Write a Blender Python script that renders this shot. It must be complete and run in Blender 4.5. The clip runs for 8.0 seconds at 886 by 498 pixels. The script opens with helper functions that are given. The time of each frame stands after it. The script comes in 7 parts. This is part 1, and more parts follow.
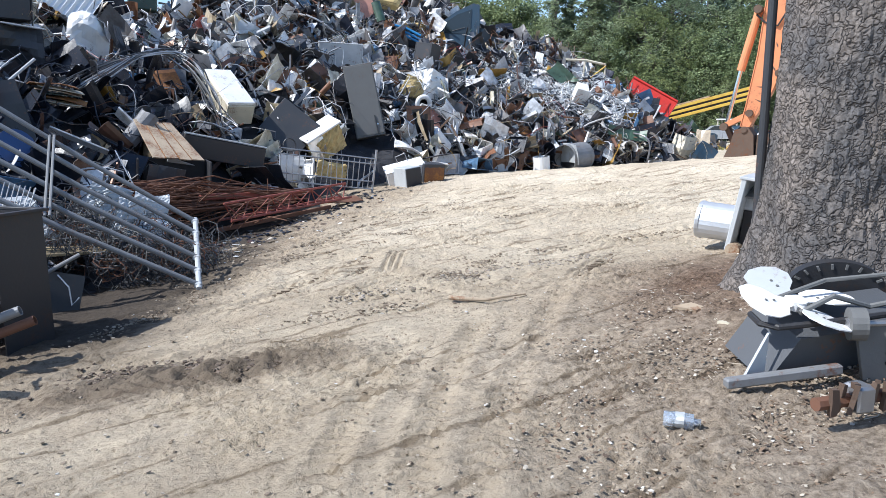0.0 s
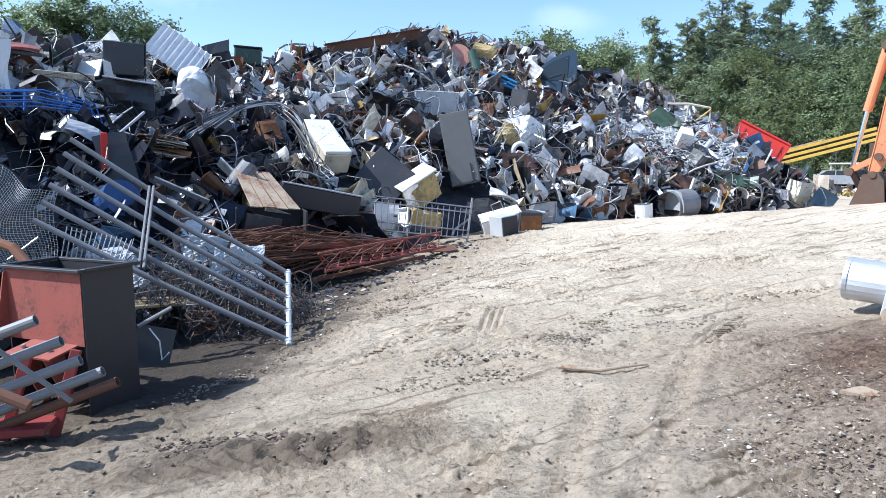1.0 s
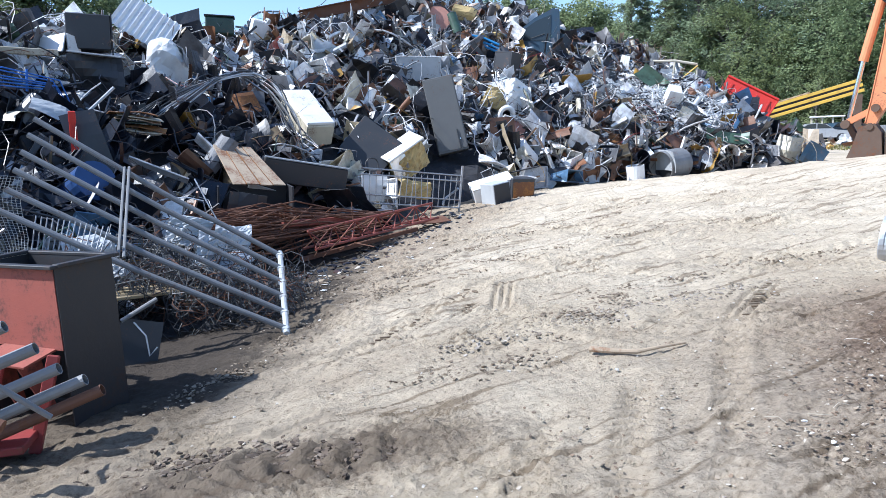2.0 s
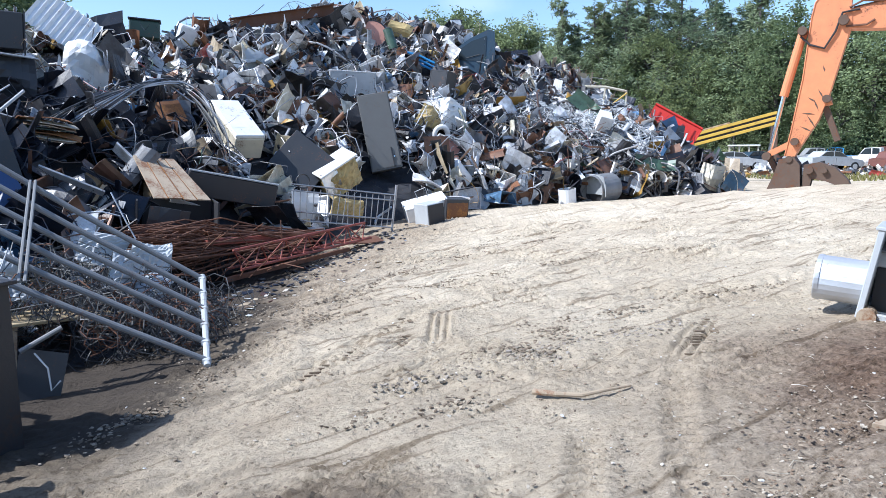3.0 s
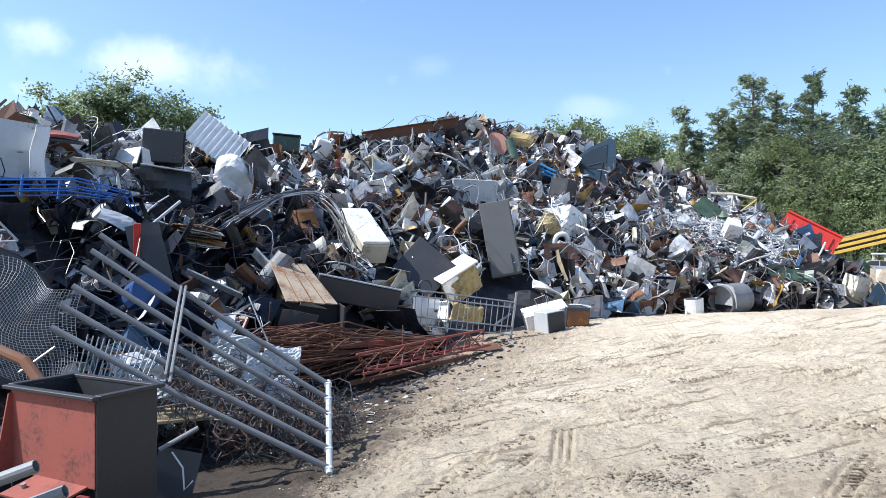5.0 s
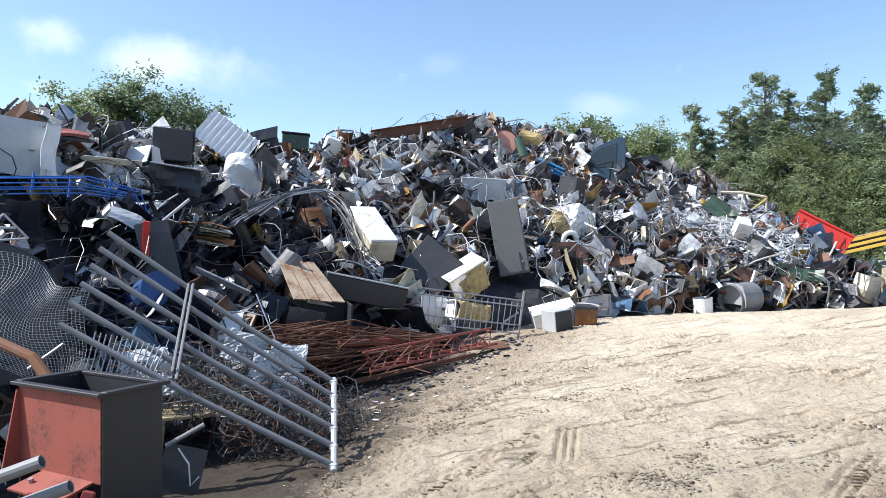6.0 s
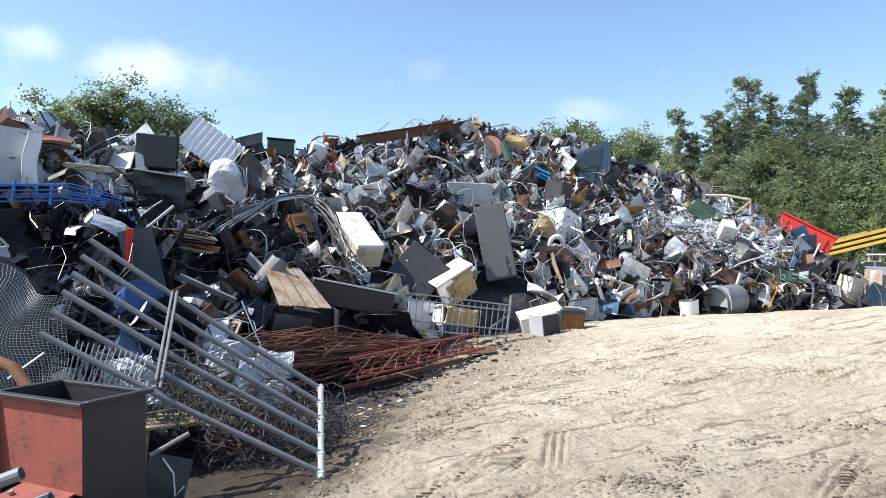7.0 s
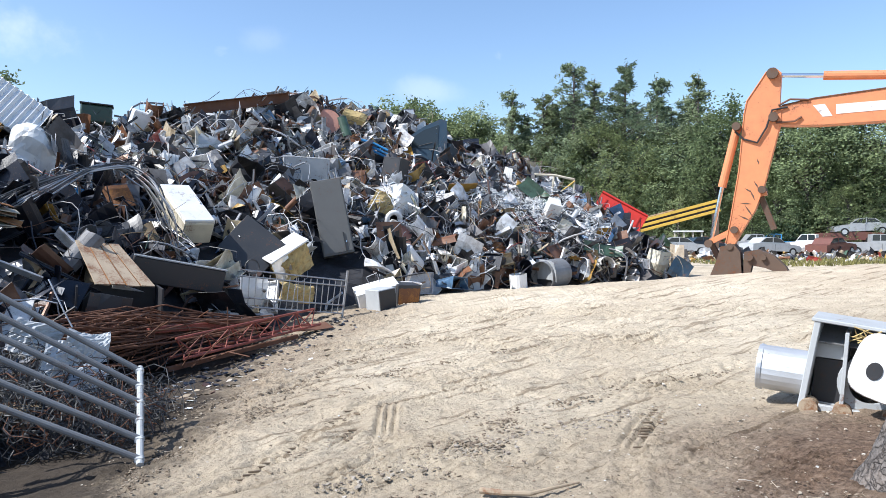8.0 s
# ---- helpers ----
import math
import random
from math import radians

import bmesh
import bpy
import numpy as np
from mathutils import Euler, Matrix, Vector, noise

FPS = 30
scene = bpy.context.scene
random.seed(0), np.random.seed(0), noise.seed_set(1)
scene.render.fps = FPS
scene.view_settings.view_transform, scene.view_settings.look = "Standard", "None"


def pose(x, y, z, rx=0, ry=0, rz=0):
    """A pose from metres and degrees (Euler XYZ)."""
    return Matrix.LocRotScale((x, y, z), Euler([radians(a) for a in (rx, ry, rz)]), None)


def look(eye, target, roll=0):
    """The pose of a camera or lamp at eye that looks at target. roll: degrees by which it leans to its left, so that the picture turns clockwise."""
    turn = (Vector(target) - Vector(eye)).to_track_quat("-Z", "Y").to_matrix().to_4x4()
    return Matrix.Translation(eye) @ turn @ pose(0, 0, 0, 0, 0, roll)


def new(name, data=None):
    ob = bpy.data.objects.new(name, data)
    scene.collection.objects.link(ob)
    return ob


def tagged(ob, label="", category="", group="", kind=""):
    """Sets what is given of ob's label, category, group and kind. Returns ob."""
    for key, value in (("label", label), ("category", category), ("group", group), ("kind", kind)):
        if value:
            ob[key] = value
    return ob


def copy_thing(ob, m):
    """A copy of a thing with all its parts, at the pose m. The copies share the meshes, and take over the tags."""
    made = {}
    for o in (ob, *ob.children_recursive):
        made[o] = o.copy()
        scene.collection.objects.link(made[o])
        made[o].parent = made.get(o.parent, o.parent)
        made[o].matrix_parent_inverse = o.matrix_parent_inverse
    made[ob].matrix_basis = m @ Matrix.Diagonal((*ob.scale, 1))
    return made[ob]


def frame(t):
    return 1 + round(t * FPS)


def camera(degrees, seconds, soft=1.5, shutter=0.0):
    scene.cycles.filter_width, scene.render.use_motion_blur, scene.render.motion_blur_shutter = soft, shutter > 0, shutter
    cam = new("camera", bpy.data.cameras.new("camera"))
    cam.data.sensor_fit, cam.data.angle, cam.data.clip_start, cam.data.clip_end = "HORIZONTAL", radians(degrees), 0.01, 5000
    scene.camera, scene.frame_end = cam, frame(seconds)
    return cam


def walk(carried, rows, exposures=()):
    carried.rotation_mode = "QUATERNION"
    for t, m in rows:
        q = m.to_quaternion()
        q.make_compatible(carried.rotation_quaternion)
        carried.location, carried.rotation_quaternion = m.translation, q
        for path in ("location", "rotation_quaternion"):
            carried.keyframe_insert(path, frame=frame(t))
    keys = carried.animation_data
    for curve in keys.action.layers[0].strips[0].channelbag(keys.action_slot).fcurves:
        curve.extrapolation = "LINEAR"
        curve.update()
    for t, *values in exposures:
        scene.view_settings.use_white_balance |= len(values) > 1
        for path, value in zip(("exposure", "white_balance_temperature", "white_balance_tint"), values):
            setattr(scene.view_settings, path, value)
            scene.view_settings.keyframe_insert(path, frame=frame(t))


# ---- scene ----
cam = camera(63.8, 8.0, soft=0.65)
PATH = [
    (0, (0.032, 0.0904, 1.548), (0.0256, 1.6648, 1.26), -0.2),
    (0.5, (0.0, 0.3776, 1.5544), (-0.2656, 1.9448, 1.376), -1.1),
    (1, (-0.1008, 0.6632, 1.5584), (-0.3112, 2.2384, 1.3744), -0.7),
    (1.5, (-0.304, 0.9176, 1.528), (-0.4064, 2.4984, 1.304), -2.1),
    (1.7, (-0.3552, 1.0128, 1.5424), (-0.5264, 2.5864, 1.308), -2.8),
    (2.8, (-0.4448, 1.416, 1.6264), (-0.536, 2.984, 1.3224), -0.9),
    (3, (-0.4808, 1.444, 1.6544), (-0.4912, 3.028, 1.4256), -0.7),
    (3.5, (-0.5432, 1.4384, 1.7352), (-0.6088, 3.0344, 1.6504), -2.5),
    (4, (-0.5584, 1.4384, 1.7528), (-0.736, 3.028, 1.7256), -2.6),
    (4.5, (-0.5432, 1.444, 1.76), (-0.7904, 3.0248, 1.7448), -1.2),
    (4.7, (-0.5632, 1.4424, 1.7488), (-0.8176, 3.0216, 1.752), -0.5),
    (6, (-0.5024, 1.4264, 1.7568), (-0.7928, 3.0, 1.7544), 0.1),
    (6.5, (-0.5144, 1.4352, 1.7512), (-0.8056, 3.0088, 1.7464), -0.2),
    (7, (-0.5008, 1.4528, 1.7488), (-0.7624, 3.0312, 1.7584), -0.4),
    (7.5, (-0.4248, 1.4608, 1.7304), (-0.504, 3.0592, 1.728), 0.6),
    (8, (-0.424, 1.4712, 1.7168), (-0.3296, 3.068, 1.672), -0.3),
]
# stops and white balance drift as the phone's own metering follows the view
METER = [(0, 0.56, 6000, 10), (0.5, 0.6, 5700, 10), (1.0, 0.7, 5650, 10), (1.7, 0.7, 5650, 10), (3.0, 0.62, 5700, 10), (4.0, 0.64, 5750, 10), (6.0, 0.68, 6250, 10), (7.0, 0.66, 6300, 10), (7.6, 0.6, 6200, 10), (8.0, 0.57, 6150, 10)]
walk(cam, [(t, look(eye, target, roll)) for t, eye, target, roll in PATH], METER)

# ---- world and sun ----
SUN_EL, SUN_AZ = 48.0, 254.0        # degrees; azimuth clockwise from +y
world = bpy.data.worlds.new("sky")
scene.world = world
world.use_nodes = True
wn, wl = world.node_tree.nodes, world.node_tree.links
wn.clear()
sky = wn.new("ShaderNodeTexSky")
sky.sky_type = "NISHITA"
sky.sun_disc = False
sky.sun_elevation, sky.sun_rotation = radians(SUN_EL), radians(SUN_AZ)
sky.air_density, sky.dust_density, sky.ozone_density = 1.0, 0.7, 2.6
bg = wn.new("ShaderNodeBackground")
bg.inputs["Strength"].default_value = 0.138
wout = wn.new("ShaderNodeOutputWorld")
# thin fair-weather cloud low in the sky
tc = wn.new("ShaderNodeTexCoord")
stretch = wn.new("ShaderNodeMapping")
stretch.inputs["Scale"].default_value = (1.0, 1.0, 2.6)
stretch.inputs["Rotation"].default_value = (0, 0, radians(-21))
wl.new(tc.outputs["Generated"], stretch.inputs["Vector"])
puff = wn.new("ShaderNodeTexNoise")
puff.inputs["Scale"].default_value, puff.inputs["Detail"].default_value, puff.inputs["Roughness"].default_value = 5.5, 5, 0.5
wl.new(stretch.outputs["Vector"], puff.inputs["Vector"])
thin = wn.new("ShaderNodeValToRGB")
thin.color_ramp.elements[0].position, thin.color_ramp.elements[1].position = 0.66, 1.0
wl.new(puff.outputs["Fac"], thin.inputs["Fac"])
cloud = wn.new("ShaderNodeMix")
cloud.data_type = "RGBA"
cloud.inputs[7].default_value = (6.2, 6.5, 6.9, 1)
wl.new(thin.outputs["Color"], cloud.inputs[0])
wl.new(sky.outputs["Color"], cloud.inputs[6])


def world_math(op, a, b=0.0):
    k = wn.new("ShaderNodeMath")
    k.operation = op
    for sock, v in zip(k.inputs, (a, b)):
        if hasattr(v, "is_linked"):
            wl.new(v, sock)
        else:
            sock.default_value = v
    return k.outputs[0]


def world_dot(v):
    k = wn.new("ShaderNodeVectorMath")
    k.operation = "DOT_PRODUCT"
    wl.new(tc.outputs["Generated"], k.inputs[0])
    k.inputs[1].default_value = v
    return k.outputs["Value"]


# fair-weather cumulus: compass bearing, height, half width, half height (degrees), density
ragged = wn.new("ShaderNodeTexNoise")
ragged.inputs["Scale"].default_value, ragged.inputs["Detail"].default_value, ragged.inputs["Roughness"].default_value = 16.0, 6, 0.55
wl.new(tc.outputs["Generated"], ragged.inputs["Vector"])
sky_colour = cloud.outputs[2]
for bearing, high, wide, tall, thickness in ((-30.6, 13.4, 5.8, 2.0, 0.5), (-39.0, 14.8, 2.2, 1.5, 0.5), (-10.5, 14.6, 1.6, 1.1, 0.12), (2.0, 10.9, 3.0, 1.2, 0.2), (31.5, 18.8, 4.2, 2.2, 0.42), (-62.0, 17.0, 9.0, 3.5, 0.5), (70.0, 20.0, 10.0, 4.0, 0.45)):
    b_, h_ = radians(bearing), radians(high)
    across = world_math("DIVIDE", world_dot((math.cos(b_), -math.sin(b_), 0)), radians(wide))
    up_ = world_math("DIVIDE", world_math("SUBTRACT", world_dot((0, 0, 1)), math.sin(h_)), radians(tall))
    near_ = world_math("GREATER_THAN", world_dot((math.sin(b_), math.cos(b_), 0)), 0.0)
    r2 = world_math("ADD", world_math("MULTIPLY", across, across), world_math("MULTIPLY", up_, up_))
    ball = world_math("EXPONENT", world_math("MULTIPLY", r2, -0.9))
    body_ = world_math("SUBTRACT", world_math("ADD", ball, world_math("MULTIPLY", ragged.outputs["Fac"], 1.5)), 1.0)
    edge_ = wn.new("ShaderNodeMapRange")
    edge_.interpolation_type = "SMOOTHSTEP"
    edge_.inputs["From Max"].default_value, edge_.inputs["To Max"].default_value = 0.85, thickness
    wl.new(world_math("MULTIPLY", body_, near_), edge_.inputs["Value"])
    layer = wn.new("ShaderNodeMix")
    layer.data_type = "RGBA"
    layer.inputs[7].default_value = (6.6, 6.8, 7.0, 1)
    wl.new(edge_.outputs["Result"], layer.inputs[0])
    wl.new(sky_colour, layer.inputs[6])
    sky_colour = layer.outputs[2]
wl.new(sky_colour, bg.inputs["Color"])
wl.new(bg.outputs["Background"], wout.inputs["Surface"])
sun_data = bpy.data.lights.new("sun", "SUN")
sun_data.energy, sun_data.angle, sun_data.color = 4.5, radians(0.6), (1.0, 0.965, 0.91)
sun = new("sun", sun_data)
az, el = radians(SUN_AZ), radians(SUN_EL)
TO_SUN = Vector((math.sin(az) * math.cos(el), math.cos(az) * math.cos(el), math.sin(el)))
sun.matrix_world = look(TO_SUN * 60, (0, 0, 0))

# ---- lie of the land ----
rng = np.random.default_rng(7)


def smooth(a, b, v):
    t = np.clip((np.asarray(v, float) - a) / (b - a), 0, 1)
    return t * t * (3 - 2 * t)


def ground_z(x, y):
    """Height of the packed dirt: a lane that climbs gently to a crest, with a bank on the tree's side."""
    x, y = np.asarray(x, float), np.asarray(y, float)
    u, v = np.clip(x, -6, 11), np.clip(y, -3, 17)
    z = 0.1885 + 0.06308 * u - 0.04201 * v + 0.00392 * u * v - 0.00287 * u * u + 0.00252 * v * v - 0.00006 * u * v * v
    z = z + 0.20 * np.exp(-((x - 2.6) ** 2 + (y - 4.6) ** 2) / 1.5)      # roots lift the soil
    z = z - 0.10 * np.exp(-((x - 2.0) ** 2 + (y - 9.0) ** 2) / 3.0)
    z = z - (0.12 + 0.014 * np.clip(x, -2, 10)) * smooth(7.5, 15.5, y)
    crest = smooth(15.5, 24, y - 0.15 * np.abs(x))
    return z * (1 - crest) + (-0.1 - 0.4 * smooth(30, 48, y)) * crest


TOE = [(-16, 3.0), (-9.0, 5.6), (-5.8, 7.2), (-5.1, 9.8), (-4.4, 12.8), (-3.3, 15.4), (-1.9, 17.8), (0.2, 19.9), (3.2, 22.0), (6.0, 23.4), (8.6, 25.0), (10.2, 28.0), (10.5, 34.0)]


def toe_distance(x, y):
    """Metres inside the toe of the heap (negative outside)."""
    x, y = np.asarray(x, float), np.asarray(y, float)
    best, sign = np.full(x.shape, 1e9), np.ones(x.shape)
    for (ax, ay), (bx, by) in zip(TOE, TOE[1:]):
        dx, dy = bx - ax, by - ay
        t = np.clip(((x - ax) * dx + (y - ay) * dy) / (dx * dx + dy * dy), 0, 1)
        d = np.hypot(x - ax - t * dx, y - ay - t * dy)
        side = np.where(dx * (y - ay) - dy * (x - ax) >= 0, 1.0, -1.0)
        closer = d < best - 1e-9
        best, sign = np.where(closer, d, best), np.where(closer, side, sign)
    return best * sign


def wave(x, y):
    return (np.sin(1.3 * x + 0.7 * y) + np.sin(0.6 * x - 1.1 * y + 2) + 0.6 * np.sin(2.3 * y + 1.9 * x + 1) + 0.5 * np.sin(3.1 * x - 2.2 * y)) / 3.1


def heap_z(x, y):
    """Top of the scrap heap."""
    x, y = np.asarray(x, float), np.asarray(y, float)
    s = toe_distance(x, y)
    cap = np.interp(x, [-30, -16, -11, -9.2, -6.9, -4.9, -3, 0, 1.5, 3.7, 6.4, 8, 9.1, 10.4], [4.3, 4.2, 3.9, 4.1, 5.3, 6.4, 6.3, 5.7, 4.8, 4.1, 3.4, 2.8, 1.9, 0.6])
    run = np.interp(x, [-10, -4, -1, 4, 9], [7.0, 10.2, 9.8, 6.2, 3.8])
    f = np.clip(s / run, 0, 1)
    f = np.where(f > 0.85, 0.85 + 0.15 * np.sin((f - 0.85) / 0.15 * 1.5708), f) 
    lip = 0.45 * smooth(0, 0.7, s)
    g = ground_z(x, y)
    return np.where(s > 0, g + lip + (cap - lip - g) * f + 0.28 * wave(x, y) * smooth(0, 2, s), g - 0.4)
# ---- end of the lie of the land ----


# ---- materials ----
def material(name):
    m = bpy.data.materials.new(name)
    m.use_nodes = True
    n, l = m.node_tree.nodes, m.node_tree.links
    return m, n, l, n["Principled BSDF"]


def ramp(n, stops, mode="LINEAR"):
    r = n.new("ShaderNodeValToRGB")
    r.color_ramp.interpolation = mode
    e = r.color_ramp.elements
    while len(e) < len(stops):
        e.new(0.5)
    for k, (p, c) in zip(e, stops):
        k.position, k.color = p, (*c, 1)
    return r


def noise_node(n, l, scale, detail=6, rough=0.6, coords="Object"):
    t = n.new("ShaderNodeTexNoise")
    t.inputs["Scale"].default_value, t.inputs["Detail"].default_value, t.inputs["Roughness"].default_value = scale, detail, rough
    c = n.new("ShaderNodeTexCoord")
    l.new(c.outputs[coords], t.inputs["Vector"])
    return t


def mix(n, l, fac, a, b, mode="MIX"):
    m = n.new("ShaderNodeMix")
    m.data_type, m.blend_type = "RGBA", mode
    for sock, v in ((m.inputs[0], fac), (m.inputs[6], a), (m.inputs[7], b)):
        if hasattr(v, "is_linked"):
            l.new(v, sock)
        elif isinstance(v, (int, float)):
            sock.default_value = v
        else:
            sock.default_value = (*v, 1)
    return m.outputs[2]


def bump(n, l, height, strength, distance, bsdf):
    b = n.new("ShaderNodeBump")
    b.inputs["Strength"].default_value, b.inputs["Distance"].default_value = strength, distance
    l.new(height, b.inputs["Height"])
    l.new(b.outputs["Normal"], bsdf.inputs["Normal"])
    return b


def worn(name, color, rough=0.45, metal=0.0, rust=0.25, grime=0.4, rust_color=(0.16, 0.065, 0.03), scale=3.0):
    """Paint or bare metal with dirt in broad stains and rust in fine flecks."""
    m, n, l, b = material(name)
    big, fine = noise_node(n, l, scale), noise_node(n, l, scale * 9, 8, 0.7)
    dirt = ramp(n, [(0.35, (0, 0, 0)), (0.75, (1, 1, 1))])
    l.new(big.outputs["Fac"], dirt.inputs["Fac"])
    dull = tuple(c * 0.45 + 0.03 for c in color)
    scaled = n.new("ShaderNodeMath")
    scaled.operation = "MULTIPLY"
    scaled.inputs[1].default_value = grime
    l.new(dirt.outputs["Color"], scaled.inputs[0])
    base = mix(n, l, scaled.outputs[0], color, dull)
    flecks = ramp(n, [(0.62 - 0.25 * rust, (0, 0, 0)), (0.72 - 0.2 * rust, (1, 1, 1))])
    both = n.new("ShaderNodeMath")
    both.operation = "MULTIPLY_ADD"
    both.inputs[1].default_value, both.inputs[2].default_value = 0.55, 0.0
    l.new(big.outputs["Fac"], both.inputs[0])
    add = n.new("ShaderNodeMath")
    add.operation = "MULTIPLY_ADD"
    add.inputs[1].default_value = 0.5
    l.new(fine.outputs["Fac"], add.inputs[0])
    l.new(both.outputs[0], add.inputs[2])
    l.new(add.outputs[0], flecks.inputs["Fac"])
    base = mix(n, l, flecks.outputs["Color"], base, rust_color)
    l.new(base, b.inputs["Base Color"])
    b.inputs["Metallic"].default_value = metal
    rr = n.new("ShaderNodeMapRange")
    rr.inputs["To Min"].default_value, rr.inputs["To Max"].default_value = max(rough - 0.12, 0.05), min(rough + 0.25, 1)
    l.new(big.outputs["Fac"], rr.inputs["Value"])
    l.new(rr.outputs["Result"], b.inputs["Roughness"])
    bump(n, l, fine.outputs["Fac"], 0.25, 0.01, b)
    return m


def palette(name, stops, rough=0.5, metal=0.0):
    """A mixed heap: every loose bit takes one of the colours, stained and flecked with rust."""
    m, n, l, b = material(name)
    g = n.new("ShaderNodeNewGeometry")
    r = ramp(n, stops, "CONSTANT")
    l.new(g.outputs["Random Per Island"], r.inputs["Fac"])
    big, fine = noise_node(n, l, 4.0), noise_node(n, l, 30.0, 8, 0.7)
    dirt = ramp(n, [(0.4, (0, 0, 0)), (0.7, (1, 1, 1))])
    l.new(big.outputs["Fac"], dirt.inputs["Fac"])
    dark = mix(n, l, 1.0, r.outputs["Color"], (0.5, 0.46, 0.42), "MULTIPLY")
    c = mix(n, l, dirt.outputs["Color"], r.outputs["Color"], dark)
    fl = ramp(n, [(0.58, (0, 0, 0)), (0.68, (0.8, 0.8, 0.8))])
    l.new(fine.outputs["Fac"], fl.inputs["Fac"])
    c = mix(n, l, fl.outputs["Color"], c, (0.13, 0.07, 0.04))
    l.new(c, b.inputs["Base Color"])
    b.inputs["Metallic"].default_value, b.inputs["Roughness"].default_value = metal, rough
    bump(n, l, fine.outputs["Fac"], 0.3, 0.01, b)
    return m


def make_dirt():
    m, n, l, b = material("packed_dirt")
    co = n.new("ShaderNodeTexCoord")
    broad, mid, fine = noise_node(n, l, 0.35, 4), noise_node(n, l, 2.2, 6), noise_node(n, l, 22, 8, 0.75)
    pale = ramp(n, [(0.3, (0.335, 0.28, 0.205)), (0.55, (0.435, 0.375, 0.285)), (0.75, (0.50, 0.44, 0.345))])
    l.new(broad.outputs["Fac"], pale.inputs["Fac"])
    patch = ramp(n, [(0.42, (0, 0, 0)), (0.66, (1, 1, 1))])
    l.new(mid.outputs["Fac"], patch.inputs["Fac"])
    half = n.new("ShaderNodeMath"); half.operation = "MULTIPLY"; half.inputs[1].default_value = 0.55
    l.new(patch.outputs["Color"], half.inputs[0])
    c = mix(n, l, half.outputs[0], pale.outputs["Color"], (0.29, 0.24, 0.178))
    grit = ramp(n, [(0.34, (0.5, 0.47, 0.43)), (0.45, (0.98, 0.98, 0.98)), (0.68, (1.1, 1.09, 1.08))])
    l.new(fine.outputs["Fac"], grit.inputs["Fac"])
    c = mix(n, l, 1.0, c, grit.outputs["Color"], "MULTIPLY")
    # dark litter soil round the tree; brown and blackened soil at the heap's foot
    sep = n.new("ShaderNodeSeparateXYZ")
    l.new(co.outputs["Object"], sep.inputs[0])

    def math_node(op, a, v):
        k = n.new("ShaderNodeMath"); k.operation = op
        for s, q in zip(k.inputs, (a, v)):
            if hasattr(q, "is_linked"):
                l.new(q, s)
            else:
                s.default_value = q
        return k.outputs[0]
    dx, dy = math_node("SUBTRACT", sep.outputs["X"], 2.75), math_node("MULTIPLY", math_node("SUBTRACT", sep.outputs["Y"], 3.6), 0.75)
    rad = math_node("SQRT", math_node("ADD", math_node("MULTIPLY", dx, dx), math_node("MULTIPLY", dy, dy)), 0)
    rad = math_node("ADD", rad, math_node("MULTIPLY", mid.outputs["Fac"], 1.6))
    near = ramp(n, [(0.0, (1, 1, 1)), (0.33, (0.85, 0.85, 0.85)), (0.54, (0, 0, 0))])
    l.new(math_node("MULTIPLY", rad, 0.14), near.inputs["Fac"])
    soil = ramp(n, [(0.35, (0.125, 0.098, 0.074)), (0.52, (0.27, 0.222, 0.172)), (0.7, (0.43, 0.375, 0.3))])
    l.new(fine.outputs["Fac"], soil.inputs["Fac"])
    c = mix(n, l, near.outputs["Color"], c, soil.outputs["Color"])
    # red brown soil over the roots
    qx, qy = math_node("SUBTRACT", sep.outputs["X"], 2.95), math_node("MULTIPLY", math_node("SUBTRACT", sep.outputs["Y"], 5.3), 0.8)
    root = math_node("ADD", math_node("SQRT", math_node("ADD", math_node("MULTIPLY", qx, qx), math_node("MULTIPLY", qy, qy)), 0), math_node("MULTIPLY", mid.outputs["Fac"], 1.2))
    humus = ramp(n, [(0.0, (0.9, 0.9, 0.9)), (0.45, (0.8, 0.8, 0.8)), (0.68, (0, 0, 0))])
    l.new(math_node("MULTIPLY", root, 0.28), humus.inputs["Fac"])
    dark_soil = ramp(n, [(0.36, (0.05, 0.032, 0.022)), (0.52, (0.13, 0.08, 0.055)), (0.7, (0.24, 0.17, 0.125))])
    l.new(fine.outputs["Fac"], dark_soil.inputs["Fac"])
    c = mix(n, l, humus.outputs["Color"], c, dark_soil.outputs["Color"])
    # dirt colour darker nearer the yard entrance, paler towards the crest
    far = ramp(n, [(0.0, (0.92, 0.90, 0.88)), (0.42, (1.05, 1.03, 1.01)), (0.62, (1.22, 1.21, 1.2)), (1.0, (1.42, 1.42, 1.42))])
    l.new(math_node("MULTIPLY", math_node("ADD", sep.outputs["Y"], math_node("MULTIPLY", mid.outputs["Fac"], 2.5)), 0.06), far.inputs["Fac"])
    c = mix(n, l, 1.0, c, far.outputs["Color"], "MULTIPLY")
    # streaks that wheels and dragged scrap left across the yard
    turn = n.new("ShaderNodeMapping")
    turn.inputs["Rotation"].default_value = (0, 0, radians(-32))
    l.new(co.outputs["Object"], turn.inputs["Vector"])
    pull = n.new("ShaderNodeMapping")
    pull.inputs["Scale"].default_value = (0.8, 9.0, 1.0)
    l.new(turn.outputs[0], pull.inputs["Vector"])
    streak = n.new("ShaderNodeTexNoise")
    streak.inputs["Scale"].default_value, streak.inputs["Detail"].default_value = 1.0, 5
    l.new(pull.outputs[0], streak.inputs["Vector"])
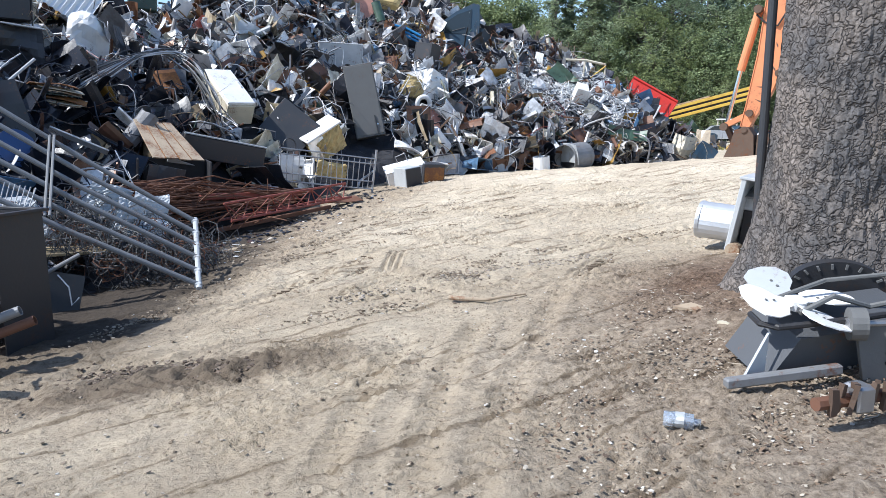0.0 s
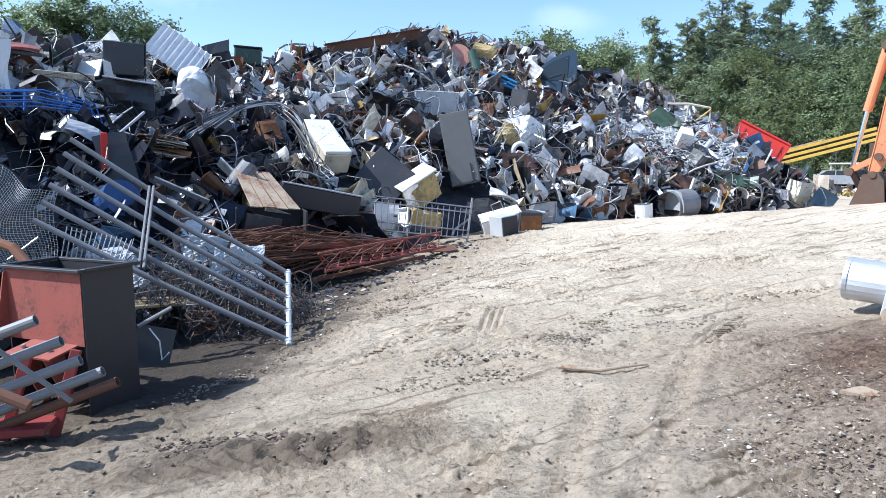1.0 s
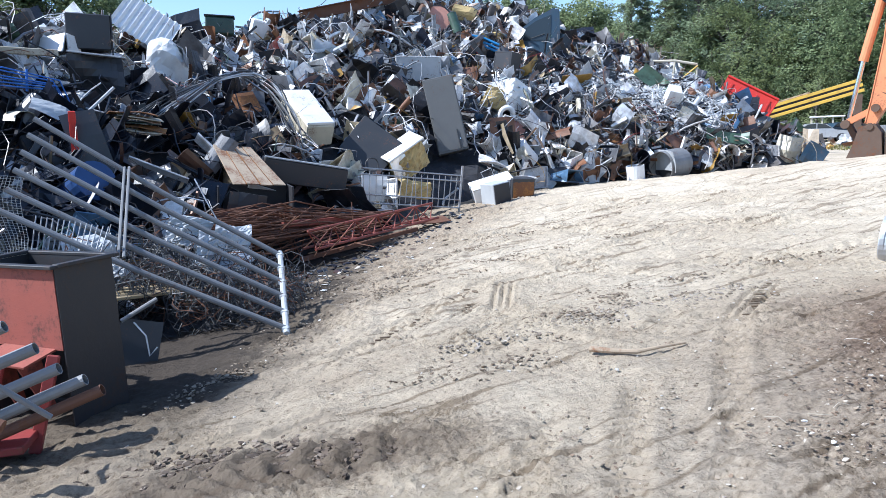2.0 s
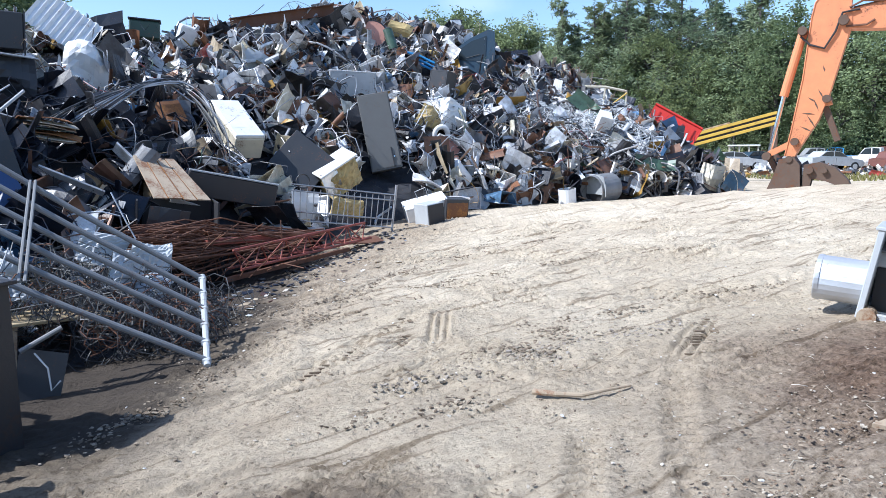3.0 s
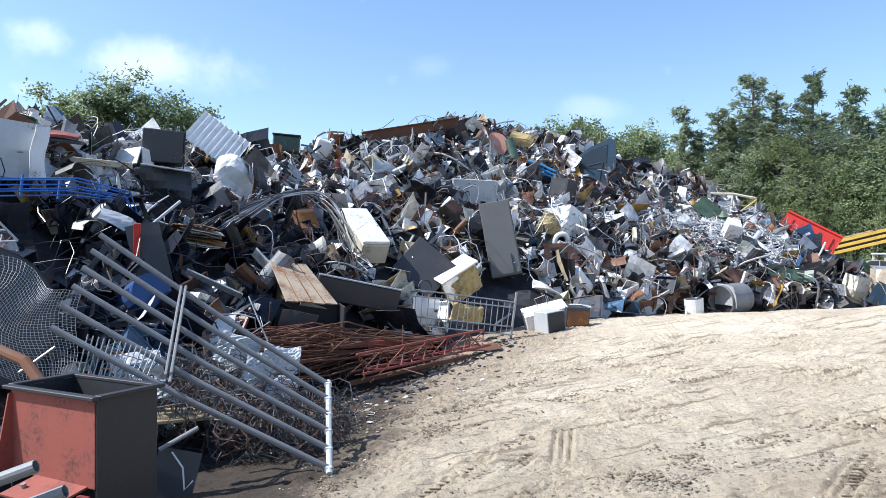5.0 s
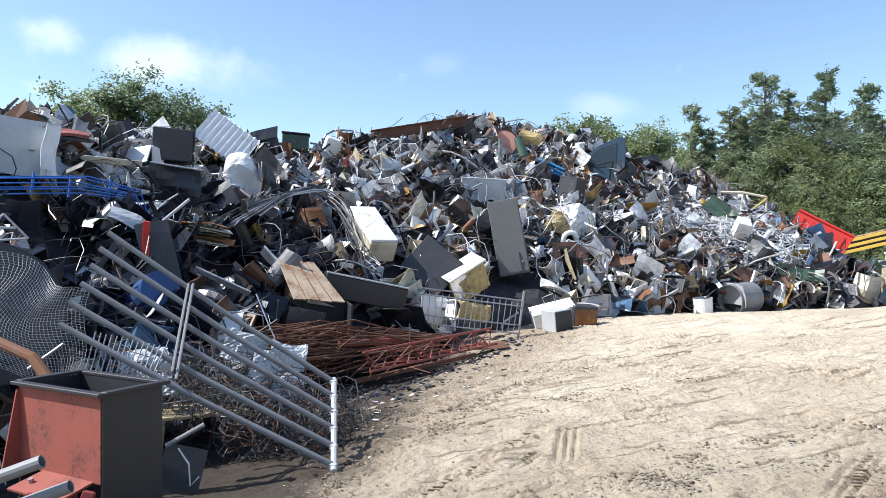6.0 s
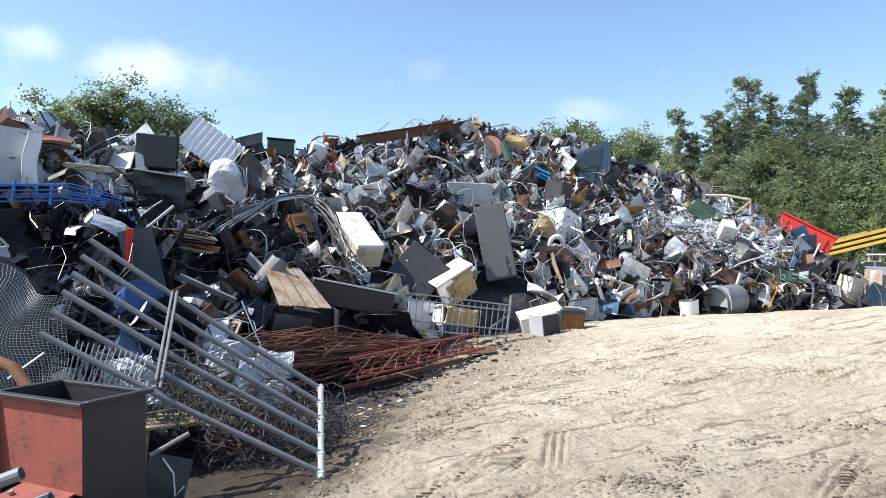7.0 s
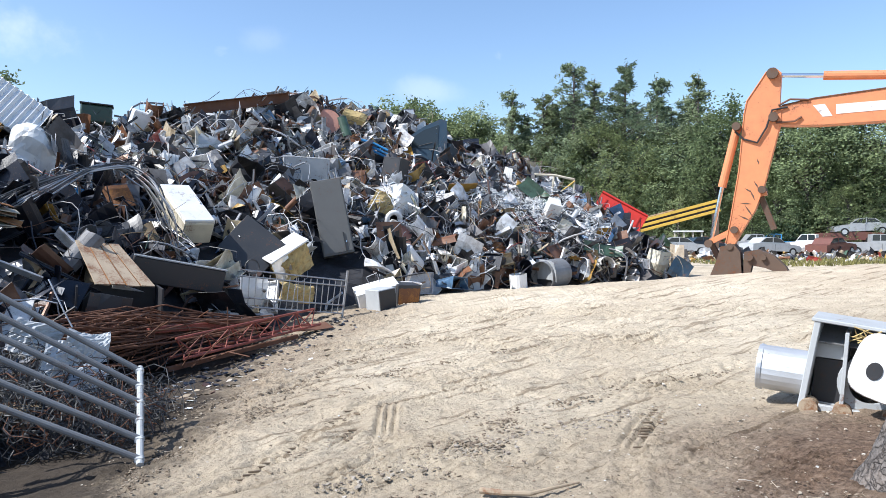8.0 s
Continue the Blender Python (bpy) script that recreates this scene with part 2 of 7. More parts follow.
    lines = ramp(n, [(0.35, (0.5, 0.46, 0.42)), (0.42, (1, 1, 1)), (0.7, (1.12, 1.11, 1.1))])
    l.new(streak.outputs["Fac"], lines.inputs["Fac"])
    c = mix(n, l, 0.85, c, lines.outputs["Color"], "MULTIPLY")
    # dug up darker soil
    cx = math_node("MULTIPLY", math_node("ADD", sep.outputs["X"], 1.65), 0.9)
    cy = math_node("MULTIPLY", math_node("SUBTRACT", math_node("SUBTRACT", sep.outputs["Y"], 4.45), math_node("MULTIPLY", math_node("ADD", sep.outputs["X"], 1.6), 0.25)), 2.6)
    cr = math_node("ADD", math_node("SQRT", math_node("ADD", math_node("MULTIPLY", cx, cx), math_node("MULTIPLY", cy, cy)), 0), math_node("MULTIPLY", fine.outputs["Fac"], 1.3))
    dug = ramp(n, [(0.0, (0.85, 0.85, 0.85)), (0.42, (0.75, 0.75, 0.75)), (0.62, (0, 0, 0))])
    l.new(math_node("MULTIPLY", cr, 0.33), dug.inputs["Fac"])
    c = mix(n, l, dug.outputs["Color"], c, (0.1, 0.075, 0.055))
    # brown churned soil between the lane and the scrap
    swath = math_node("ADD", math_node("ADD", sep.outputs["X"], math_node("MULTIPLY", mid.outputs["Fac"], 1.8)), math_node("MULTIPLY", math_node("SUBTRACT", sep.outputs["Y"], 9.0), -0.2))
    churned = ramp(n, [(0.0, (0.85, 0.85, 0.85)), (0.3, (0.75, 0.75, 0.75)), (0.56, (0, 0, 0))])
    l.new(math_node("MULTIPLY", math_node("ADD", swath, 3.2), 0.2), churned.inputs["Fac"])
    brown = ramp(n, [(0.36, (0.14, 0.1, 0.068)), (0.5, (0.3, 0.235, 0.165)), (0.66, (0.42, 0.345, 0.25))])
    l.new(fine.outputs["Fac"], brown.inputs["Fac"])
    c = mix(n, l, churned.outputs["Color"], c, brown.outputs["Color"])
    # black oily soil along the foot of the scrap, shade there painted in too
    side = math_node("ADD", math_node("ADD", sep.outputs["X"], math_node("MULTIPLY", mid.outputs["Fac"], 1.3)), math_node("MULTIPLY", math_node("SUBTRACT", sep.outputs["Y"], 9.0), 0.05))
    oil_shade = ramp(n, [(0.0, (1, 1, 1)), (0.30, (0.9, 0.9, 0.9)), (0.42, (0, 0, 0))])
    l.new(math_node("MULTIPLY", math_node("ADD", side, 3.65), 0.2), oil_shade.inputs["Fac"])
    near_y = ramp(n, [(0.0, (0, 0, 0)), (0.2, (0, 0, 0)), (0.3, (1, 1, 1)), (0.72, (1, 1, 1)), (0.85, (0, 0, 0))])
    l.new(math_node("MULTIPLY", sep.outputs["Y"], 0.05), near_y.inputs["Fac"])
    c = mix(n, l, math_node("MULTIPLY", oil_shade.outputs["Color"], near_y.outputs["Color"]), c, (0.055, 0.045, 0.037))
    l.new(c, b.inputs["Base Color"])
    b.inputs["Roughness"].default_value = 0.95
    b.inputs["Specular IOR Level"].default_value = 0.15
    h = math_node("ADD", math_node("MULTIPLY", mid.outputs["Fac"], 1.2), fine.outputs["Fac"])
    lumps = noise_node(n, l, 8, 5, 0.65)
    h = math_node("ADD", h, math_node("MULTIPLY", lumps.outputs["Fac"], 1.5))
    bump(n, l, h, 0.85, 0.035, b)
    return m


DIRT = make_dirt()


def make_leaf(name, lo, hi):
    m, n, l, b = material(name)
    g = n.new("ShaderNodeNewGeometry")
    r = ramp(n, [(0.0, lo), (0.7, hi), (1.0, tuple(c * 1.25 for c in hi))])
    l.new(g.outputs["Random Per Island"], r.inputs["Fac"])
    o = n.new("ShaderNodeObjectInfo")
    tint = ramp(n, [(0, (0.75, 0.85, 0.85)), (1, (1.15, 1.1, 0.9))])
    l.new(o.outputs["Random"], tint.inputs["Fac"])
    l.new(mix(n, l, 1.0, r.outputs["Color"], tint.outputs["Color"], "MULTIPLY"), b.inputs["Base Color"])
    b.inputs["Roughness"].default_value = 0.6
    t = n.new("ShaderNodeBsdfTranslucent")
    l.new(r.outputs["Color"], t.inputs["Color"])
    s = n.new("ShaderNodeMixShader"); s.inputs[0].default_value = 0.4
    l.new(b.outputs[0], s.inputs[1]); l.new(t.outputs[0], s.inputs[2])
    l.new(s.outputs[0], n["Material Output"].inputs["Surface"])
    return m


PINE = make_leaf("pine_needles", (0.115, 0.15, 0.095), (0.255, 0.31, 0.19))
OAK = make_leaf("oak_leaves", (0.105, 0.14, 0.075), (0.265, 0.32, 0.165))


def make_bark():
    m, n, l, b = material("bark")
    big, fine = noise_node(n, l, 3, 6), noise_node(n, l, 45, 8, 0.7)
    mp = n.new("ShaderNodeMapping")
    mp.inputs["Scale"].default_value = (21, 21, 10)
    co = n.new("ShaderNodeTexCoord")
    warp = mix(n, l, 0.3, co.outputs["Object"], noise_node(n, l, 6, 3).outputs["Color"])
    l.new(warp, mp.inputs["Vector"])
    vo = n.new("ShaderNodeTexVoronoi")
    vo.feature = "DISTANCE_TO_EDGE"
    vo.inputs["Scale"].default_value = 1.0
    l.new(mp.outputs["Vector"], vo.inputs["Vector"])
    plate = ramp(n, [(0.0, (0.3, 0.3, 0.3)), (0.05, (0.65, 0.65, 0.65)), (0.16, (1, 1, 1))])
    l.new(vo.outputs["Distance"], plate.inputs["Fac"])
    r = ramp(n, [(0.3, (0.08, 0.083, 0.092)), (0.45, (0.135, 0.126, 0.122)), (0.58, (0.21, 0.182, 0.162)), (0.72, (0.29, 0.25, 0.22))])
    l.new(big.outputs["Fac"], r.inputs["Fac"])
    g = ramp(n, [(0.35, (0.5, 0.48, 0.46)), (0.62, (1.1, 1.1, 1.1))])
    l.new(fine.outputs["Fac"], g.inputs["Fac"])
    c = mix(n, l, 1.0, r.outputs["Color"], g.outputs["Color"], "MULTIPLY")
    l.new(mix(n, l, plate.outputs["Color"], (0.05, 0.042, 0.038), c), b.inputs["Base Color"])
    b.inputs["Roughness"].default_value = 0.95
    h = n.new("ShaderNodeMath")
    h.operation = "MULTIPLY_ADD"
    h.inputs[1].default_value = 0.35
    l.new(fine.outputs["Fac"], h.inputs[0])
    l.new(plate.outputs["Color"], h.inputs[2])
    bump(n, l, h.outputs[0], 0.8, 0.025, b)
    return m


BARK = make_bark()
MIXED = palette("mixed_scrap", [(0.0, (0.014, 0.018, 0.027)), (0.17, (0.04, 0.04, 0.046)), (0.28, (0.13, 0.125, 0.125)), (0.36, (0.12, 0.06, 0.035)),
                                (0.40, (0.36, 0.39, 0.43)), (0.48, (0.6, 0.64, 0.7)), (0.56, (0.88, 0.88, 0.88)), (0.74, (0.22, 0.10, 0.05)), (0.84, (0.44, 0.36, 0.24)),
                                (0.89, (0.62, 0.58, 0.46)), (0.925, (0.45, 0.27, 0.06)), (0.95, (0.05, 0.13, 0.26)), (0.965, (0.35, 0.05, 0.04)), (0.975, (0.07, 0.13, 0.09))], 0.45)
PALE = palette("pale_casings", [(0.0, (0.85, 0.85, 0.84)), (0.3, (0.62, 0.68, 0.74)), (0.46, (0.78, 0.75, 0.66)), (0.58, (0.03, 0.03, 0.035)), (0.7, (0.42, 0.44, 0.47)), (0.8, (0.2, 0.1, 0.06)), (0.9, (0.6, 0.5, 0.33)), (0.95, (0.1, 0.2, 0.34))], 0.4)
# bluish blacks: dark scrap, plus the lower left heap's shade put into colour
DARKMIX = palette("shade_dark_scrap", [(0.0, (0.009, 0.013, 0.024)), (0.4, (0.02, 0.026, 0.042)), (0.64, (0.046, 0.05, 0.064)), (0.74, (0.10, 0.055, 0.04)), (0.82, (0.16, 0.165, 0.18)), (0.91, (0.4, 0.42, 0.45)), (0.96, (0.3, 0.23, 0.14))], 0.34)
SHINY = palette("mixed_metal", [(0.0, (0.05, 0.05, 0.055)), (0.25, (0.22, 0.22, 0.23)), (0.45, (0.14, 0.07, 0.04)), (0.62, (0.45, 0.45, 0.46)), (0.78, (0.25, 0.17, 0.12)), (0.9, (0.78, 0.78, 0.78))], 0.4, 0.35)
DARK = palette("gap_shade_scrap", [(0.0, (0.011, 0.013, 0.018)), (0.45, (0.026, 0.028, 0.034)), (0.75, (0.07, 0.05, 0.04))], 0.7)
GALV = worn("galvanised_steel", (0.25, 0.255, 0.26), 0.6, 0.3, 0.08, 0.55)
BLACK = worn("black_paint", (0.022, 0.022, 0.025), 0.5, 0, 0.26, 0.3, (0.045, 0.026, 0.018))
RED_OXIDE = worn("faded_red_primer", (0.3, 0.075, 0.05), 0.6, 0, 0.32, 0.5, (0.09, 0.035, 0.025))
ORANGE = worn("excavator_orange", (0.72, 0.26, 0.11), 0.5, 0, 0.1, 0.45, (0.06, 0.035, 0.025))
RUSTY = worn("rusty_steel", (0.16, 0.075, 0.045), 0.8, 0.1, 0.5, 0.6)


# ---- mesh building ----
class Shape:
    """Collects vertices and faces of one mesh."""

    def __init__(self):
        self.v, self.f = [], []

    def add(self, verts, faces):
        k = len(self.v)
        self.v += [tuple(p) for p in verts]
        self.f += [tuple(i + k for i in f) for f in faces]
        return self

    def box(self, m, sx, sy, sz, b=0.0):
        """A box of that size whose base centre is at m; b: chamfer of the edges."""
        x, y = sx / 2, sy / 2
        if b <= 0:
            pts = [(sx_ * x, sy_ * y, z) for z in (0, sz) for sx_, sy_ in ((-1, -1), (1, -1), (1, 1), (-1, 1))]
            fs = [(3, 2, 1, 0), (4, 5, 6, 7), (0, 1, 5, 4), (1, 2, 6, 5), (2, 3, 7, 6), (3, 0, 4, 7)]
            return self.add([m @ Vector(p) for p in pts], fs)
        prof = [(x - b, y, x, y - b)]
        pts = []
        for z, k in ((0, b), (b, 0), (sz - b, 0), (sz, b)):
            X, Y = x - k, y - k
            c = b * 0.8
            pts += [(-X + c, -Y, z), (X - c, -Y, z), (X, -Y + c, z), (X, Y - c, z), (X - c, Y, z), (-X + c, Y, z), (-X, Y - c, z), (-X, -Y + c, z)]
        fs = [tuple(range(7, -1, -1)), tuple(range(24, 32))]
        for r in range(3):
            fs += [(8 * r + i, 8 * r + (i + 1) % 8, 8 * r + 8 + (i + 1) % 8, 8 * r + 8 + i) for i in range(8)]
        return self.add([m @ Vector(p) for p in pts], fs)

    def tube(self, pts, r, n=8, caps=True, r2=None):
        """A round bar along the points."""
        pts = [Vector(p) for p in pts]
        rings, up = [], None
        for i, p in enumerate(pts):
            d = (pts[min(i + 1, len(pts) - 1)] - pts[max(i - 1, 0)]).normalized()
            if up is None:
                up = d.orthogonal().normalized()
            a = (up - d * up.dot(d))
            a = a.normalized() if a.length > 1e-6 else d.orthogonal().normalized()
            up = a
            c = d.cross(a)
            rr = r if r2 is None else r + (r2 - r) * i / (len(pts) - 1)
            rings.append([p + (a * math.cos(2 * math.pi * k / n) + c * math.sin(2 * math.pi * k / n)) * rr for k in range(n)])
        fs = [(n * j + k, n * j + (k + 1) % n, n * j + n + (k + 1) % n, n * j + n + k) for j in range(len(pts) - 1) for k in range(n)]
        if caps:
            fs += [tuple(range(n - 1, -1, -1)), tuple(range(n * (len(pts) - 1), n * len(pts)))]
        return self.add([q for ring in rings for q in ring], fs)

    def pipe(self, m, length, r, wall, n=20, dent=0.0, flat=1.0):
        """A hollow cylinder along local z."""
        out = []
        for rad, z in ((r, 0), (r, length * 0.5), (r, length), (r - wall, length), (r - wall, 0)):
            for k in range(n):
                a = 2 * math.pi * k / n
                q = rad * (1 + dent * math.sin(3 * a + z * 5) * (0.3 + z / max(length, 0.01)))
                out.append(m @ Vector((q * math.cos(a), q * math.sin(a) * flat, z)))
        fs = [(n * j + k, n * j + (k + 1) % n, n * ((j + 1) % 5) + (k + 1) % n, n * ((j + 1) % 5) + k) for j in range(5) for k in range(n)]
        return self.add(out, fs)

    def plate(self, m, outline, thick):
        """A flat plate: the outline in local x, z, thickened along local y."""
        k = len(outline)
        pts = [m @ Vector((x, s * thick / 2, z)) for s in (-1, 1) for x, z in outline]
        fs = [tuple(range(k)), tuple(range(2 * k - 1, k - 1, -1))] + [(i, k + i, k + (i + 1) % k, (i + 1) % k) for i in range(k)]
        return self.add(pts, fs)

    def sheet(self, m, w, h, thick, crumple, r, nx=5, ny=5, fold=0.0, rib=0.0, crinkle=0.0):
        """A bent sheet of metal with thickness, its lower edge centre at m, in local x and z."""
        ph = [r.uniform(0, 6.28) for _ in range(6)]
        fr = [r.uniform(0.4, 1.3) for _ in range(4)]
        axis, slant = r.uniform(0.3, 0.7), r.uniform(-0.5, 0.5)
        top = []
        for j in range(ny + 1):
            for i in range(nx + 1):
                u, v = i / nx, j / ny
                x, z = (u - 0.5) * w, v * h
                d = crumple * (math.sin(fr[0] * 5 * u + ph[0]) + math.sin(fr[1] * 5 * v + ph[1]) + 0.7 * math.sin(fr[2] * 4 * (u + v) + ph[2])) / 2
                d += 1.6 * crumple * abs(v - 0.5 - slant * (u - 0.5))
                d += fold * max(0, u - axis + slant * (v - 0.5) * 0.4) * w + (rib if i % 2 else 0)
                if crinkle:
                    d += crinkle * r.uniform(-1, 1)
                top.append((x + crumple * 0.35 * math.sin(ph[3] + 3 * v), d, z + crumple * 0.35 * math.sin(ph[4] + 3 * u)))
        k = len(top)
        pts = [m @ Vector(p) for p in top] + [m @ Vector((x, y + thick, z)) for x, y, z in top]
        q = nx + 1
        fs = []
        for j in range(ny):
            for i in range(nx):
                a = j * q + i
                fs += [(a, a + 1, a + q + 1, a + q), (k + a, k + a + q, k + a + q + 1, k + a + 1)]
        rim = [i for i in range(nx)] + [nx + j * q for j in range(ny)] + [ny * q + i for i in range(nx, 0, -1)] + [j * q for j in range(ny, 0, -1)]
        fs += [(rim[i], k + rim[i], k + rim[(i + 1) % len(rim)], rim[(i + 1) % len(rim)]) for i in range(len(rim))]
        return self.add(pts, fs)

    def mesh(self, name, mat, soft=False):
        me = bpy.data.meshes.new(name)
        me.from_pydata(self.v, [], self.f)
        me.materials.append(mat)
        if soft:
            me.polygons.foreach_set("use_smooth", [True] * len(me.polygons))
        me.update()
        return me


def thing(name, m, label, category, group="", kind=""):
    """An Empty at the base of a thing that carries its parts."""
    ob = new(name)
    ob.matrix_world = m
    ob.empty_display_size = 0.1
    return tagged(ob, label, category, group, kind)


def part(name, shape, mat, parent=None, label="", soft=False, m=None):
    """One mesh; under a parent it is given in the parent's own axes."""
    ob = new(name, shape.mesh(name, mat, soft))
    if parent is not None:
        ob.parent = parent
    if m is not None:
        ob.matrix_basis = m
    if label:
        ob["label"] = label
    return ob


def at(x, y, z, rx=0, ry=0, rz=0):
    return pose(x, y, z, rx, ry, rz)


I4 = Matrix.Identity(4)


# ---- ground ----
def grid_sheet(xs, ys, fz):
    X, Y = np.meshgrid(xs, ys)
    Z = fz(X, Y)
    s = Shape()
    w = len(xs)
    s.v = [tuple(p) for p in np.stack([X, Y, Z], -1).reshape(-1, 3).tolist()]
    s.f = [(j * w + i, j * w + i + 1, j * w + w + i + 1, j * w + w + i) for j in range(len(ys) - 1) for i in range(w - 1)]
    return s


def spread(lo, hi, step, far):
    near = list(np.arange(lo, hi + step / 2, step))
    out, d = [], step
    while (out[-1] if out else 0) < far:
        d *= 1.35
        out.append((out[-1] if out else 0) + d)
    return np.array([lo - o for o in reversed(out)] + near + [hi + o for o in out])


def relief(x, y):
    """Small lumps, ruts and tyre prints in the dirt."""
    z = ground_z(x, y)
    lump = np.zeros(x.shape)
    for k, (fx, fy, a) in enumerate([(5.1, 3.3, 0.012), (2.7, 6.1, 0.012), (9.0, 7.0, 0.007), (13, 4.5, 0.006), (6.5, 12.5, 0.006), (17, 15, 0.004)]):
        lump += a * np.sin(fx * x + 1.7 * np.sin(fy * 0.4 * y + k) + k) * np.sin(fy * y + 1.3 * np.sin(fx * 0.35 * x) + 2 * k)
    def rut(ax, ay, bx, by, width, depth, tread):
        dx, dy = bx - ax, by - ay
        ln = math.hypot(dx, dy)
        t = ((x - ax) * dx + (y - ay) * dy) / ln
        d = ((x - ax) * dy - (y - ay) * dx) / ln + 0.06 * np.sin(t * 1.3 + ax)
        on = smooth(0, 0.4, t) * (1 - smooth(ln - 0.4, ln, t)) * (1 - smooth(width * 0.38, width * 0.55, np.abs(d)))
        edge = np.exp(-((np.abs(d) - width * 0.6) / 0.05) ** 2) * smooth(0, 0.4, t) * (1 - smooth(ln - 0.4, ln, t))
        bars = np.clip(3 * (np.sin(t * 68 + np.abs(d) * 36) if tread < 0.0095 else np.sin(d * 80)), -1, 1) * tread
        return on * (-0.5 * depth + 1.6 * bars) + edge * 0.014
    for r in [(-0.12, 2.6, 0.3, 5.4, 0.2, 0.012, 0.009), (0.12, 2.5, 0.6, 4.4, 0.2, 0.011, 0.008), (-0.55, 2.6, -0.2, 5.0, 0.2, 0.01, 0.007), (-1.9, 6.4, -0.4, 9.4, 0.24, 0.014, 0.009), (-1.1, 7.3, -0.75, 8.0, 0.2, 0.016, 0.011),
              (-0.6, 7.4, -0.46, 8.8, 0.26, 0.014, 0.012), (-1.3, 12.8, 2.4, 14.8, 0.26, 0.03, 0.01), (-1.9, 12.2, 1.9, 14.2, 0.26, 0.03, 0.01), (-1.6, 10.8, 0.7, 12.8, 0.24, 0.02, 0.01), (0.2, 9.7, 2.3, 11.8, 0.2, 0.024, 0.008),
              (-0.6, 10.0, 1.9, 11.9, 0.2, 0.014, 0.009), (1.2, 6.3, 1.9, 7.7, 0.24, 0.012, 0.01), (-2.6, 10.9, -0.3, 12.9, 0.3, 0.035, 0.008), (-2.4, 9.2, -1.2, 11.2, 0.3, 0.03, 0.008), (2.4, 10.5, 5.2, 14.0, 0.26, 0.014, 0.007), (0.6, 4.2, 1.2, 6.6, 0.2, 0.01, 0.007)]:
        lump += rut(*r)
    lump += 0.012 * np.abs(np.sin(9 * x + 3 * y + 2 * np.sin(3.1 * y))) ** 6 * (np.sin(2.1 * y + x) > 0.1)
    clod = np.exp(-(((x + 1.6) / 0.75) ** 2 + ((y - 4.45 - 0.25 * (x + 1.6)) / 0.28) ** 2))
    lump += clod * (0.02 + 0.05 * np.sin(23 * x + 4 * np.sin(9 * y)) * np.sin(31 * y + 9 * x))
    # crumbled soil in drag marks across the yard
    drag = np.sin(1.6 * (x * 0.42 + y * 0.9) + 0.8 * np.sin(1.1 * x)) * np.sin(0.9 * x - 1.7 * y + 2)
    lump += smooth(0.15, 0.7, drag) * 0.016 * np.sin(38 * (y * 0.85 - x * 0.5) + 3 * np.sin(5 * x)) * np.sin(9 * x + 3 * np.sin(7 * y))
    crumbs = np.random.default_rng(3).normal(0, 1, x.shape) * (0.003 + 0.0085 * smooth(0.1, 0.8, np.sin(1.9 * x + 0.8 * y) * np.sin(1.4 * y - 0.9 * x + 1) + 0.5 * np.sin(5 * x) * np.sin(4.2 * y)))
    lump = lump + crumbs
    return z + lump * (1 - smooth(22, 30, np.hypot(x, y - 6)))


gx = spread(-4.6, 5.6, 0.04, 1600)
gx = np.unique(np.concatenate([gx[(gx < -2.6) | (gx > 3.4)], np.arange(-2.6, 3.4, 0.022)]))
gy = spread(1.3, 15.6, 0.04, 1600)
gy = np.unique(np.concatenate([gy[(gy < 2.0) | (gy > 9.0)], np.arange(2.0, 5.6, 0.018), np.arange(5.6, 9.0, 0.026)]))
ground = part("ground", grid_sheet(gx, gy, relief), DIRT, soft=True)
tagged(ground, "pale packed dirt ground with ruts and tyre prints", "ground", kind="structure")

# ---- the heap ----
# core sunk below the scrap, coloured near black as shade in the gaps
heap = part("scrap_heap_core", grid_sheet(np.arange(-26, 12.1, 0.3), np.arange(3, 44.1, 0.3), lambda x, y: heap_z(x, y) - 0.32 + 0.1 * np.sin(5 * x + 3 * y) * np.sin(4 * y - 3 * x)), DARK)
tagged(heap, "dark core whose colour gives shade between the heap's scrap", "scrap heap", kind="stuff")


HX, HY = np.arange(-30, 14.1, 0.2), np.arange(0, 48.1, 0.2)
HZ = heap_z(*np.meshgrid(HX, HY)).tolist()


def heap_at(x, y):
    """Height of the heap, quickly, from a grid."""
    i, j = (x + 30) / 0.2, y / 0.2
    a, b = int(i), int(j)
    u, v = i - a, j - b
    return (HZ[b][a] * (1 - u) + HZ[b][a + 1] * u) * (1 - v) + (HZ[b + 1][a] * (1 - u) + HZ[b + 1][a + 1] * u) * v


def slope_frame(x, y):
    """Place and outward normal on the heap at x, y."""
    e = 0.3
    zx = (heap_at(x + e, y) - heap_at(x - e, y)) / (2 * e)
    zy = (heap_at(x, y + e) - heap_at(x, y - e)) / (2 * e)
    return Vector((x, y, heap_at(x, y))), Vector((-zx, -zy, 1)).normalized()


R = random.Random(11)


def tumbled(x, y, lift=0.0, tilt=60):
    p, nrm = slope_frame(x, y)
    q = Euler((radians(R.uniform(-tilt, tilt)), radians(R.uniform(-tilt, tilt)), R.uniform(0, 6.28))).to_matrix().to_4x4()
    return Matrix.Translation(p + nrm * lift) @ nrm.to_track_quat("Z", "Y").to_matrix().to_4x4() @ q


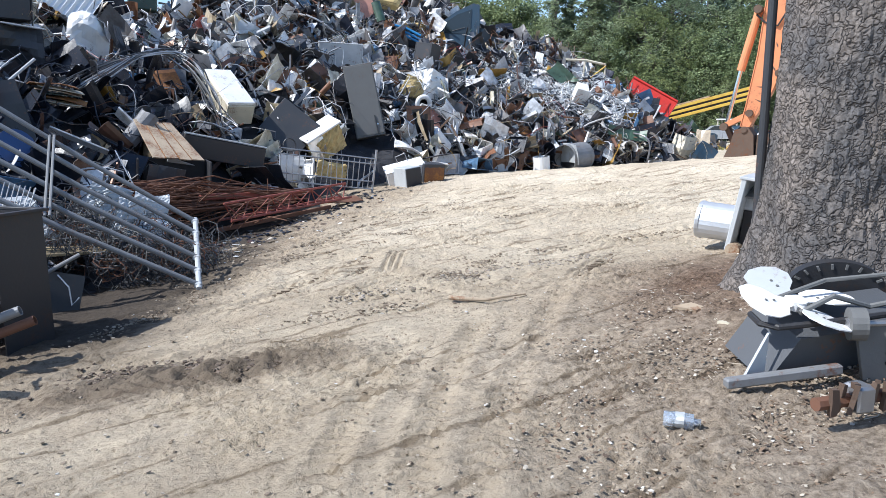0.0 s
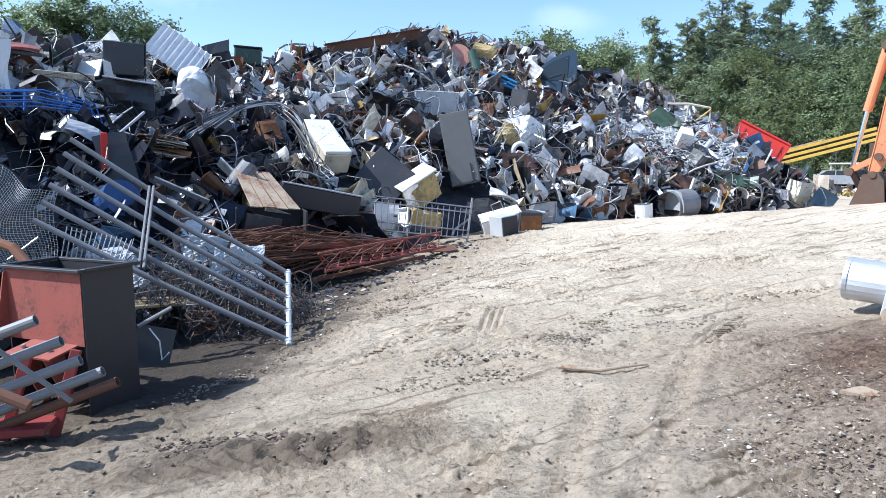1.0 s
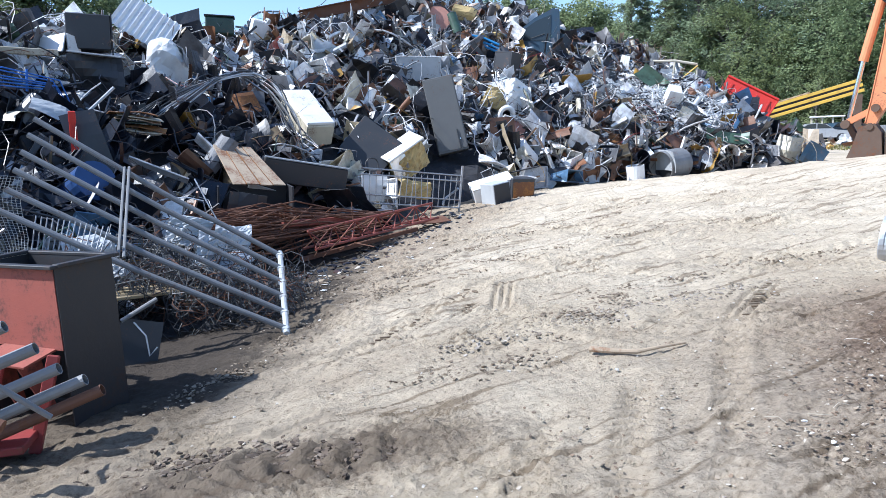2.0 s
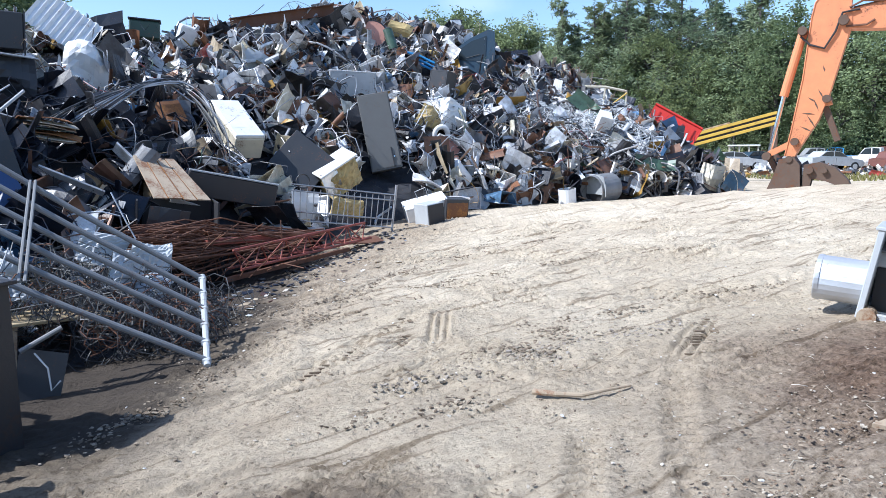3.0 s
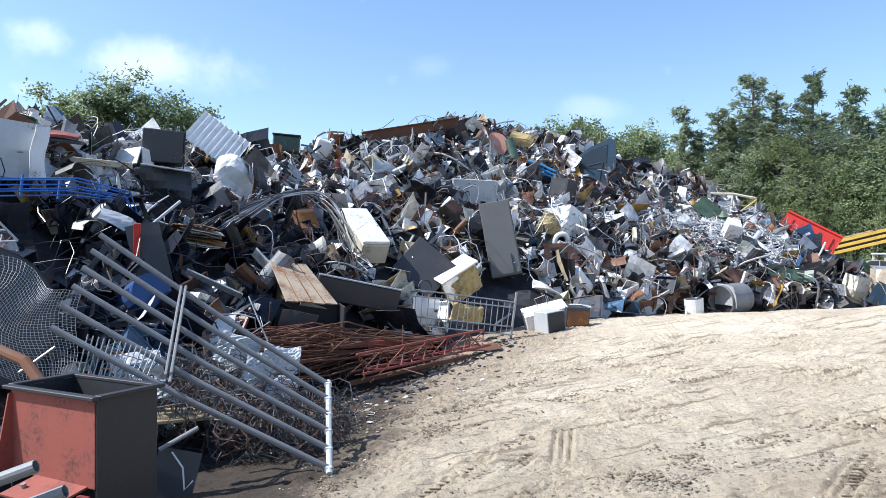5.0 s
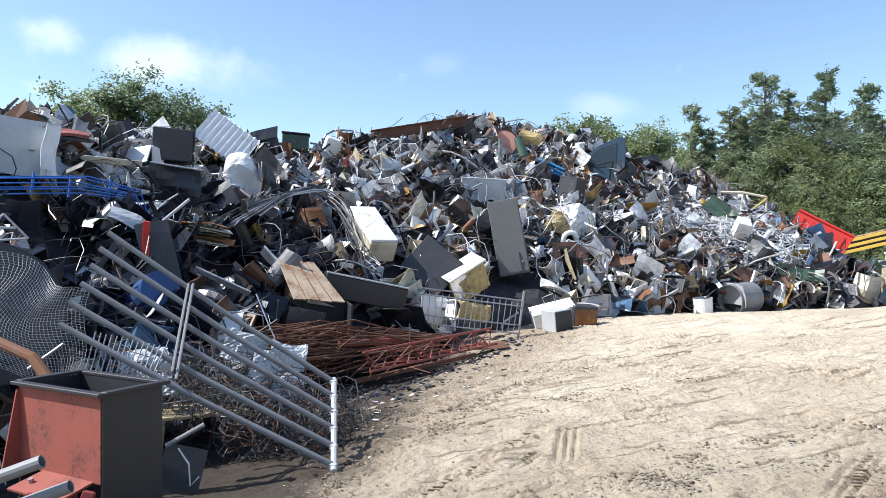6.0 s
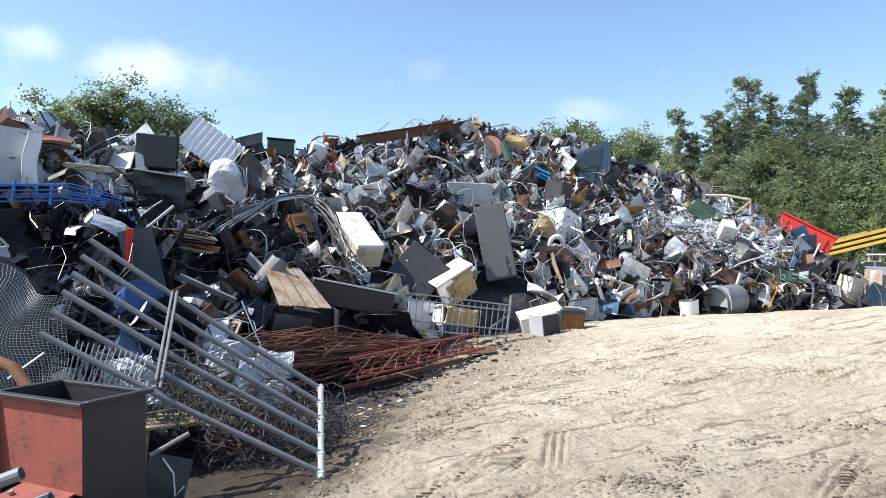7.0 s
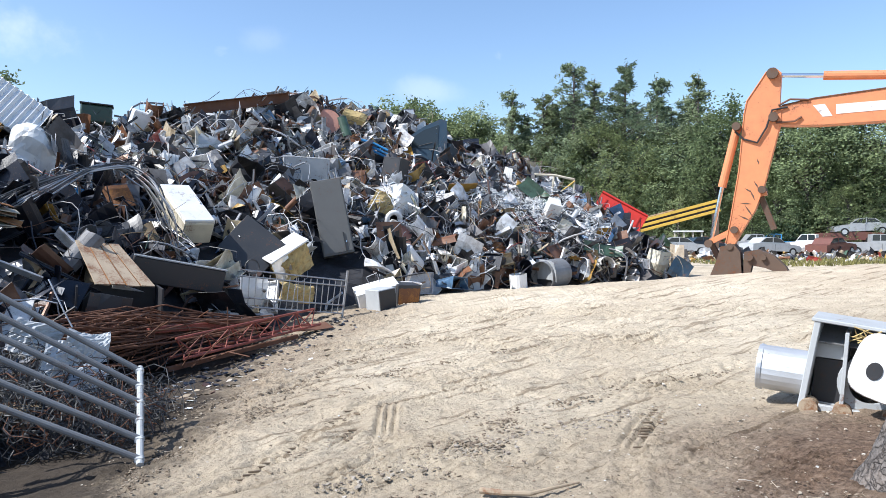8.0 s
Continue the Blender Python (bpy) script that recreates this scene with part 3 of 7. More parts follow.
# places of the best seen things, left free of chance scrap: x, y, radius
KEEP = [(-2.1, 19.9, 1.35), (-3.4, 23.7, 1.0), (-6.6, 25.2, 0.9), (-7.2, 24.6, 0.7), (-5.3, 17.6, 1.0), (-4.0, 17.4, 0.9), (-5.2, 13.4, 1.0), (-4.9, 12.7, 0.8), (-4.5, 14.6, 0.9), (-2.9, 17.7, 0.8), (-9.3, 18.1, 1.0), (-8.3, 17.0, 0.7), (-9.3, 16, 0.8), (-8.7, 14.8, 0.7), (0.3, 28.9, 1.1), (8.3, 28.8, 1.2), (-3.1, 27.8, 0.7), (-5.8, 21.7, 0.7),
        (-4.8, 21.3, 0.6), (-9.4, 11.6, 0.8), (-5.9, 26.1, 0.8), (-4.9, 27.5, 0.6), (-1.5, 27.4, 0.8), (-0.6, 22.4, 0.8), (-8.4, 11.2, 0.8), (-7.1, 11.5, 0.5), (5.4, 28.3, 0.9), (5.9, 25.8, 0.7), (0.0, 20.8, 0.5), (-0.45, 21.7, 0.5), (2.6, 23.0, 0.6), (4.2, 22.6, 0.85), (8.2, 25.5, 0.9), (-6.8, 13.6, 0.7), (-6.9, 11.6, 0.7), (-5.5, 12.5, 0.5), (-8.3, 20.9, 0.5), (-6.8, 11.0, 0.5)]


def kept_free(x, y, share):
    d = np.hypot(x, y)
    ok = np.ones(np.shape(x), bool)
    for a, b, r in KEEP:
        h = math.hypot(a, b - 1.4)
        for back in (0.0, 0.8 * r):        # the thing itself and the slope just below it
            ok &= np.hypot(x - (a - a / h * back), y - (b - (b - 1.4) / h * back)) > r * share
    return ok


def on_heap(count, xr=(-15, 10.3), yr=(4.5, 33), margin=0.15, share=0.72):
    """Random places on the side of the heap that faces the lane."""
    xs, ys = rng.uniform(*xr, count * 6), rng.uniform(*yr, count * 6)
    s = toe_distance(xs, ys)
    run = np.interp(xs, [-10, -4, -1, 4, 9], [7.0, 10.2, 9.8, 6.2, 3.8])
    dist = np.hypot(xs, ys - 1)
    keep = (s > margin) & (s < run + 2.2) & (rng.random(count * 6) < np.clip(1.6 - dist / 40, 0.3, 1))
    keep &= kept_free(xs, ys, share)
    pts = np.stack([xs, ys], 1)[keep]
    return pts[:count]


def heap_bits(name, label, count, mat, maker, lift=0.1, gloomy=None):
    """Scatters bits; low at the left most use the gloomy material, darkened as shade."""
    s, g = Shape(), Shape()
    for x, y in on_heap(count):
        # old: share of bits low at the left given the shade-dark material
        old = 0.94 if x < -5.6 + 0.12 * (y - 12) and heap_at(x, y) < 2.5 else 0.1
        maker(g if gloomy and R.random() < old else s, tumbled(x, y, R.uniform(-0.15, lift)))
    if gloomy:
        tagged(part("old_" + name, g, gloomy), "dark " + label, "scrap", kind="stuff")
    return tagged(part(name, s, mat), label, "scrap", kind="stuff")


def bit_sheet(s, m):
    k = R.choice((0.4, 0.6, 0.8, 1.0, 1.2))
    s.sheet(m, k * R.uniform(0.25, 0.95), k * R.uniform(0.2, 0.7), 0.006, k * R.uniform(0.01, 0.09), R, 4, 3, R.choice([0, 0, 0.6, 1.2]))


def bit_curl(s, m):
    """A sheet rolled part of the way round, as torn casings and ducts are."""
    ln, rad, arc, n = R.uniform(0.15, 0.8), R.uniform(0.06, 0.26), R.uniform(1.0, 4.2), 7
    skew = R.uniform(-0.3, 0.3)
    pts = []
    for q in (rad, rad - 0.008):
        for i in range(n + 1):
            a = arc * i / n
            for z in (0, ln):
                pts.append(m @ Vector((q * math.cos(a) * (1 + skew * z), q * math.sin(a), z + 0.12 * skew * math.sin(3 * a))))
    h = 2 * (n + 1)
    fs = []
    for i in range(n):
        a = 2 * i
        fs += [(a, a + 2, a + 3, a + 1), (h + a, h + a + 1, h + a + 3, h + a + 2), (a, h + a, h + a + 2, a + 2), (a + 1, a + 3, h + a + 3, h + a + 1)]
    s.add(pts, fs + [(0, 1, h + 1, h), (2 * n, h + 2 * n, h + 2 * n + 1, 2 * n + 1)])


def bit_strip(s, m):
    """A long thin strip of metal, bent and twisted."""
    ln, w, k = R.uniform(0.35, 1.5), R.uniform(0.02, 0.075), 7
    bend, lift, twist = R.uniform(-1.6, 1.6), R.uniform(-0.5, 0.5), R.uniform(-2.5, 2.5)
    pts, p, a = [], Vector((-ln / 2, 0, 0)), -bend / 2
    for i in range(k):
        t = twist * i / k
        side = Vector((-math.sin(a) * math.cos(t), math.cos(a) * math.cos(t), math.sin(t))) * w
        pts += [m @ (p - side), m @ (p + side), m @ (p + side + Vector((0, 0, 0.006))), m @ (p - side + Vector((0, 0, 0.006)))]
        p = p + Vector((math.cos(a), math.sin(a), lift * math.cos(2.2 * i / k))) * ln / k
        a += bend / k
    fs = [(4 * i + j, 4 * i + (j + 1) % 4, 4 * i + 4 + (j + 1) % 4, 4 * i + 4 + j) for i in range(k - 1) for j in range(4)]
    s.add(pts, fs + [(3, 2, 1, 0), (4 * k - 4, 4 * k - 3, 4 * k - 2, 4 * k - 1)])


def bit_tray(s, m):
    """A pressed panel with turned-up edges, knocked out of square."""
    a, b, h = R.uniform(0.12, 0.45), R.uniform(0.1, 0.3), R.uniform(0.03, 0.09)
    sk = R.uniform(-0.25, 0.25)
    j = [R.gauss(0, 0.02) for _ in range(8)]
    low = [Vector((x + sk * y, y, 0)) for x, y in ((-a, -b), (a, -b), (a, b), (-a, b))]
    top = [Vector((p.x * 1.02, p.y * 1.02, h + j[i])) for i, p in enumerate(low)]
    ins = [Vector((p.x * 0.96, p.y * 0.94, h + j[i])) for i, p in enumerate(low)]
    bot = [Vector((p.x * 0.95, p.y * 0.92, 0.008 + 0.4 * j[i + 4])) for i, p in enumerate(low)]
    fs = [(3, 2, 1, 0), (12, 13, 14, 15)]
    for i in range(4):
        n = (i + 1) % 4
        fs += [(i, n, 4 + n, 4 + i), (4 + i, 4 + n, 8 + n, 8 + i), (8 + i, 8 + n, 12 + n, 12 + i)]
    s.add([m @ p for p in low + top + ins + bot], fs)


def bit_case(s, m):
    """A dented sheet steel casing, open on one side."""
    a, b, h, t = R.uniform(0.1, 0.36), R.uniform(0.1, 0.28), R.uniform(0.1, 0.6), 0.015
    ring = [(-a, -b), (a, -b), (a, b), (-a, b)]
    dent = [Vector((R.gauss(0, 0.06), R.gauss(0, 0.06), R.gauss(0, 0.05))) for _ in range(8)]
    v = [Vector((x, y, 0)) for x, y in ring] + [Vector((x, y, h)) for x, y in ring]
    w = [Vector((x * (1 - t / a), y * (1 - t / b), t)) for x, y in ring] + [Vector((x * (1 - t / a), y * (1 - t / b), h)) for x, y in ring]
    f = [(3, 2, 1, 0), (8, 9, 10, 11)]
    for i in range(4):
        j = (i + 1) % 4
        f += [(i, j, j + 4, i + 4), (i + 4, j + 4, j + 12, i + 12), (i + 12, j + 12, j + 8, i + 8)]
    s.add([m @ (p + d) for p, d in zip(v + w, dent + dent)], f)


def bit_block(s, m):
    k = R.uniform(0.35, 1.0)
    s.box(m, k * R.uniform(0.12, 0.5), k * R.uniform(0.08, 0.35), k * R.uniform(0.06, 0.4), 0.012)


def bit_bar(s, m):
    a, b = R.uniform(0.3, 1.9), R.uniform(-0.6, 0.6)
    k = 6
    s.tube([m @ Vector((a * (i / k - 0.5), b * math.sin(2.6 * i / k), 0.6 * b * math.sin(3.4 * i / k))) for i in range(k + 1)], R.choice((0.006, 0.009, 0.013, 0.02, 0.03)), 6)


def bit_wire(s, m):
    r0, turns, ph = R.uniform(0.15, 0.8), R.uniform(0.3, 1.1), R.uniform(0, 6)
    k = 12
    s.tube([m @ Vector((r0 * math.cos(ph + turns * 6.28 * i / k) * (1 + 0.3 * math.sin(i * 1.1)), r0 * math.sin(ph + turns * 6.28 * i / k), 0.14 * math.sin(i * 0.8 + ph))) for i in range(k + 1)], R.uniform(0.004, 0.011), 4)


def bit_angle(s, m):
    a, w = R.uniform(0.4, 1.6), R.uniform(0.03, 0.07)
    s.box(m, a, w, 0.006)
    s.box(m @ pose(0, -w / 2, 0, 90, 0, 0), a, w, 0.006)


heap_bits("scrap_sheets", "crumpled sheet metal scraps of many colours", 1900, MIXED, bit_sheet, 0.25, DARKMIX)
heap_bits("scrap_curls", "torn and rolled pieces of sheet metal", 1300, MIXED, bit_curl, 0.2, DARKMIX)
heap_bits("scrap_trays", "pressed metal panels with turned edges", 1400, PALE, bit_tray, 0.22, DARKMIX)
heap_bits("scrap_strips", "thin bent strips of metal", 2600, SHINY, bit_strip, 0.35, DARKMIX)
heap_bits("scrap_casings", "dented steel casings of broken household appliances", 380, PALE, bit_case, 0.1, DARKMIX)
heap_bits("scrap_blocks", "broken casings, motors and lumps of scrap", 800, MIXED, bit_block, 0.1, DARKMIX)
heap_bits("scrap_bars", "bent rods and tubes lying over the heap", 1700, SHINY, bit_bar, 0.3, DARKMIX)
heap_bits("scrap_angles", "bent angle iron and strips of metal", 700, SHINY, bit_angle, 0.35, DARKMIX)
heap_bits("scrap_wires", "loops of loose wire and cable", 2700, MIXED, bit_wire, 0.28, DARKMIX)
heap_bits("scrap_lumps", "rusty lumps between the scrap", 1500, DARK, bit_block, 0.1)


# ---- trees ----
def leaf_cloud(s, r, centre, size, count, leaf, flat=1.0, wide=0.5):
    for _ in range(count):
        d = Vector((r.gauss(0, 0.55), r.gauss(0, 0.55), r.gauss(0, 0.55) * flat)) * size
        p = Vector(centre) + d
        a = Vector((r.gauss(0, 1), r.gauss(0, 1), r.gauss(0, 0.6))).normalized() * leaf * r.uniform(0.6, 1.3)
        b = a.orthogonal().normalized() * leaf * wide
        s.add([p - a, p - b + a * 0.1, p + a, p + b + a * 0.1], [(0, 1, 2), (0, 2, 3)])


def build_pine(seed, height, name="pine_tree", dense=1.0, girth=1.0):
    """A pine whose whorls of limbs turn up at the tips and end in tufts of needles."""
    r = random.Random(seed)
    t = thing(name, I4, "tall green pine tree with an open ragged crown", "tree", "woods behind the scrapyard")
    tr, cr = Shape(), Shape()
    lean = r.uniform(-0.03, 0.03) * height
    spine = [Vector((lean * k * k, 0.01 * height * math.sin(k * 5), height * k)) for k in (0, 0.25, 0.5, 0.75, 1)]
    tr.tube(spine, 0.018 * height, 8, True, 0.003 * height)
    count = int(120 * dense)
    for i in range(count):
        f = 0.12 + 0.87 * (i / count) ** 0.92 + r.uniform(-0.02, 0.02)
        if f > 0.5 and r.random() < 0.16:
            continue
        base = Vector((lean * f * f, 0, height * f))
        prof = (1.02 - f) ** 0.62 * (0.75 + 0.35 * math.sin(9 * f + seed))
        reach = girth * height * (0.23 * prof + 0.012) * r.uniform(0.45, 1.25)
        a = r.uniform(0, 6.28)
        tip = base + Vector((math.cos(a) * reach, math.sin(a) * reach, reach * r.uniform(0.1, 0.7)))
        tr.tube([base, (base + tip) / 2 - Vector((0, 0, reach * 0.08)), tip], 0.0035 * height, 5, True, 0.001 * height)
        for k in (0.35, 0.6, 0.8, 0.95, 1.05):
            c = base.lerp(tip, k) + Vector((r.gauss(0, 0.1), r.gauss(0, 0.1), r.gauss(0, 0.08))) * reach
            leaf_cloud(cr, r, c, height * (0.011 + 0.028 * (1.02 - f)) * r.uniform(0.6, 1.5), 11 if f > 0.6 else 14, height * 0.0145, 0.8, 0.22)
    leaf_cloud(cr, r, spine[-1], height * 0.012, 12, height * 0.012, 2.0, 0.2)
    part("trunk", tr, BARK, t)
    part("crown", cr, PINE, t)
    return t


def build_broadleaf(seed, height, name="broadleaf_tree", mat=OAK, width=0.32, low=0.12, leaves=40, label="bushy green broadleaf tree with an uneven crown"):
    r = random.Random(seed)
    t = thing(name, I4, label, "tree", "woods behind the scrapyard")
    tr, cr = Shape(), Shape()
    tr.tube([(0, 0, 0), (0.02 * height, 0, height * 0.3), (0, 0.01 * height, height * 0.65)], 0.022 * height, 8, True, 0.008 * height)
    for i in range(34):
        f = low + (0.93 - low) * (i + 0.5) / 34
        a = r.uniform(0, 6.28)
        prof = math.sin(math.pi * min(1, (f - low + 0.12) / (1.08 - low))) ** 0.6
        reach = height * width * prof * r.uniform(0.3, 1.05)
        tip = Vector((math.cos(a) * reach, math.sin(a) * reach, height * f * r.uniform(0.96, 1.05)))
        tr.tube([(0, 0, height * f * 0.75), tip * 0.6 + Vector((0, 0, height * f * 0.3)), tip], 0.005 * height, 5, True, 0.0015 * height)
        for k in range(6):
            c = tip + Vector((r.gauss(0, 1), r.gauss(0, 1), r.gauss(0, 0.8))) * height * 0.055
            leaf_cloud(cr, r, c, height * 0.06 * r.uniform(0.5, 1.3), leaves, height * 0.0115, 0.75)
    part("trunk", tr, BARK, t)
    part("crown", cr, mat, t)
    return t


def plant(proto, x, y, turn, k):
    return copy_thing(proto, pose(x, y, float(ground_z(x, y)) - 0.1, 0, 0, turn) @ Matrix.Scale(k, 4))


pines = [build_pine(3, 16, girth=1.3), build_pine(4, 16, girth=1.1), build_pine(5, 16, dense=0.9, girth=1.45)]
oaks = [build_broadleaf(6, 13), build_broadleaf(7, 13, low=0.05), build_broadleaf(8, 13, width=0.38, low=0.04)]
airy = build_broadleaf(12, 15, width=0.27, low=0.42, leaves=60, label="slender broadleaf tree with a thin airy crown")
TR = random.Random(5)


def wood_height(b):
    """Height of the wood's top along its edge, by compass bearing from the yard."""
    return float(np.interp(b, [6, 9, 11, 13.8, 15.6, 17.6, 20, 23, 26, 30, 36, 46], [12.5, 15.6, 15.0, 18.4, 16.6, 18.4, 16.8, 16.4, 15.2, 14.4, 14.0, 14.0]))


def edge_place(b, d):
    return -0.5 + d * math.sin(radians(b)), 1.4 + d * math.cos(radians(b))


for b, h, k in ((8.95, 16.7, 1), (13.8, 18.9, 2), (17.6, 19.0, 0), (20.3, 17.4, 1), (23.0, 17.3, 0), (15.4, 17.5, 1), (11.6, 15.9, 2)):      # tallest pines
    plant(pines[k], *edge_place(b, 75), b * 50, h / 16)
for i in range(40):      # pines along the wood's edge
    b = 7.5 + i * 0.72 + TR.uniform(-0.3, 0.3)
    plant(pines[i % 3], *edge_place(b, 77 + TR.uniform(-2.5, 6)), TR.uniform(0, 360), wood_height(b) * (TR.uniform(0.78, 0.96) if b < 25 else TR.uniform(0.6, 0.8)) / 16)
for i in range(34):      # bushy trees that fill the wood between them
    b = 6.6 + i * 1.12 + TR.uniform(-0.4, 0.4)
    plant(oaks[i % 3], *edge_place(b, 74 + TR.uniform(-2.0, 4.0)), TR.uniform(0, 360), wood_height(b) * (TR.uniform(0.62, 0.84) if b < 24 else TR.uniform(0.82, 1.0)) / 13)
for i in range(24):      # undergrowth that closes the foot of the wood
    b = 4.5 + i * 1.7 + TR.uniform(-0.4, 0.4)
    plant(oaks[(i + 1) % 3], *edge_place(b, 71 + TR.uniform(-1, 1.5)), TR.uniform(0, 360), TR.uniform(0.36, 0.52))
for b, h in ((-2.6, 13.2), (-1.1, 16.6), (0.5, 15.0), (2.1, 17.2), (3.6, 15.0), (5.2, 16.3), (6.8, 14.6)):
    plant(airy, *edge_place(b, 84), b * 70, h / 15)
thick = build_broadleaf(9, 11, width=0.34, low=0.3, leaves=150)
thick.matrix_basis = pose(-28.2, 38.4, -0.3) @ Matrix.Scale(0.97, 4)
for x, y, k in [(-25.6, 38.5, 1.09), (-22.9, 39.4, 0.99), (-31.5, 36, 0.85)]:
    plant(thick, x, y, x * 40, k)
for k, p in enumerate(pines + oaks + [airy]):
    p.matrix_basis = pose(*edge_place(40 + 2.2 * k, 76), -0.6)


# ---- more materials ----
WHITE = worn("white_enamel", (0.80, 0.80, 0.785), 0.35, 0, 0.06, 0.3)
CREAM = worn("yellowed_enamel", (0.60, 0.545, 0.42), 0.45, 0, 0.2, 0.5)
GREY = worn("grey_office_paint", (0.135, 0.135, 0.13), 0.55, 0, 0.02, 0.25)
LIGHT_GREY = worn("light_grey_paint", (0.47, 0.49, 0.50), 0.45, 0, 0.08, 0.35)
CHARCOAL = worn("charcoal_paint", (0.035, 0.037, 0.042), 0.4, 0, 0.1, 0.3)
RACK_BLUE = worn("bright_blue_paint", (0.035, 0.15, 0.5), 0.4, 0, 0.05, 0.35)
BLUE = worn("blue_paint", (0.02, 0.06, 0.18), 0.4, 0, 0.1, 0.3)
SKYBLUE = worn("bright_blue_plastic", (0.05, 0.30, 0.62), 0.35, 0, 0.0, 0.3)
NAVY = worn("dark_blue_car_paint", (0.03, 0.06, 0.09), 0.3, 0.1, 0.1, 0.4)
RED = worn("red_car_paint", (0.62, 0.035, 0.022), 0.38, 0, 0.03, 0.3)
YELLOW = worn("yellow_machine_paint", (0.64, 0.41, 0.06), 0.5, 0, 0.1, 0.35)
FOAM = worn("yellowed_insulating_foam", (0.52, 0.39, 0.17), 0.9, 0, 0.15, 0.6, scale=8)
WOOD = worn("weathered_board", (0.42, 0.33, 0.23), 0.8, 0, 0.35, 0.6, (0.2, 0.09, 0.04))
TAN = worn("tan_sheet", (0.46, 0.36, 0.25), 0.6, 0, 0.42, 0.5, (0.22, 0.10, 0.05))
FOIL = worn("bright_foil", (0.75, 0.76, 0.78), 0.28, 0.9, 0.0, 0.2)
STEEL = worn("bare_steel", (0.42, 0.42, 0.43), 0.4, 0.85, 0.15, 0.4)
BROWN = worn("brown_rusted_sheet", (0.20, 0.085, 0.035), 0.75, 0.1, 0.5, 0.5, (0.34, 0.15, 0.04))
GREENISH = worn("dark_green_paint", (0.035, 0.07, 0.055), 0.45, 0, 0.1, 0.4)
RUBBER = worn("black_rubber", (0.018, 0.018, 0.018), 0.8, 0, 0.0, 0.5)
DEEP_RED = worn("deep_red_paint", (0.27, 0.035, 0.03), 0.5, 0, 0.2, 0.4)
PINK = worn("faded_pink_panel", (0.62, 0.30, 0.22), 0.6, 0, 0.05, 0.4)
MUD = worn("muddy_steel", (0.13, 0.085, 0.06), 0.75, 0.2, 0.3, 0.6)
PLY = worn("plywood", (0.46, 0.35, 0.20), 0.8, 0, 0.1, 0.5, (0.2, 0.13, 0.07))


def make_plain(name, color, rough, metal=0.0, transmission=0.0):
    m, n, l, b = material(name)
    b.inputs["Base Color"].default_value = (*color, 1)
    b.inputs["Roughness"].default_value, b.inputs["Metallic"].default_value = rough, metal
    b.inputs["Transmission Weight"].default_value = transmission
    return m


GLASS = make_plain("dusty_car_glass", (0.03, 0.04, 0.045), 0.08)
CLEAR = make_plain("clear_plastic", (0.85, 0.92, 1.0), 0.15, 0, 0.85)
CHROME = make_plain("chrome", (0.75, 0.75, 0.76), 0.12, 1.0)

# ---- things that recur on the heap ----
PR = random.Random(23)


def make_washer(mat):
    t = thing("washing_machine", I4, "dented enamel washing machine thrown on the scrap heap", "washing machine", "appliances on the heap")
    part("body", Shape().box(I4, 0.68, 0.66, 0.9, 0.02), mat, t)
    part("lid", Shape().box(pose(0, -0.04, 0.905), 0.58, 0.5, 0.02, 0.006), mat, t)
    part("control_panel", Shape().plate(pose(0, 0.24, 0.9, 0, 0, 90), [(-0.08, 0), (0.08, 0), (0.08, 0.18), (0.0, 0.18)], 0.66), LIGHT_GREY, t)
    part("dial", Shape().tube([(0.18, 0.18, 1.0), (0.18, 0.13, 1.01)], 0.035, 12), CHARCOAL, t, "dark round dial")
    return t


def make_fridge(mat, inner):
    t = thing("refrigerator", I4, "old refrigerator with its door ajar on the heap", "refrigerator", "appliances on the heap")
    s = Shape()
    for m, a, b, c in ((pose(-0.36, 0, 0), 0.05, 0.66, 1.65), (pose(0.36, 0, 0), 0.05, 0.66, 1.65), (pose(0, 0, 0), 0.67, 0.66, 0.06), (pose(0, 0, 1.59), 0.67, 0.66, 0.06), (pose(0, 0.305, 0.06), 0.67, 0.05, 1.53)):
        s.box(m, a, b, c, 0.008)
    part("body", s, mat, t)
    sh = Shape()
    for z in (0.5, 0.9, 1.2):
        sh.box(pose(0, 0.05, z), 0.66, 0.42, 0.015)
    part("shelf", sh, inner, t)
    d = part("door", Shape().box(pose(-0.38, -0.36, 0.02, 0, 0, -22) @ pose(0.37, 0, 0), 0.75, 0.06, 1.6, 0.012), mat, t)
    part("handle", Shape().tube([(0.26, -0.68, 0.8), (0.27, -0.73, 0.85), (0.27, -0.73, 1.2), (0.26, -0.68, 1.25)], 0.012, 6), STEEL, d, "bare metal handle")
    return t


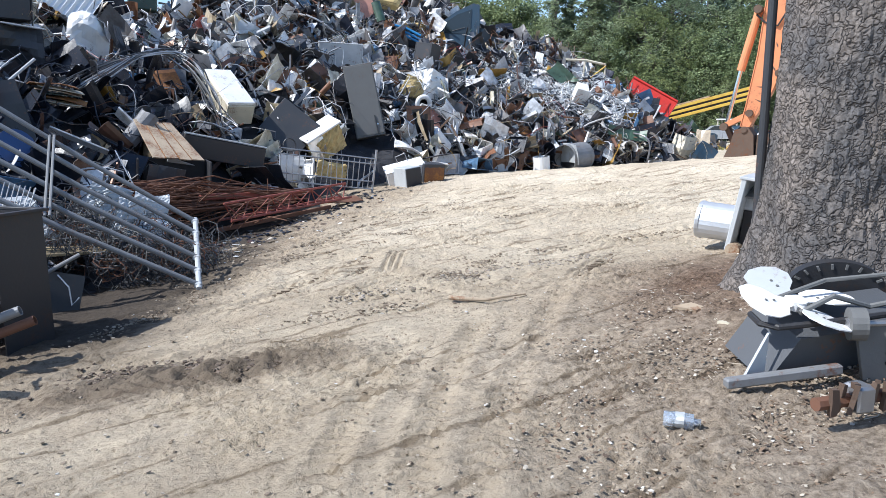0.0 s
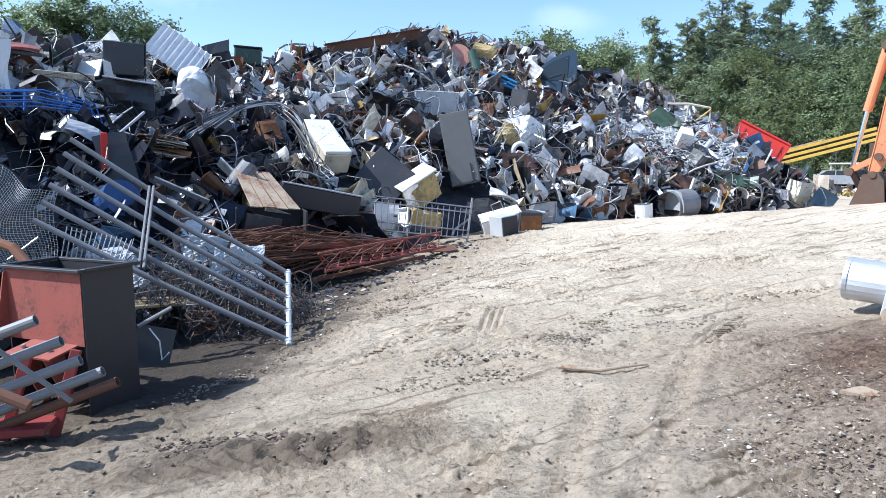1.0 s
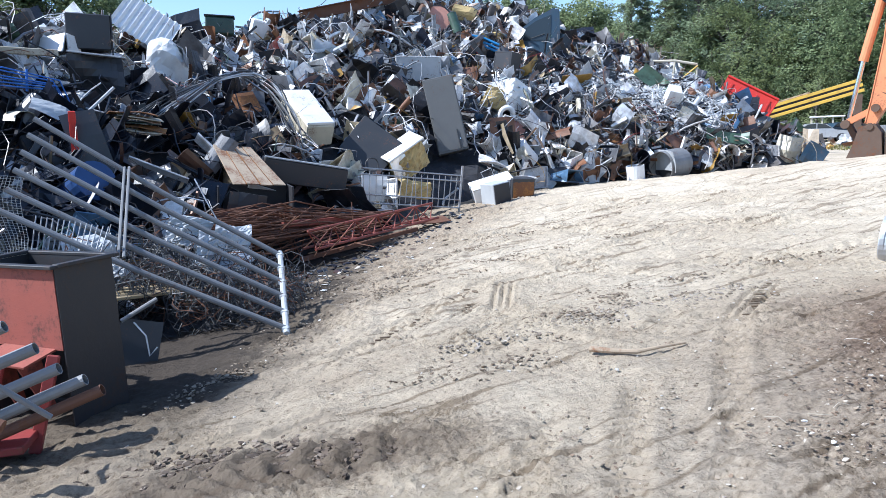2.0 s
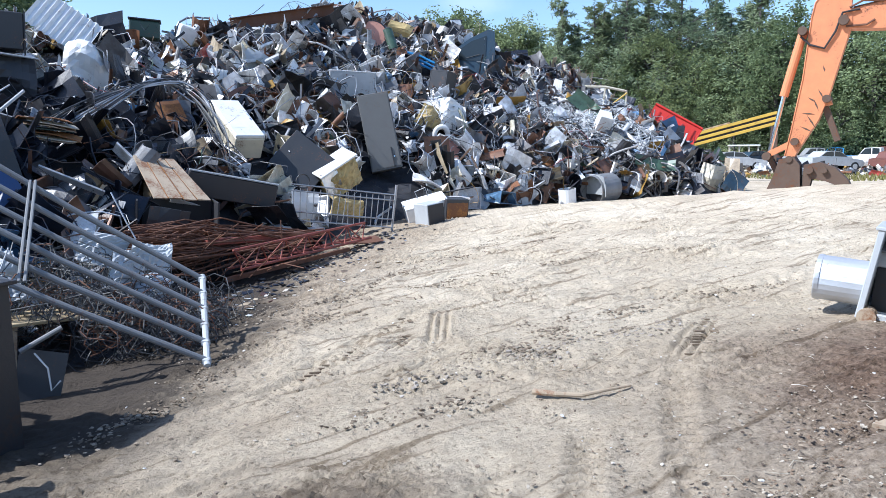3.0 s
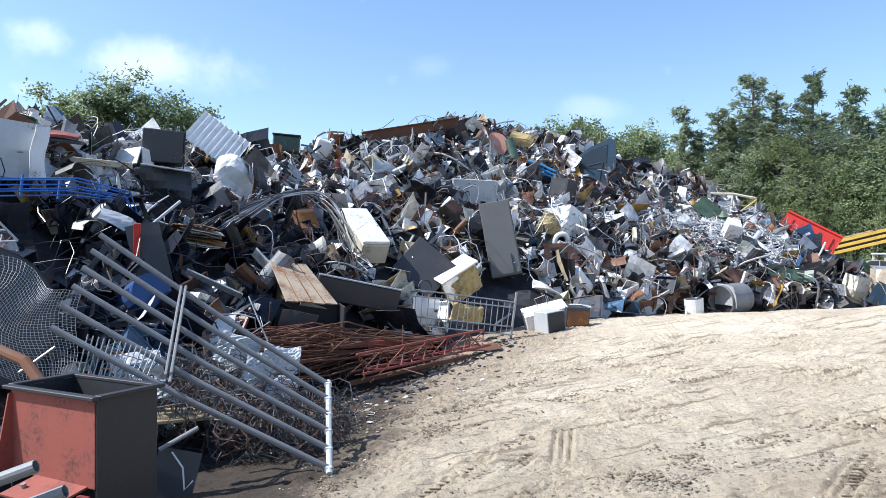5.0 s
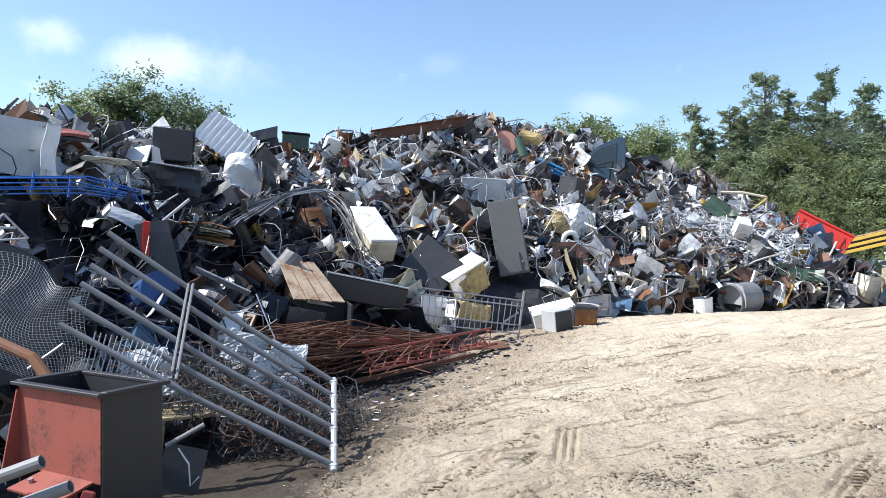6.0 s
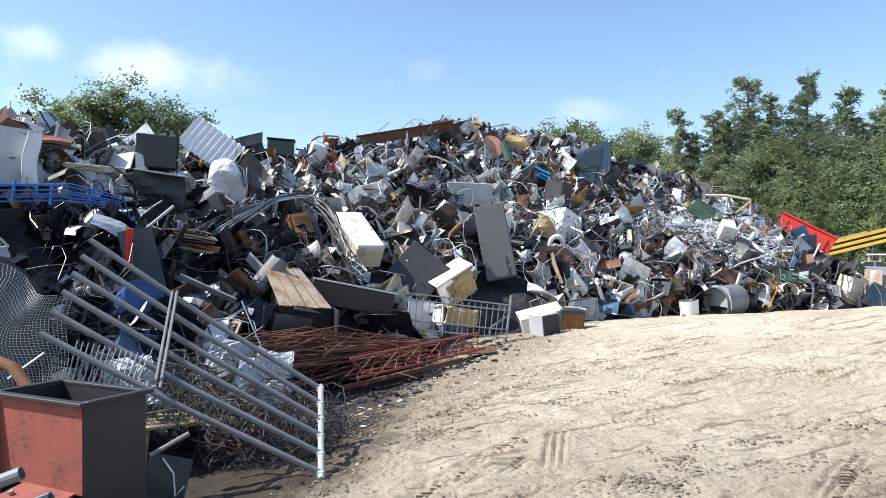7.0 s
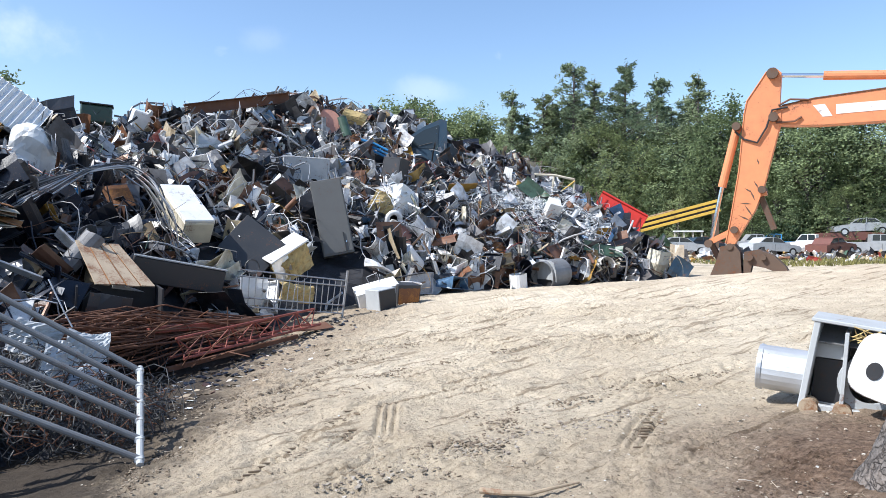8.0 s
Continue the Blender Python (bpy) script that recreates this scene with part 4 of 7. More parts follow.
def make_stove(mat):
    t = thing("cooker", I4, "dark gutted cooker lying on the heap", "cooker", "appliances on the heap")
    s = Shape()
    for m, a, b, c in ((pose(-0.36, 0, 0), 0.03, 0.6, 0.88), (pose(0.36, 0, 0), 0.03, 0.6, 0.88), (pose(0, 0.285, 0), 0.69, 0.03, 0.88), (pose(0, 0, 0), 0.69, 0.54, 0.03)):
        s.box(m, a, b, c, 0.006)
    part("body", s, mat, t)
    part("cooktop", Shape().box(pose(0, 0, 0.885), 0.76, 0.62, 0.03, 0.008), CHARCOAL, t)
    for x, y in ((-0.18, -0.14), (0.18, -0.14), (-0.18, 0.14), (0.18, 0.14)):
        part("hob_ring", Shape().tube([(x + 0.09 * math.cos(a), y + 0.09 * math.sin(a), 0.925) for a in np.linspace(0, 6.283, 13)], 0.01, 5), RUSTY, t)
    part("oven_door", Shape().box(pose(0, -0.31, 0.1, 62, 0, 0), 0.7, 0.03, 0.5, 0.006), CHARCOAL, t, "oven door hanging open")
    return t


def make_heater(mat):
    t = thing("water_heater", I4, "cylindrical water heater with a dented jacket", "water heater", "appliances on the heap")
    part("jacket", Shape().pipe(I4, 1.25, 0.26, 0.02, 20, 0.03), mat, t, soft=False)
    part("top_cap", Shape().tube([(0, 0, 1.18), (0, 0, 1.2)], 0.245, 18), RUSTY, t)
    part("outlet", Shape().tube([(0.1, 0, 1.2), (0.1, 0, 1.35)], 0.015, 8), STEEL, t)
    return t


def make_tyre():
    t = thing("wheel", I4, "worn black tyre on a rusty rim", "wheel", "wheels on the heap")
    ring = Shape()
    n, k = 22, 8
    prof = [(0.19, -0.08), (0.24, -0.105), (0.3, -0.09), (0.315, -0.05), (0.315, 0.05), (0.3, 0.09), (0.24, 0.105), (0.19, 0.08)]
    pts = [(r * math.cos(6.2832 * i / n), r * math.sin(6.2832 * i / n), z) for i in range(n) for r, z in prof]
    ring.add(pts, [(i * k + j, i * k + (j + 1) % k, ((i + 1) % n) * k + (j + 1) % k, ((i + 1) % n) * k + j) for i in range(n) for j in range(k)])
    part("tyre", ring, RUBBER, t, "black rubber tyre")
    part("rim", Shape().pipe(pose(0, 0, -0.07), 0.14, 0.188, 0.03, 20).tube([(0, 0, -0.02), (0, 0, 0.03)], 0.16, 14), RUSTY, t)
    return t


def make_frame(mat):
    t = thing("metal_chair_frame", I4, "bare tubular metal chair frame", "chair frame", "furniture frames on the heap")
    for x in (-0.22, 0.22):
        part("leg_loop", Shape().tube([(x, -0.2, 0), (x, -0.22, 0.42), (x, 0.18, 0.44), (x, 0.28, 0.9)], 0.013, 7).tube([(x, 0.18, 0.44), (x, 0.24, 0)], 0.013, 7), mat, t)
    part("crossbar", Shape().tube([(-0.22, 0.28, 0.9), (0.22, 0.28, 0.9)], 0.013, 7).tube([(-0.22, -0.22, 0.42), (0.22, -0.22, 0.42)], 0.013, 7).tube([(-0.22, 0.18, 0.44), (0.22, 0.18, 0.44)], 0.013, 7), mat, t)
    return t


def make_car_door(mat, seed):
    r = random.Random(seed)
    t = thing("car_side_panel", I4, "torn off car door with an empty window frame", "car panel", "car panels on the heap")
    part("skin", Shape().sheet(I4, 1.0, 0.62, 0.05, 0.04, r, 6, 5), mat, t)
    part("window_frame", Shape().tube([(-0.48, 0, 0.6), (-0.3, 0.05, 1.0), (0.35, 0.05, 1.02), (0.48, 0, 0.62)], 0.025, 6), CHARCOAL, t)
    part("handle", Shape().box(pose(0.3, -0.07, 0.45), 0.18, 0.03, 0.03, 0.006), CHARCOAL, t)
    return t


def make_panel(mat, seed, w, h, c, fold, rib=0.0):
    r = random.Random(seed)
    s = Shape().sheet(I4, w, h, 0.008, c, r, 10 if rib else 7, 6, fold, rib)
    return tagged(part("sheet_panel", s, mat), "bent and creased metal sheet on the heap", "sheet metal", "sheets on the heap")


def make_tray(mat, w, d, h):
    """An open-fronted casing of thin sheet."""
    t = thing("appliance_casing", I4, "empty open sheet metal appliance casing", "casing", "casings on the heap")
    s = Shape()
    for m, a, b, c in ((pose(-w / 2, 0, 0), 0.012, d, h), (pose(w / 2, 0, 0), 0.012, d, h), (pose(0, d / 2, 0), w, 0.012, h), (pose(0, 0, 0), w - 0.014, d - 0.014, 0.012)):
        s.box(m, a, b, c)
    part("shell", s, mat, t)
    fl = Shape()
    fl.box(pose(0, -d / 2 + 0.02, h - 0.06), w - 0.03, 0.012, 0.06)
    fl.box(pose(0, -d / 2 + 0.02, 0.014), w - 0.03, 0.012, 0.08)
    part("flange", fl, mat, t)
    return t


def make_condenser(mat):
    t = thing("air_conditioner_unit", I4, "discarded air conditioner with a round fan grille", "air conditioner", "appliances on the heap")
    part("case", Shape().box(I4, 0.7, 0.7, 0.62, 0.02), mat, t)
    g = Shape()
    for r in (0.08, 0.16, 0.24, 0.3):
        g.tube([(r * math.cos(a), r * math.sin(a), 0.635) for a in np.linspace(0, 6.283, 17)], 0.006, 5)
    part("grille", g, CHARCOAL, t)
    fins = Shape()
    for k in range(9):
        fins.box(pose(-0.28 + k * 0.07, -0.355, 0.06), 0.012, 0.012, 0.5)
    part("fins", fins, STEEL, t)
    return t


def make_duct(mat):
    t = thing("round_duct", I4, "crushed length of round sheet metal duct", "duct", "ducts on the heap")
    part("tube", Shape().pipe(I4, 0.9, 0.17, 0.008, 18, 0.09, 0.75), mat, t)
    part("collar", Shape().pipe(pose(0, 0, 0.86), 0.06, 0.185, 0.01, 18, 0.05, 0.75), mat, t)
    return t


def make_bath(mat):
    t = thing("sink_basin", I4, "white pressed steel sink basin", "sink", "appliances on the heap")
    prof = [(1.0, 0.0), (0.94, -0.01), (0.88, -0.16), (0.7, -0.2), (0.0, -0.21)]
    n = 20
    s = Shape()
    pts = [(0.36 * k * math.copysign(abs(math.cos(a)) ** 0.5, math.cos(a)), 0.26 * k * math.copysign(abs(math.sin(a)) ** 0.5, math.sin(a)), z + 0.21 + dz) for dz in (0, 0.012) for k, z in prof for a in [6.2832 * i / n for i in range(n)]]
    q = 5 * n
    fs = [(o + j * n + i, o + j * n + (i + 1) % n, o + j * n + n + (i + 1) % n, o + j * n + n + i) for o in (0, q) for j in range(4) for i in range(n)]
    part("bowl", s.add(pts, fs + [(i, (i + 1) % n, q + (i + 1) % n, q + i) for i in range(n)]), mat, t)
    part("drain", Shape().tube([(0, 0, -0.05), (0, 0, 0.03)], 0.03, 10), STEEL, t)
    return t


def make_motor(mat):
    t = thing("electric_motor", I4, "rusty electric motor block", "motor", "machine parts on the heap")
    part("housing", Shape().tube([(-0.2, 0, 0.14), (-0.17, 0, 0.14), (0.17, 0, 0.14), (0.2, 0, 0.14)], 0.13, 14), mat, t)
    part("shaft", Shape().tube([(0.2, 0, 0.14), (0.3, 0, 0.14)], 0.02, 8), STEEL, t)
    part("foot", Shape().box(I4, 0.26, 0.2, 0.03, 0.005), mat, t)
    part("terminal_box", Shape().box(pose(0, 0, 0.26), 0.1, 0.1, 0.06, 0.008), CHARCOAL, t)
    return t


KINDS = [(make_washer(WHITE), 9), (make_washer(CREAM), 3), (make_fridge(WHITE, LIGHT_GREY), 5), (make_fridge(CHARCOAL, LIGHT_GREY), 5), (make_stove(WHITE), 5), (make_stove(CHARCOAL), 9),
         (make_heater(LIGHT_GREY), 5), (make_heater(CREAM), 3), (make_tyre(), 10), (make_frame(STEEL), 8), (make_frame(CHARCOAL), 6), (make_car_door(NAVY, 1), 6), (make_car_door(CHARCOAL, 2), 6), (make_car_door(LIGHT_GREY, 3), 5),
         (make_panel(WHITE, 4, 0.9, 0.8, 0.10, 0.5), 40), (make_panel(LIGHT_GREY, 5, 1.1, 0.7, 0.14, 0.8), 34), (make_panel(CHARCOAL, 6, 1.2, 0.9, 0.12, 0.4), 46), (make_panel(BROWN, 7, 0.8, 0.7, 0.12, 0.7), 16), (make_panel(NAVY, 8, 0.9, 0.7, 0.12, 0.6), 22),
         (make_panel(FOIL, 9, 0.7, 0.6, 0.12, 0.6), 22), (make_panel(WHITE, 10, 0.6, 1.0, 0.06, 0.0, 0.04), 14), (make_panel(WHITE, 15, 0.5, 0.7, 0.16, 0.9), 46), (make_panel(CREAM, 16, 0.6, 0.5, 0.14, 0.7), 16), (make_panel(FOAM, 11, 0.45, 0.4, 0.12, 0.4), 4), (make_panel(TAN, 12, 0.8, 0.6, 0.05, 0.3), 7), (make_panel(RED, 13, 0.4, 0.4, 0.08, 0.7), 3), (make_panel(SKYBLUE, 14, 0.4, 0.5, 0.06, 0.5), 3),
         (make_tray(CHARCOAL, 0.7, 0.6, 0.9), 26), (make_tray(WHITE, 0.6, 0.5, 0.7), 18), (make_tray(LIGHT_GREY, 0.5, 0.4, 0.8), 9), (make_tray(GREENISH, 0.6, 0.5, 0.5), 5), (make_tray(BROWN, 0.6, 0.45, 0.5), 7),
         (make_condenser(LIGHT_GREY), 7), (make_duct(GALV), 9), (make_duct(CHARCOAL), 6), (make_bath(WHITE), 6), (make_motor(RUSTY), 12), (make_motor(CHARCOAL), 7)]
total = sum(c for _, c in KINDS)
spots = on_heap(total, margin=0.6, share=1.25)
free = [(float(x), float(y)) for x, y in spots]
order = [k for k, (_, c) in enumerate(KINDS) for _ in range(c)]
PR.shuffle(order)
used = set()
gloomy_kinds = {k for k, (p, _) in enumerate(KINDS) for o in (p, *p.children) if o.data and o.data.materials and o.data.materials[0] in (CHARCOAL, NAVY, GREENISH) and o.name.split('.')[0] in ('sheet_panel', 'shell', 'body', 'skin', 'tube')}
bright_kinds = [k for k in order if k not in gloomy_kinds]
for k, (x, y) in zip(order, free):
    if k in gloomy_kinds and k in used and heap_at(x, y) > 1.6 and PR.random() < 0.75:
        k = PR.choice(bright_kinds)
    proto = KINDS[k][0]
    p, nrm = slope_frame(x, y)
    lean = nrm.to_track_quat("Z", "Y").to_matrix().to_4x4()
    m = Matrix.Translation(p + nrm * PR.uniform(-0.3, 0.02)) @ lean @ Euler((radians(PR.uniform(-70, 70)), radians(PR.uniform(-50, 50)), PR.uniform(0, 6.28))).to_matrix().to_4x4() @ Matrix.Scale(PR.uniform(0.55, 0.95), 4)
    if k not in used:
        used.add(k)
        proto.matrix_basis = m
    else:
        copy_thing(proto, m)
for k, (proto, _) in enumerate(KINDS):
    if k not in used:
        x, y = 2 + 0.1 * k, 33
        proto.matrix_basis = pose(x, y, heap_at(x, y) - 0.2, 40, 20, 30 * k)


# ---- well seen things on the heap ----
def single(name, shape, mat, label, category, m=None, group="", kind="", soft=False):
    return tagged(part(name, shape, mat, None, "", soft, m), label, category, group, kind)


cab = thing("office_cabinet", pose(-2.02, 20.0, 1.05, -8, -10, 8), "tall grey steel cabinet standing askew on the heap", "cabinet")
part("body", Shape().box(I4, 0.80, 0.46, 1.98, 0.012), GREY, cab)
part("door", Shape().box(pose(0, -0.24, 0.05), 0.74, 0.016, 1.88, 0.004), GREY, cab)
part("lock", Shape().tube([(0.24, -0.25, 0.3), (0.24, -0.27, 0.3)], 0.02, 10), CHROME, cab, "small chrome lock")
part("latch_bar", Shape().box(pose(0.2, -0.262, 0.05), 0.03, 0.02, 0.5, 0.004), CHARCOAL, cab)

chest = thing("chest_freezer", pose(-3.35, 23.6, 3.2, 6, 3, 12), "white chest freezer without a lid", "freezer")
s = Shape()
for m, a, b, c in ((pose(-0.66, 0, 0), 0.06, 0.62, 0.72), (pose(0.66, 0, 0), 0.06, 0.62, 0.72), (pose(0, -0.28, 0), 1.26, 0.06, 0.72), (pose(0, 0.28, 0), 1.26, 0.06, 0.72), (pose(0, 0, 0), 1.26, 0.5, 0.06)):
    s.box(m, a, b, c, 0.012)
part("body", s, LIGHT_GREY, chest)
part("rim", Shape().box(pose(0, -0.28, 0.722), 1.38, 0.07, 0.03, 0.008).box(pose(0, 0.28, 0.722), 1.38, 0.07, 0.03, 0.008), WHITE, chest)

wb = thing("white_cabinet", pose(-0.93, 18.0, 0.0, 14, -14, 10), "white metal cabinet tipped on its back", "cabinet")
part("body", Shape().box(I4, 0.98, 0.6, 0.42, 0.015), WHITE, wb)
part("lid", Shape().box(pose(0, 0, 0.424), 1.0, 0.62, 0.025, 0.008), WHITE, wb)
part("wire_handle", Shape().tube([(-0.1, 0.2, 0.44), (-0.14, 0.24, 0.62), (0.12, 0.24, 0.66), (0.14, 0.2, 0.44)], 0.012, 6), STEEL, wb)
dc = thing("small_oven", pose(-0.86, 17.1, -0.07, 0, -6, 42), "small dark oven with a grey side", "oven")
part("body", Shape().box(I4, 0.46, 0.46, 0.5, 0.012), LIGHT_GREY, dc)
part("front", Shape().box(pose(0, -0.245, 0.02), 0.44, 0.03, 0.46, 0.006), BLACK, dc)
dc2 = thing("grey_casing", pose(-0.35, 17.9, -0.03, 4, 3, 20), "dented dark grey appliance casing", "casing")
part("body", Shape().box(I4, 0.55, 0.5, 0.5, 0.015), CHARCOAL, dc2)
part("side_panel", Shape().sheet(pose(0.0, -0.27, 0.02), 0.5, 0.45, 0.006, 0.02, R, 4, 4), BROWN, dc2)

drum = thing("clothes_drum", pose(4.35, 22.75, 0.33, 94, 0, 312), "open galvanised dryer drum lying at the heap's foot", "drum")
part("shell", Shape().pipe(pose(0, 0.05, -0.05), 0.95, 0.44, 0.012, 28, 0.015), GALV, drum)
part("back", Shape().tube([(0, 0.05, 0.5), (0, 0.05, 0.515)], 0.42, 24), CHARCOAL, drum)
part("torn_hood", Shape().sheet(pose(0.05, 0.5, 0.55, 92, 0, 0), 0.9, 0.6, 0.008, 0.05, R, 5, 5, 0.7), LIGHT_GREY, drum)
can = thing("white_bucket", pose(2.9, 21.4, -0.02, 4, -5, 0), "white enamel bucket at the heap's foot", "bucket")
part("wall", Shape().pipe(I4, 0.46, 0.25, 0.012, 20, 0.02), WHITE, can)
part("bottom", Shape().tube([(0, 0, 0.01), (0, 0, 0.03)], 0.235, 18), WHITE, can)

fr = thing("upright_freezer", look((-5.62, 18.1, 2.6), (-4.72, 17.0, 1.72)), "white upright freezer lying on its back", "freezer")
part("body", Shape().box(pose(0, -0.12, -1.62), 0.66, 0.5, 1.62, 0.02), CREAM, fr)
part("door", Shape().box(pose(0, 0.17, -1.6), 0.66, 0.07, 1.58, 0.015), WHITE, fr, "white enamel door")
part("handle", Shape().box(pose(-0.26, 0.22, -0.9), 0.03, 0.03, 0.3, 0.008), LIGHT_GREY, fr)

db = thing("black_glass_cooker", pose(-4.0, 17.3, 1.0, -24, 38, -8), "black flat appliance panel standing on a corner", "appliance panel")
part("face", Shape().box(pose(0, 0, 0), 1.15, 0.06, 0.98, 0.012), CHARCOAL, db)
part("back_tray", Shape().box(pose(0, 0.09, 0.05), 1.05, 0.12, 0.88, 0.01), LIGHT_GREY, db)

wd = thing("rusty_tan_panel", I4, "tan sheet panel with rust streaks and ribs", "panel")
WA, WB, WC, WD = Vector((-5.79, 13.54, 1.55)), Vector((-5.25, 13.95, 1.46)), Vector((-4.42, 13.3, 0.78)), Vector((-5.18, 12.8, 0.88))
WN = (WB - WA).cross(WD - WA).normalized() * -0.025


def board_between(a, b, c, d, n_):
    return Shape().add([a, b, c, d, a + n_, b + n_, c + n_, d + n_], [(0, 1, 2, 3), (7, 6, 5, 4), (0, 4, 5, 1), (1, 5, 6, 2), (2, 6, 7, 3), (3, 7, 4, 0)])


for k in range(4):
    f, g = k / 4 + 0.01, (k + 1) / 4 - 0.01
    up = Vector((0, 0, 0.012 * (k % 2)))
    part("board", board_between(WA.lerp(WB, f) + up, WA.lerp(WB, g) + up, WD.lerp(WC, g) + up, WD.lerp(WC, f) + up, WN), TAN, wd)
for f in (0.26, 0.52, 0.77):
    part("rib", Shape().tube([WA.lerp(WB, f) + Vector((0, 0, 0.02)), WD.lerp(WC, f) + Vector((0, 0, 0.02))], 0.014, 6), BROWN, wd)
bk = thing("black_steel_box", pose(-4.95, 13.0, -0.1, 0, 4, 24), "large open black steel box below the tan panel", "box")
s = Shape()
for m, a, b, c in ((pose(-0.6, 0, 0), 0.03, 1.0, 0.95), (pose(0.6, 0, 0), 0.03, 1.0, 0.95), (pose(0, 0.49, 0), 1.17, 0.03, 0.95), (pose(0, 0, 0), 1.17, 0.95, 0.03)):
    s.box(m, a, b, c, 0.006)
part("shell", s, BLACK, bk)
part("flap", Shape().sheet(pose(-0.3, -0.5, 0.05, 10, 12, 0), 0.6, 0.8, 0.01, 0.06, R, 4, 4, 0.5), CHARCOAL, bk)

dl = thing("long_dark_duct", pose(-4.5, 14.55, 0.72, 8, 12, 28), "long dark rectangular duct lying across the heap", "duct")
part("casing", Shape().box(I4, 1.6, 0.36, 0.44, 0.02), CHARCOAL, dl)
part("top_edge", Shape().box(pose(0, -0.17, 0.442), 1.62, 0.04, 0.03, 0.006), LIGHT_GREY, dl)
tr = thing("cream_drawer", pose(-5.0, 13.75, 0.72, 30, 20, 30), "cream coloured open drawer", "drawer")
s = Shape()
for m, a, b, c in ((pose(-0.3, 0, 0), 0.02, 0.4, 0.16), (pose(0.3, 0, 0), 0.02, 0.4, 0.16), (pose(0, 0.19, 0), 0.58, 0.02, 0.16), (pose(0, -0.19, 0), 0.58, 0.02, 0.16)):
    s.box(m, a, b, c, 0.004)
part("sides", s, WHITE, tr)
part("bottom", Shape().box(I4, 0.56, 0.36, 0.012), CREAM, tr)

fo = thing("foam_backed_freezer", pose(-2.85, 17.75, 0.72, 12, -16, 25), "burst freezer showing yellow insulating foam", "freezer")
part("foam", Shape().sheet(pose(0, -0.25, 0), 0.95, 0.62, 0.32, 0.12, R, 12, 9, 0.3, 0.0, 0.035), FOAM, fo, "yellow crumbling foam")
part("foil_skin", Shape().sheet(pose(-0.3, -0.34, 0.02), 0.42, 0.55, 0.01, 0.07, R, 5, 5, 0.3), FOIL, fo)
part("lid", Shape().box(pose(-0.1, 0.0, 0.64, 4, -14, 6), 1.0, 0.7, 0.05, 0.012), WHITE, fo, "white lid")

cg = thing("steel_cage_trolley", pose(-2.6, 15.7, 0.06, 0, 7, 35), "long tubular steel cage lying on its side", "cage")
for z in (0.05, 0.22, 0.62, 0.74):
    part("rail", Shape().tube([(-1.15, 0, z + 0.04), (1.15, 0, z)], 0.016, 7), STEEL, cg)
bar = Shape().tube([(0, 0, 0.05), (0, 0, 0.72)], 0.009, 6)
me_bar = bar.mesh("bar", STEEL)
for k in range(17):
    o = new("bar", me_bar)
    o.parent, o.matrix_basis = cg, pose(-1.05 + k * 0.13, 0.0, 0, 0, (k * 37 % 9) - 4, 0)
part("end_post", Shape().tube([(1.16, 0, -0.1), (1.2, 0.02, 0.95)], 0.026, 8), STEEL, cg)
part("wheel_ring", Shape().tube([(-0.9 + 0.14 * math.cos(a), 0.04, 0.85 + 0.14 * math.sin(a)) for a in np.linspace(0, 6.283, 15)], 0.014, 6), CHARCOAL, cg)
part("torn_cloth", Shape().sheet(pose(-0.8, 0.12, 0.1), 0.55, 0.55, 0.01, 0.05, R, 5, 5), WHITE, cg, "crumpled white sheet")
single("foam_scrap", Shape().sheet(I4, 0.8, 0.35, 0.06, 0.1, R, 10, 7, 0.4, 0.0, 0.03), FOAM, "yellow foam scrap behind the cage", "foam", pose(-2.5, 16.3, 0.3, -20, 0, 30))

single("corrugated_sheet", Shape().sheet(I4, 1.35, 1.1, 0.01, 0.015, R, 18, 5, 0.0, 0.05), WHITE, "white corrugated roofing sheet tipped up on the ridge", "roofing sheet", pose(-9.15, 17.6, 4.15, -34, 34, 26))
single("folded_roof_sheet", Shape().sheet(I4, 0.95, 0.9, 0.012, 0.2, R, 9, 8, 1.0, 0.0, 0.03), WHITE, "white folded sheet below the ridge", "sheet metal", pose(-8.25, 16.95, 3.2, -30, 20, 20))
tk = thing("black_tank_half", pose(-9.3, 15.9, 3.65, 0, 3, 30), "dark upright steel box on the ridge", "box")
part("shell", Shape().box(I4, 0.85, 0.6, 0.72, 0.02), CHARCOAL, tk)
part("edge", Shape().box(pose(0.44, -0.29, -0.3), 0.03, 0.04, 1.05, 0.006), BLACK, tk)
fb = thing("rolled_dark_sheet", pose(-8.65, 14.8, 2.55, 0, 8, 25), "dark steel sheet rolled into a trough", "sheet metal")
part("trough", Shape().sheet(I4, 1.0, 0.85, 0.012, 0.13, R, 8, 6, -0.4), CHARCOAL, fb)
part("lip", Shape().box(pose(0, 0, 0.86), 1.05, 0.25, 0.03, 0.006), LIGHT_GREY, fb)
gb = thing("green_crate", pose(-8.45, 20.88, 4.55, 0, 4, 20), "dark green plastic crate on the ridge", "crate")
part("shell", Shape().box(I4, 0.75, 0.5, 0.46, 0.04), GREENISH, gb)
part("rim", Shape().box(pose(0, 0, 0.465), 0.8, 0.55, 0.04, 0.01), BLACK, gb)

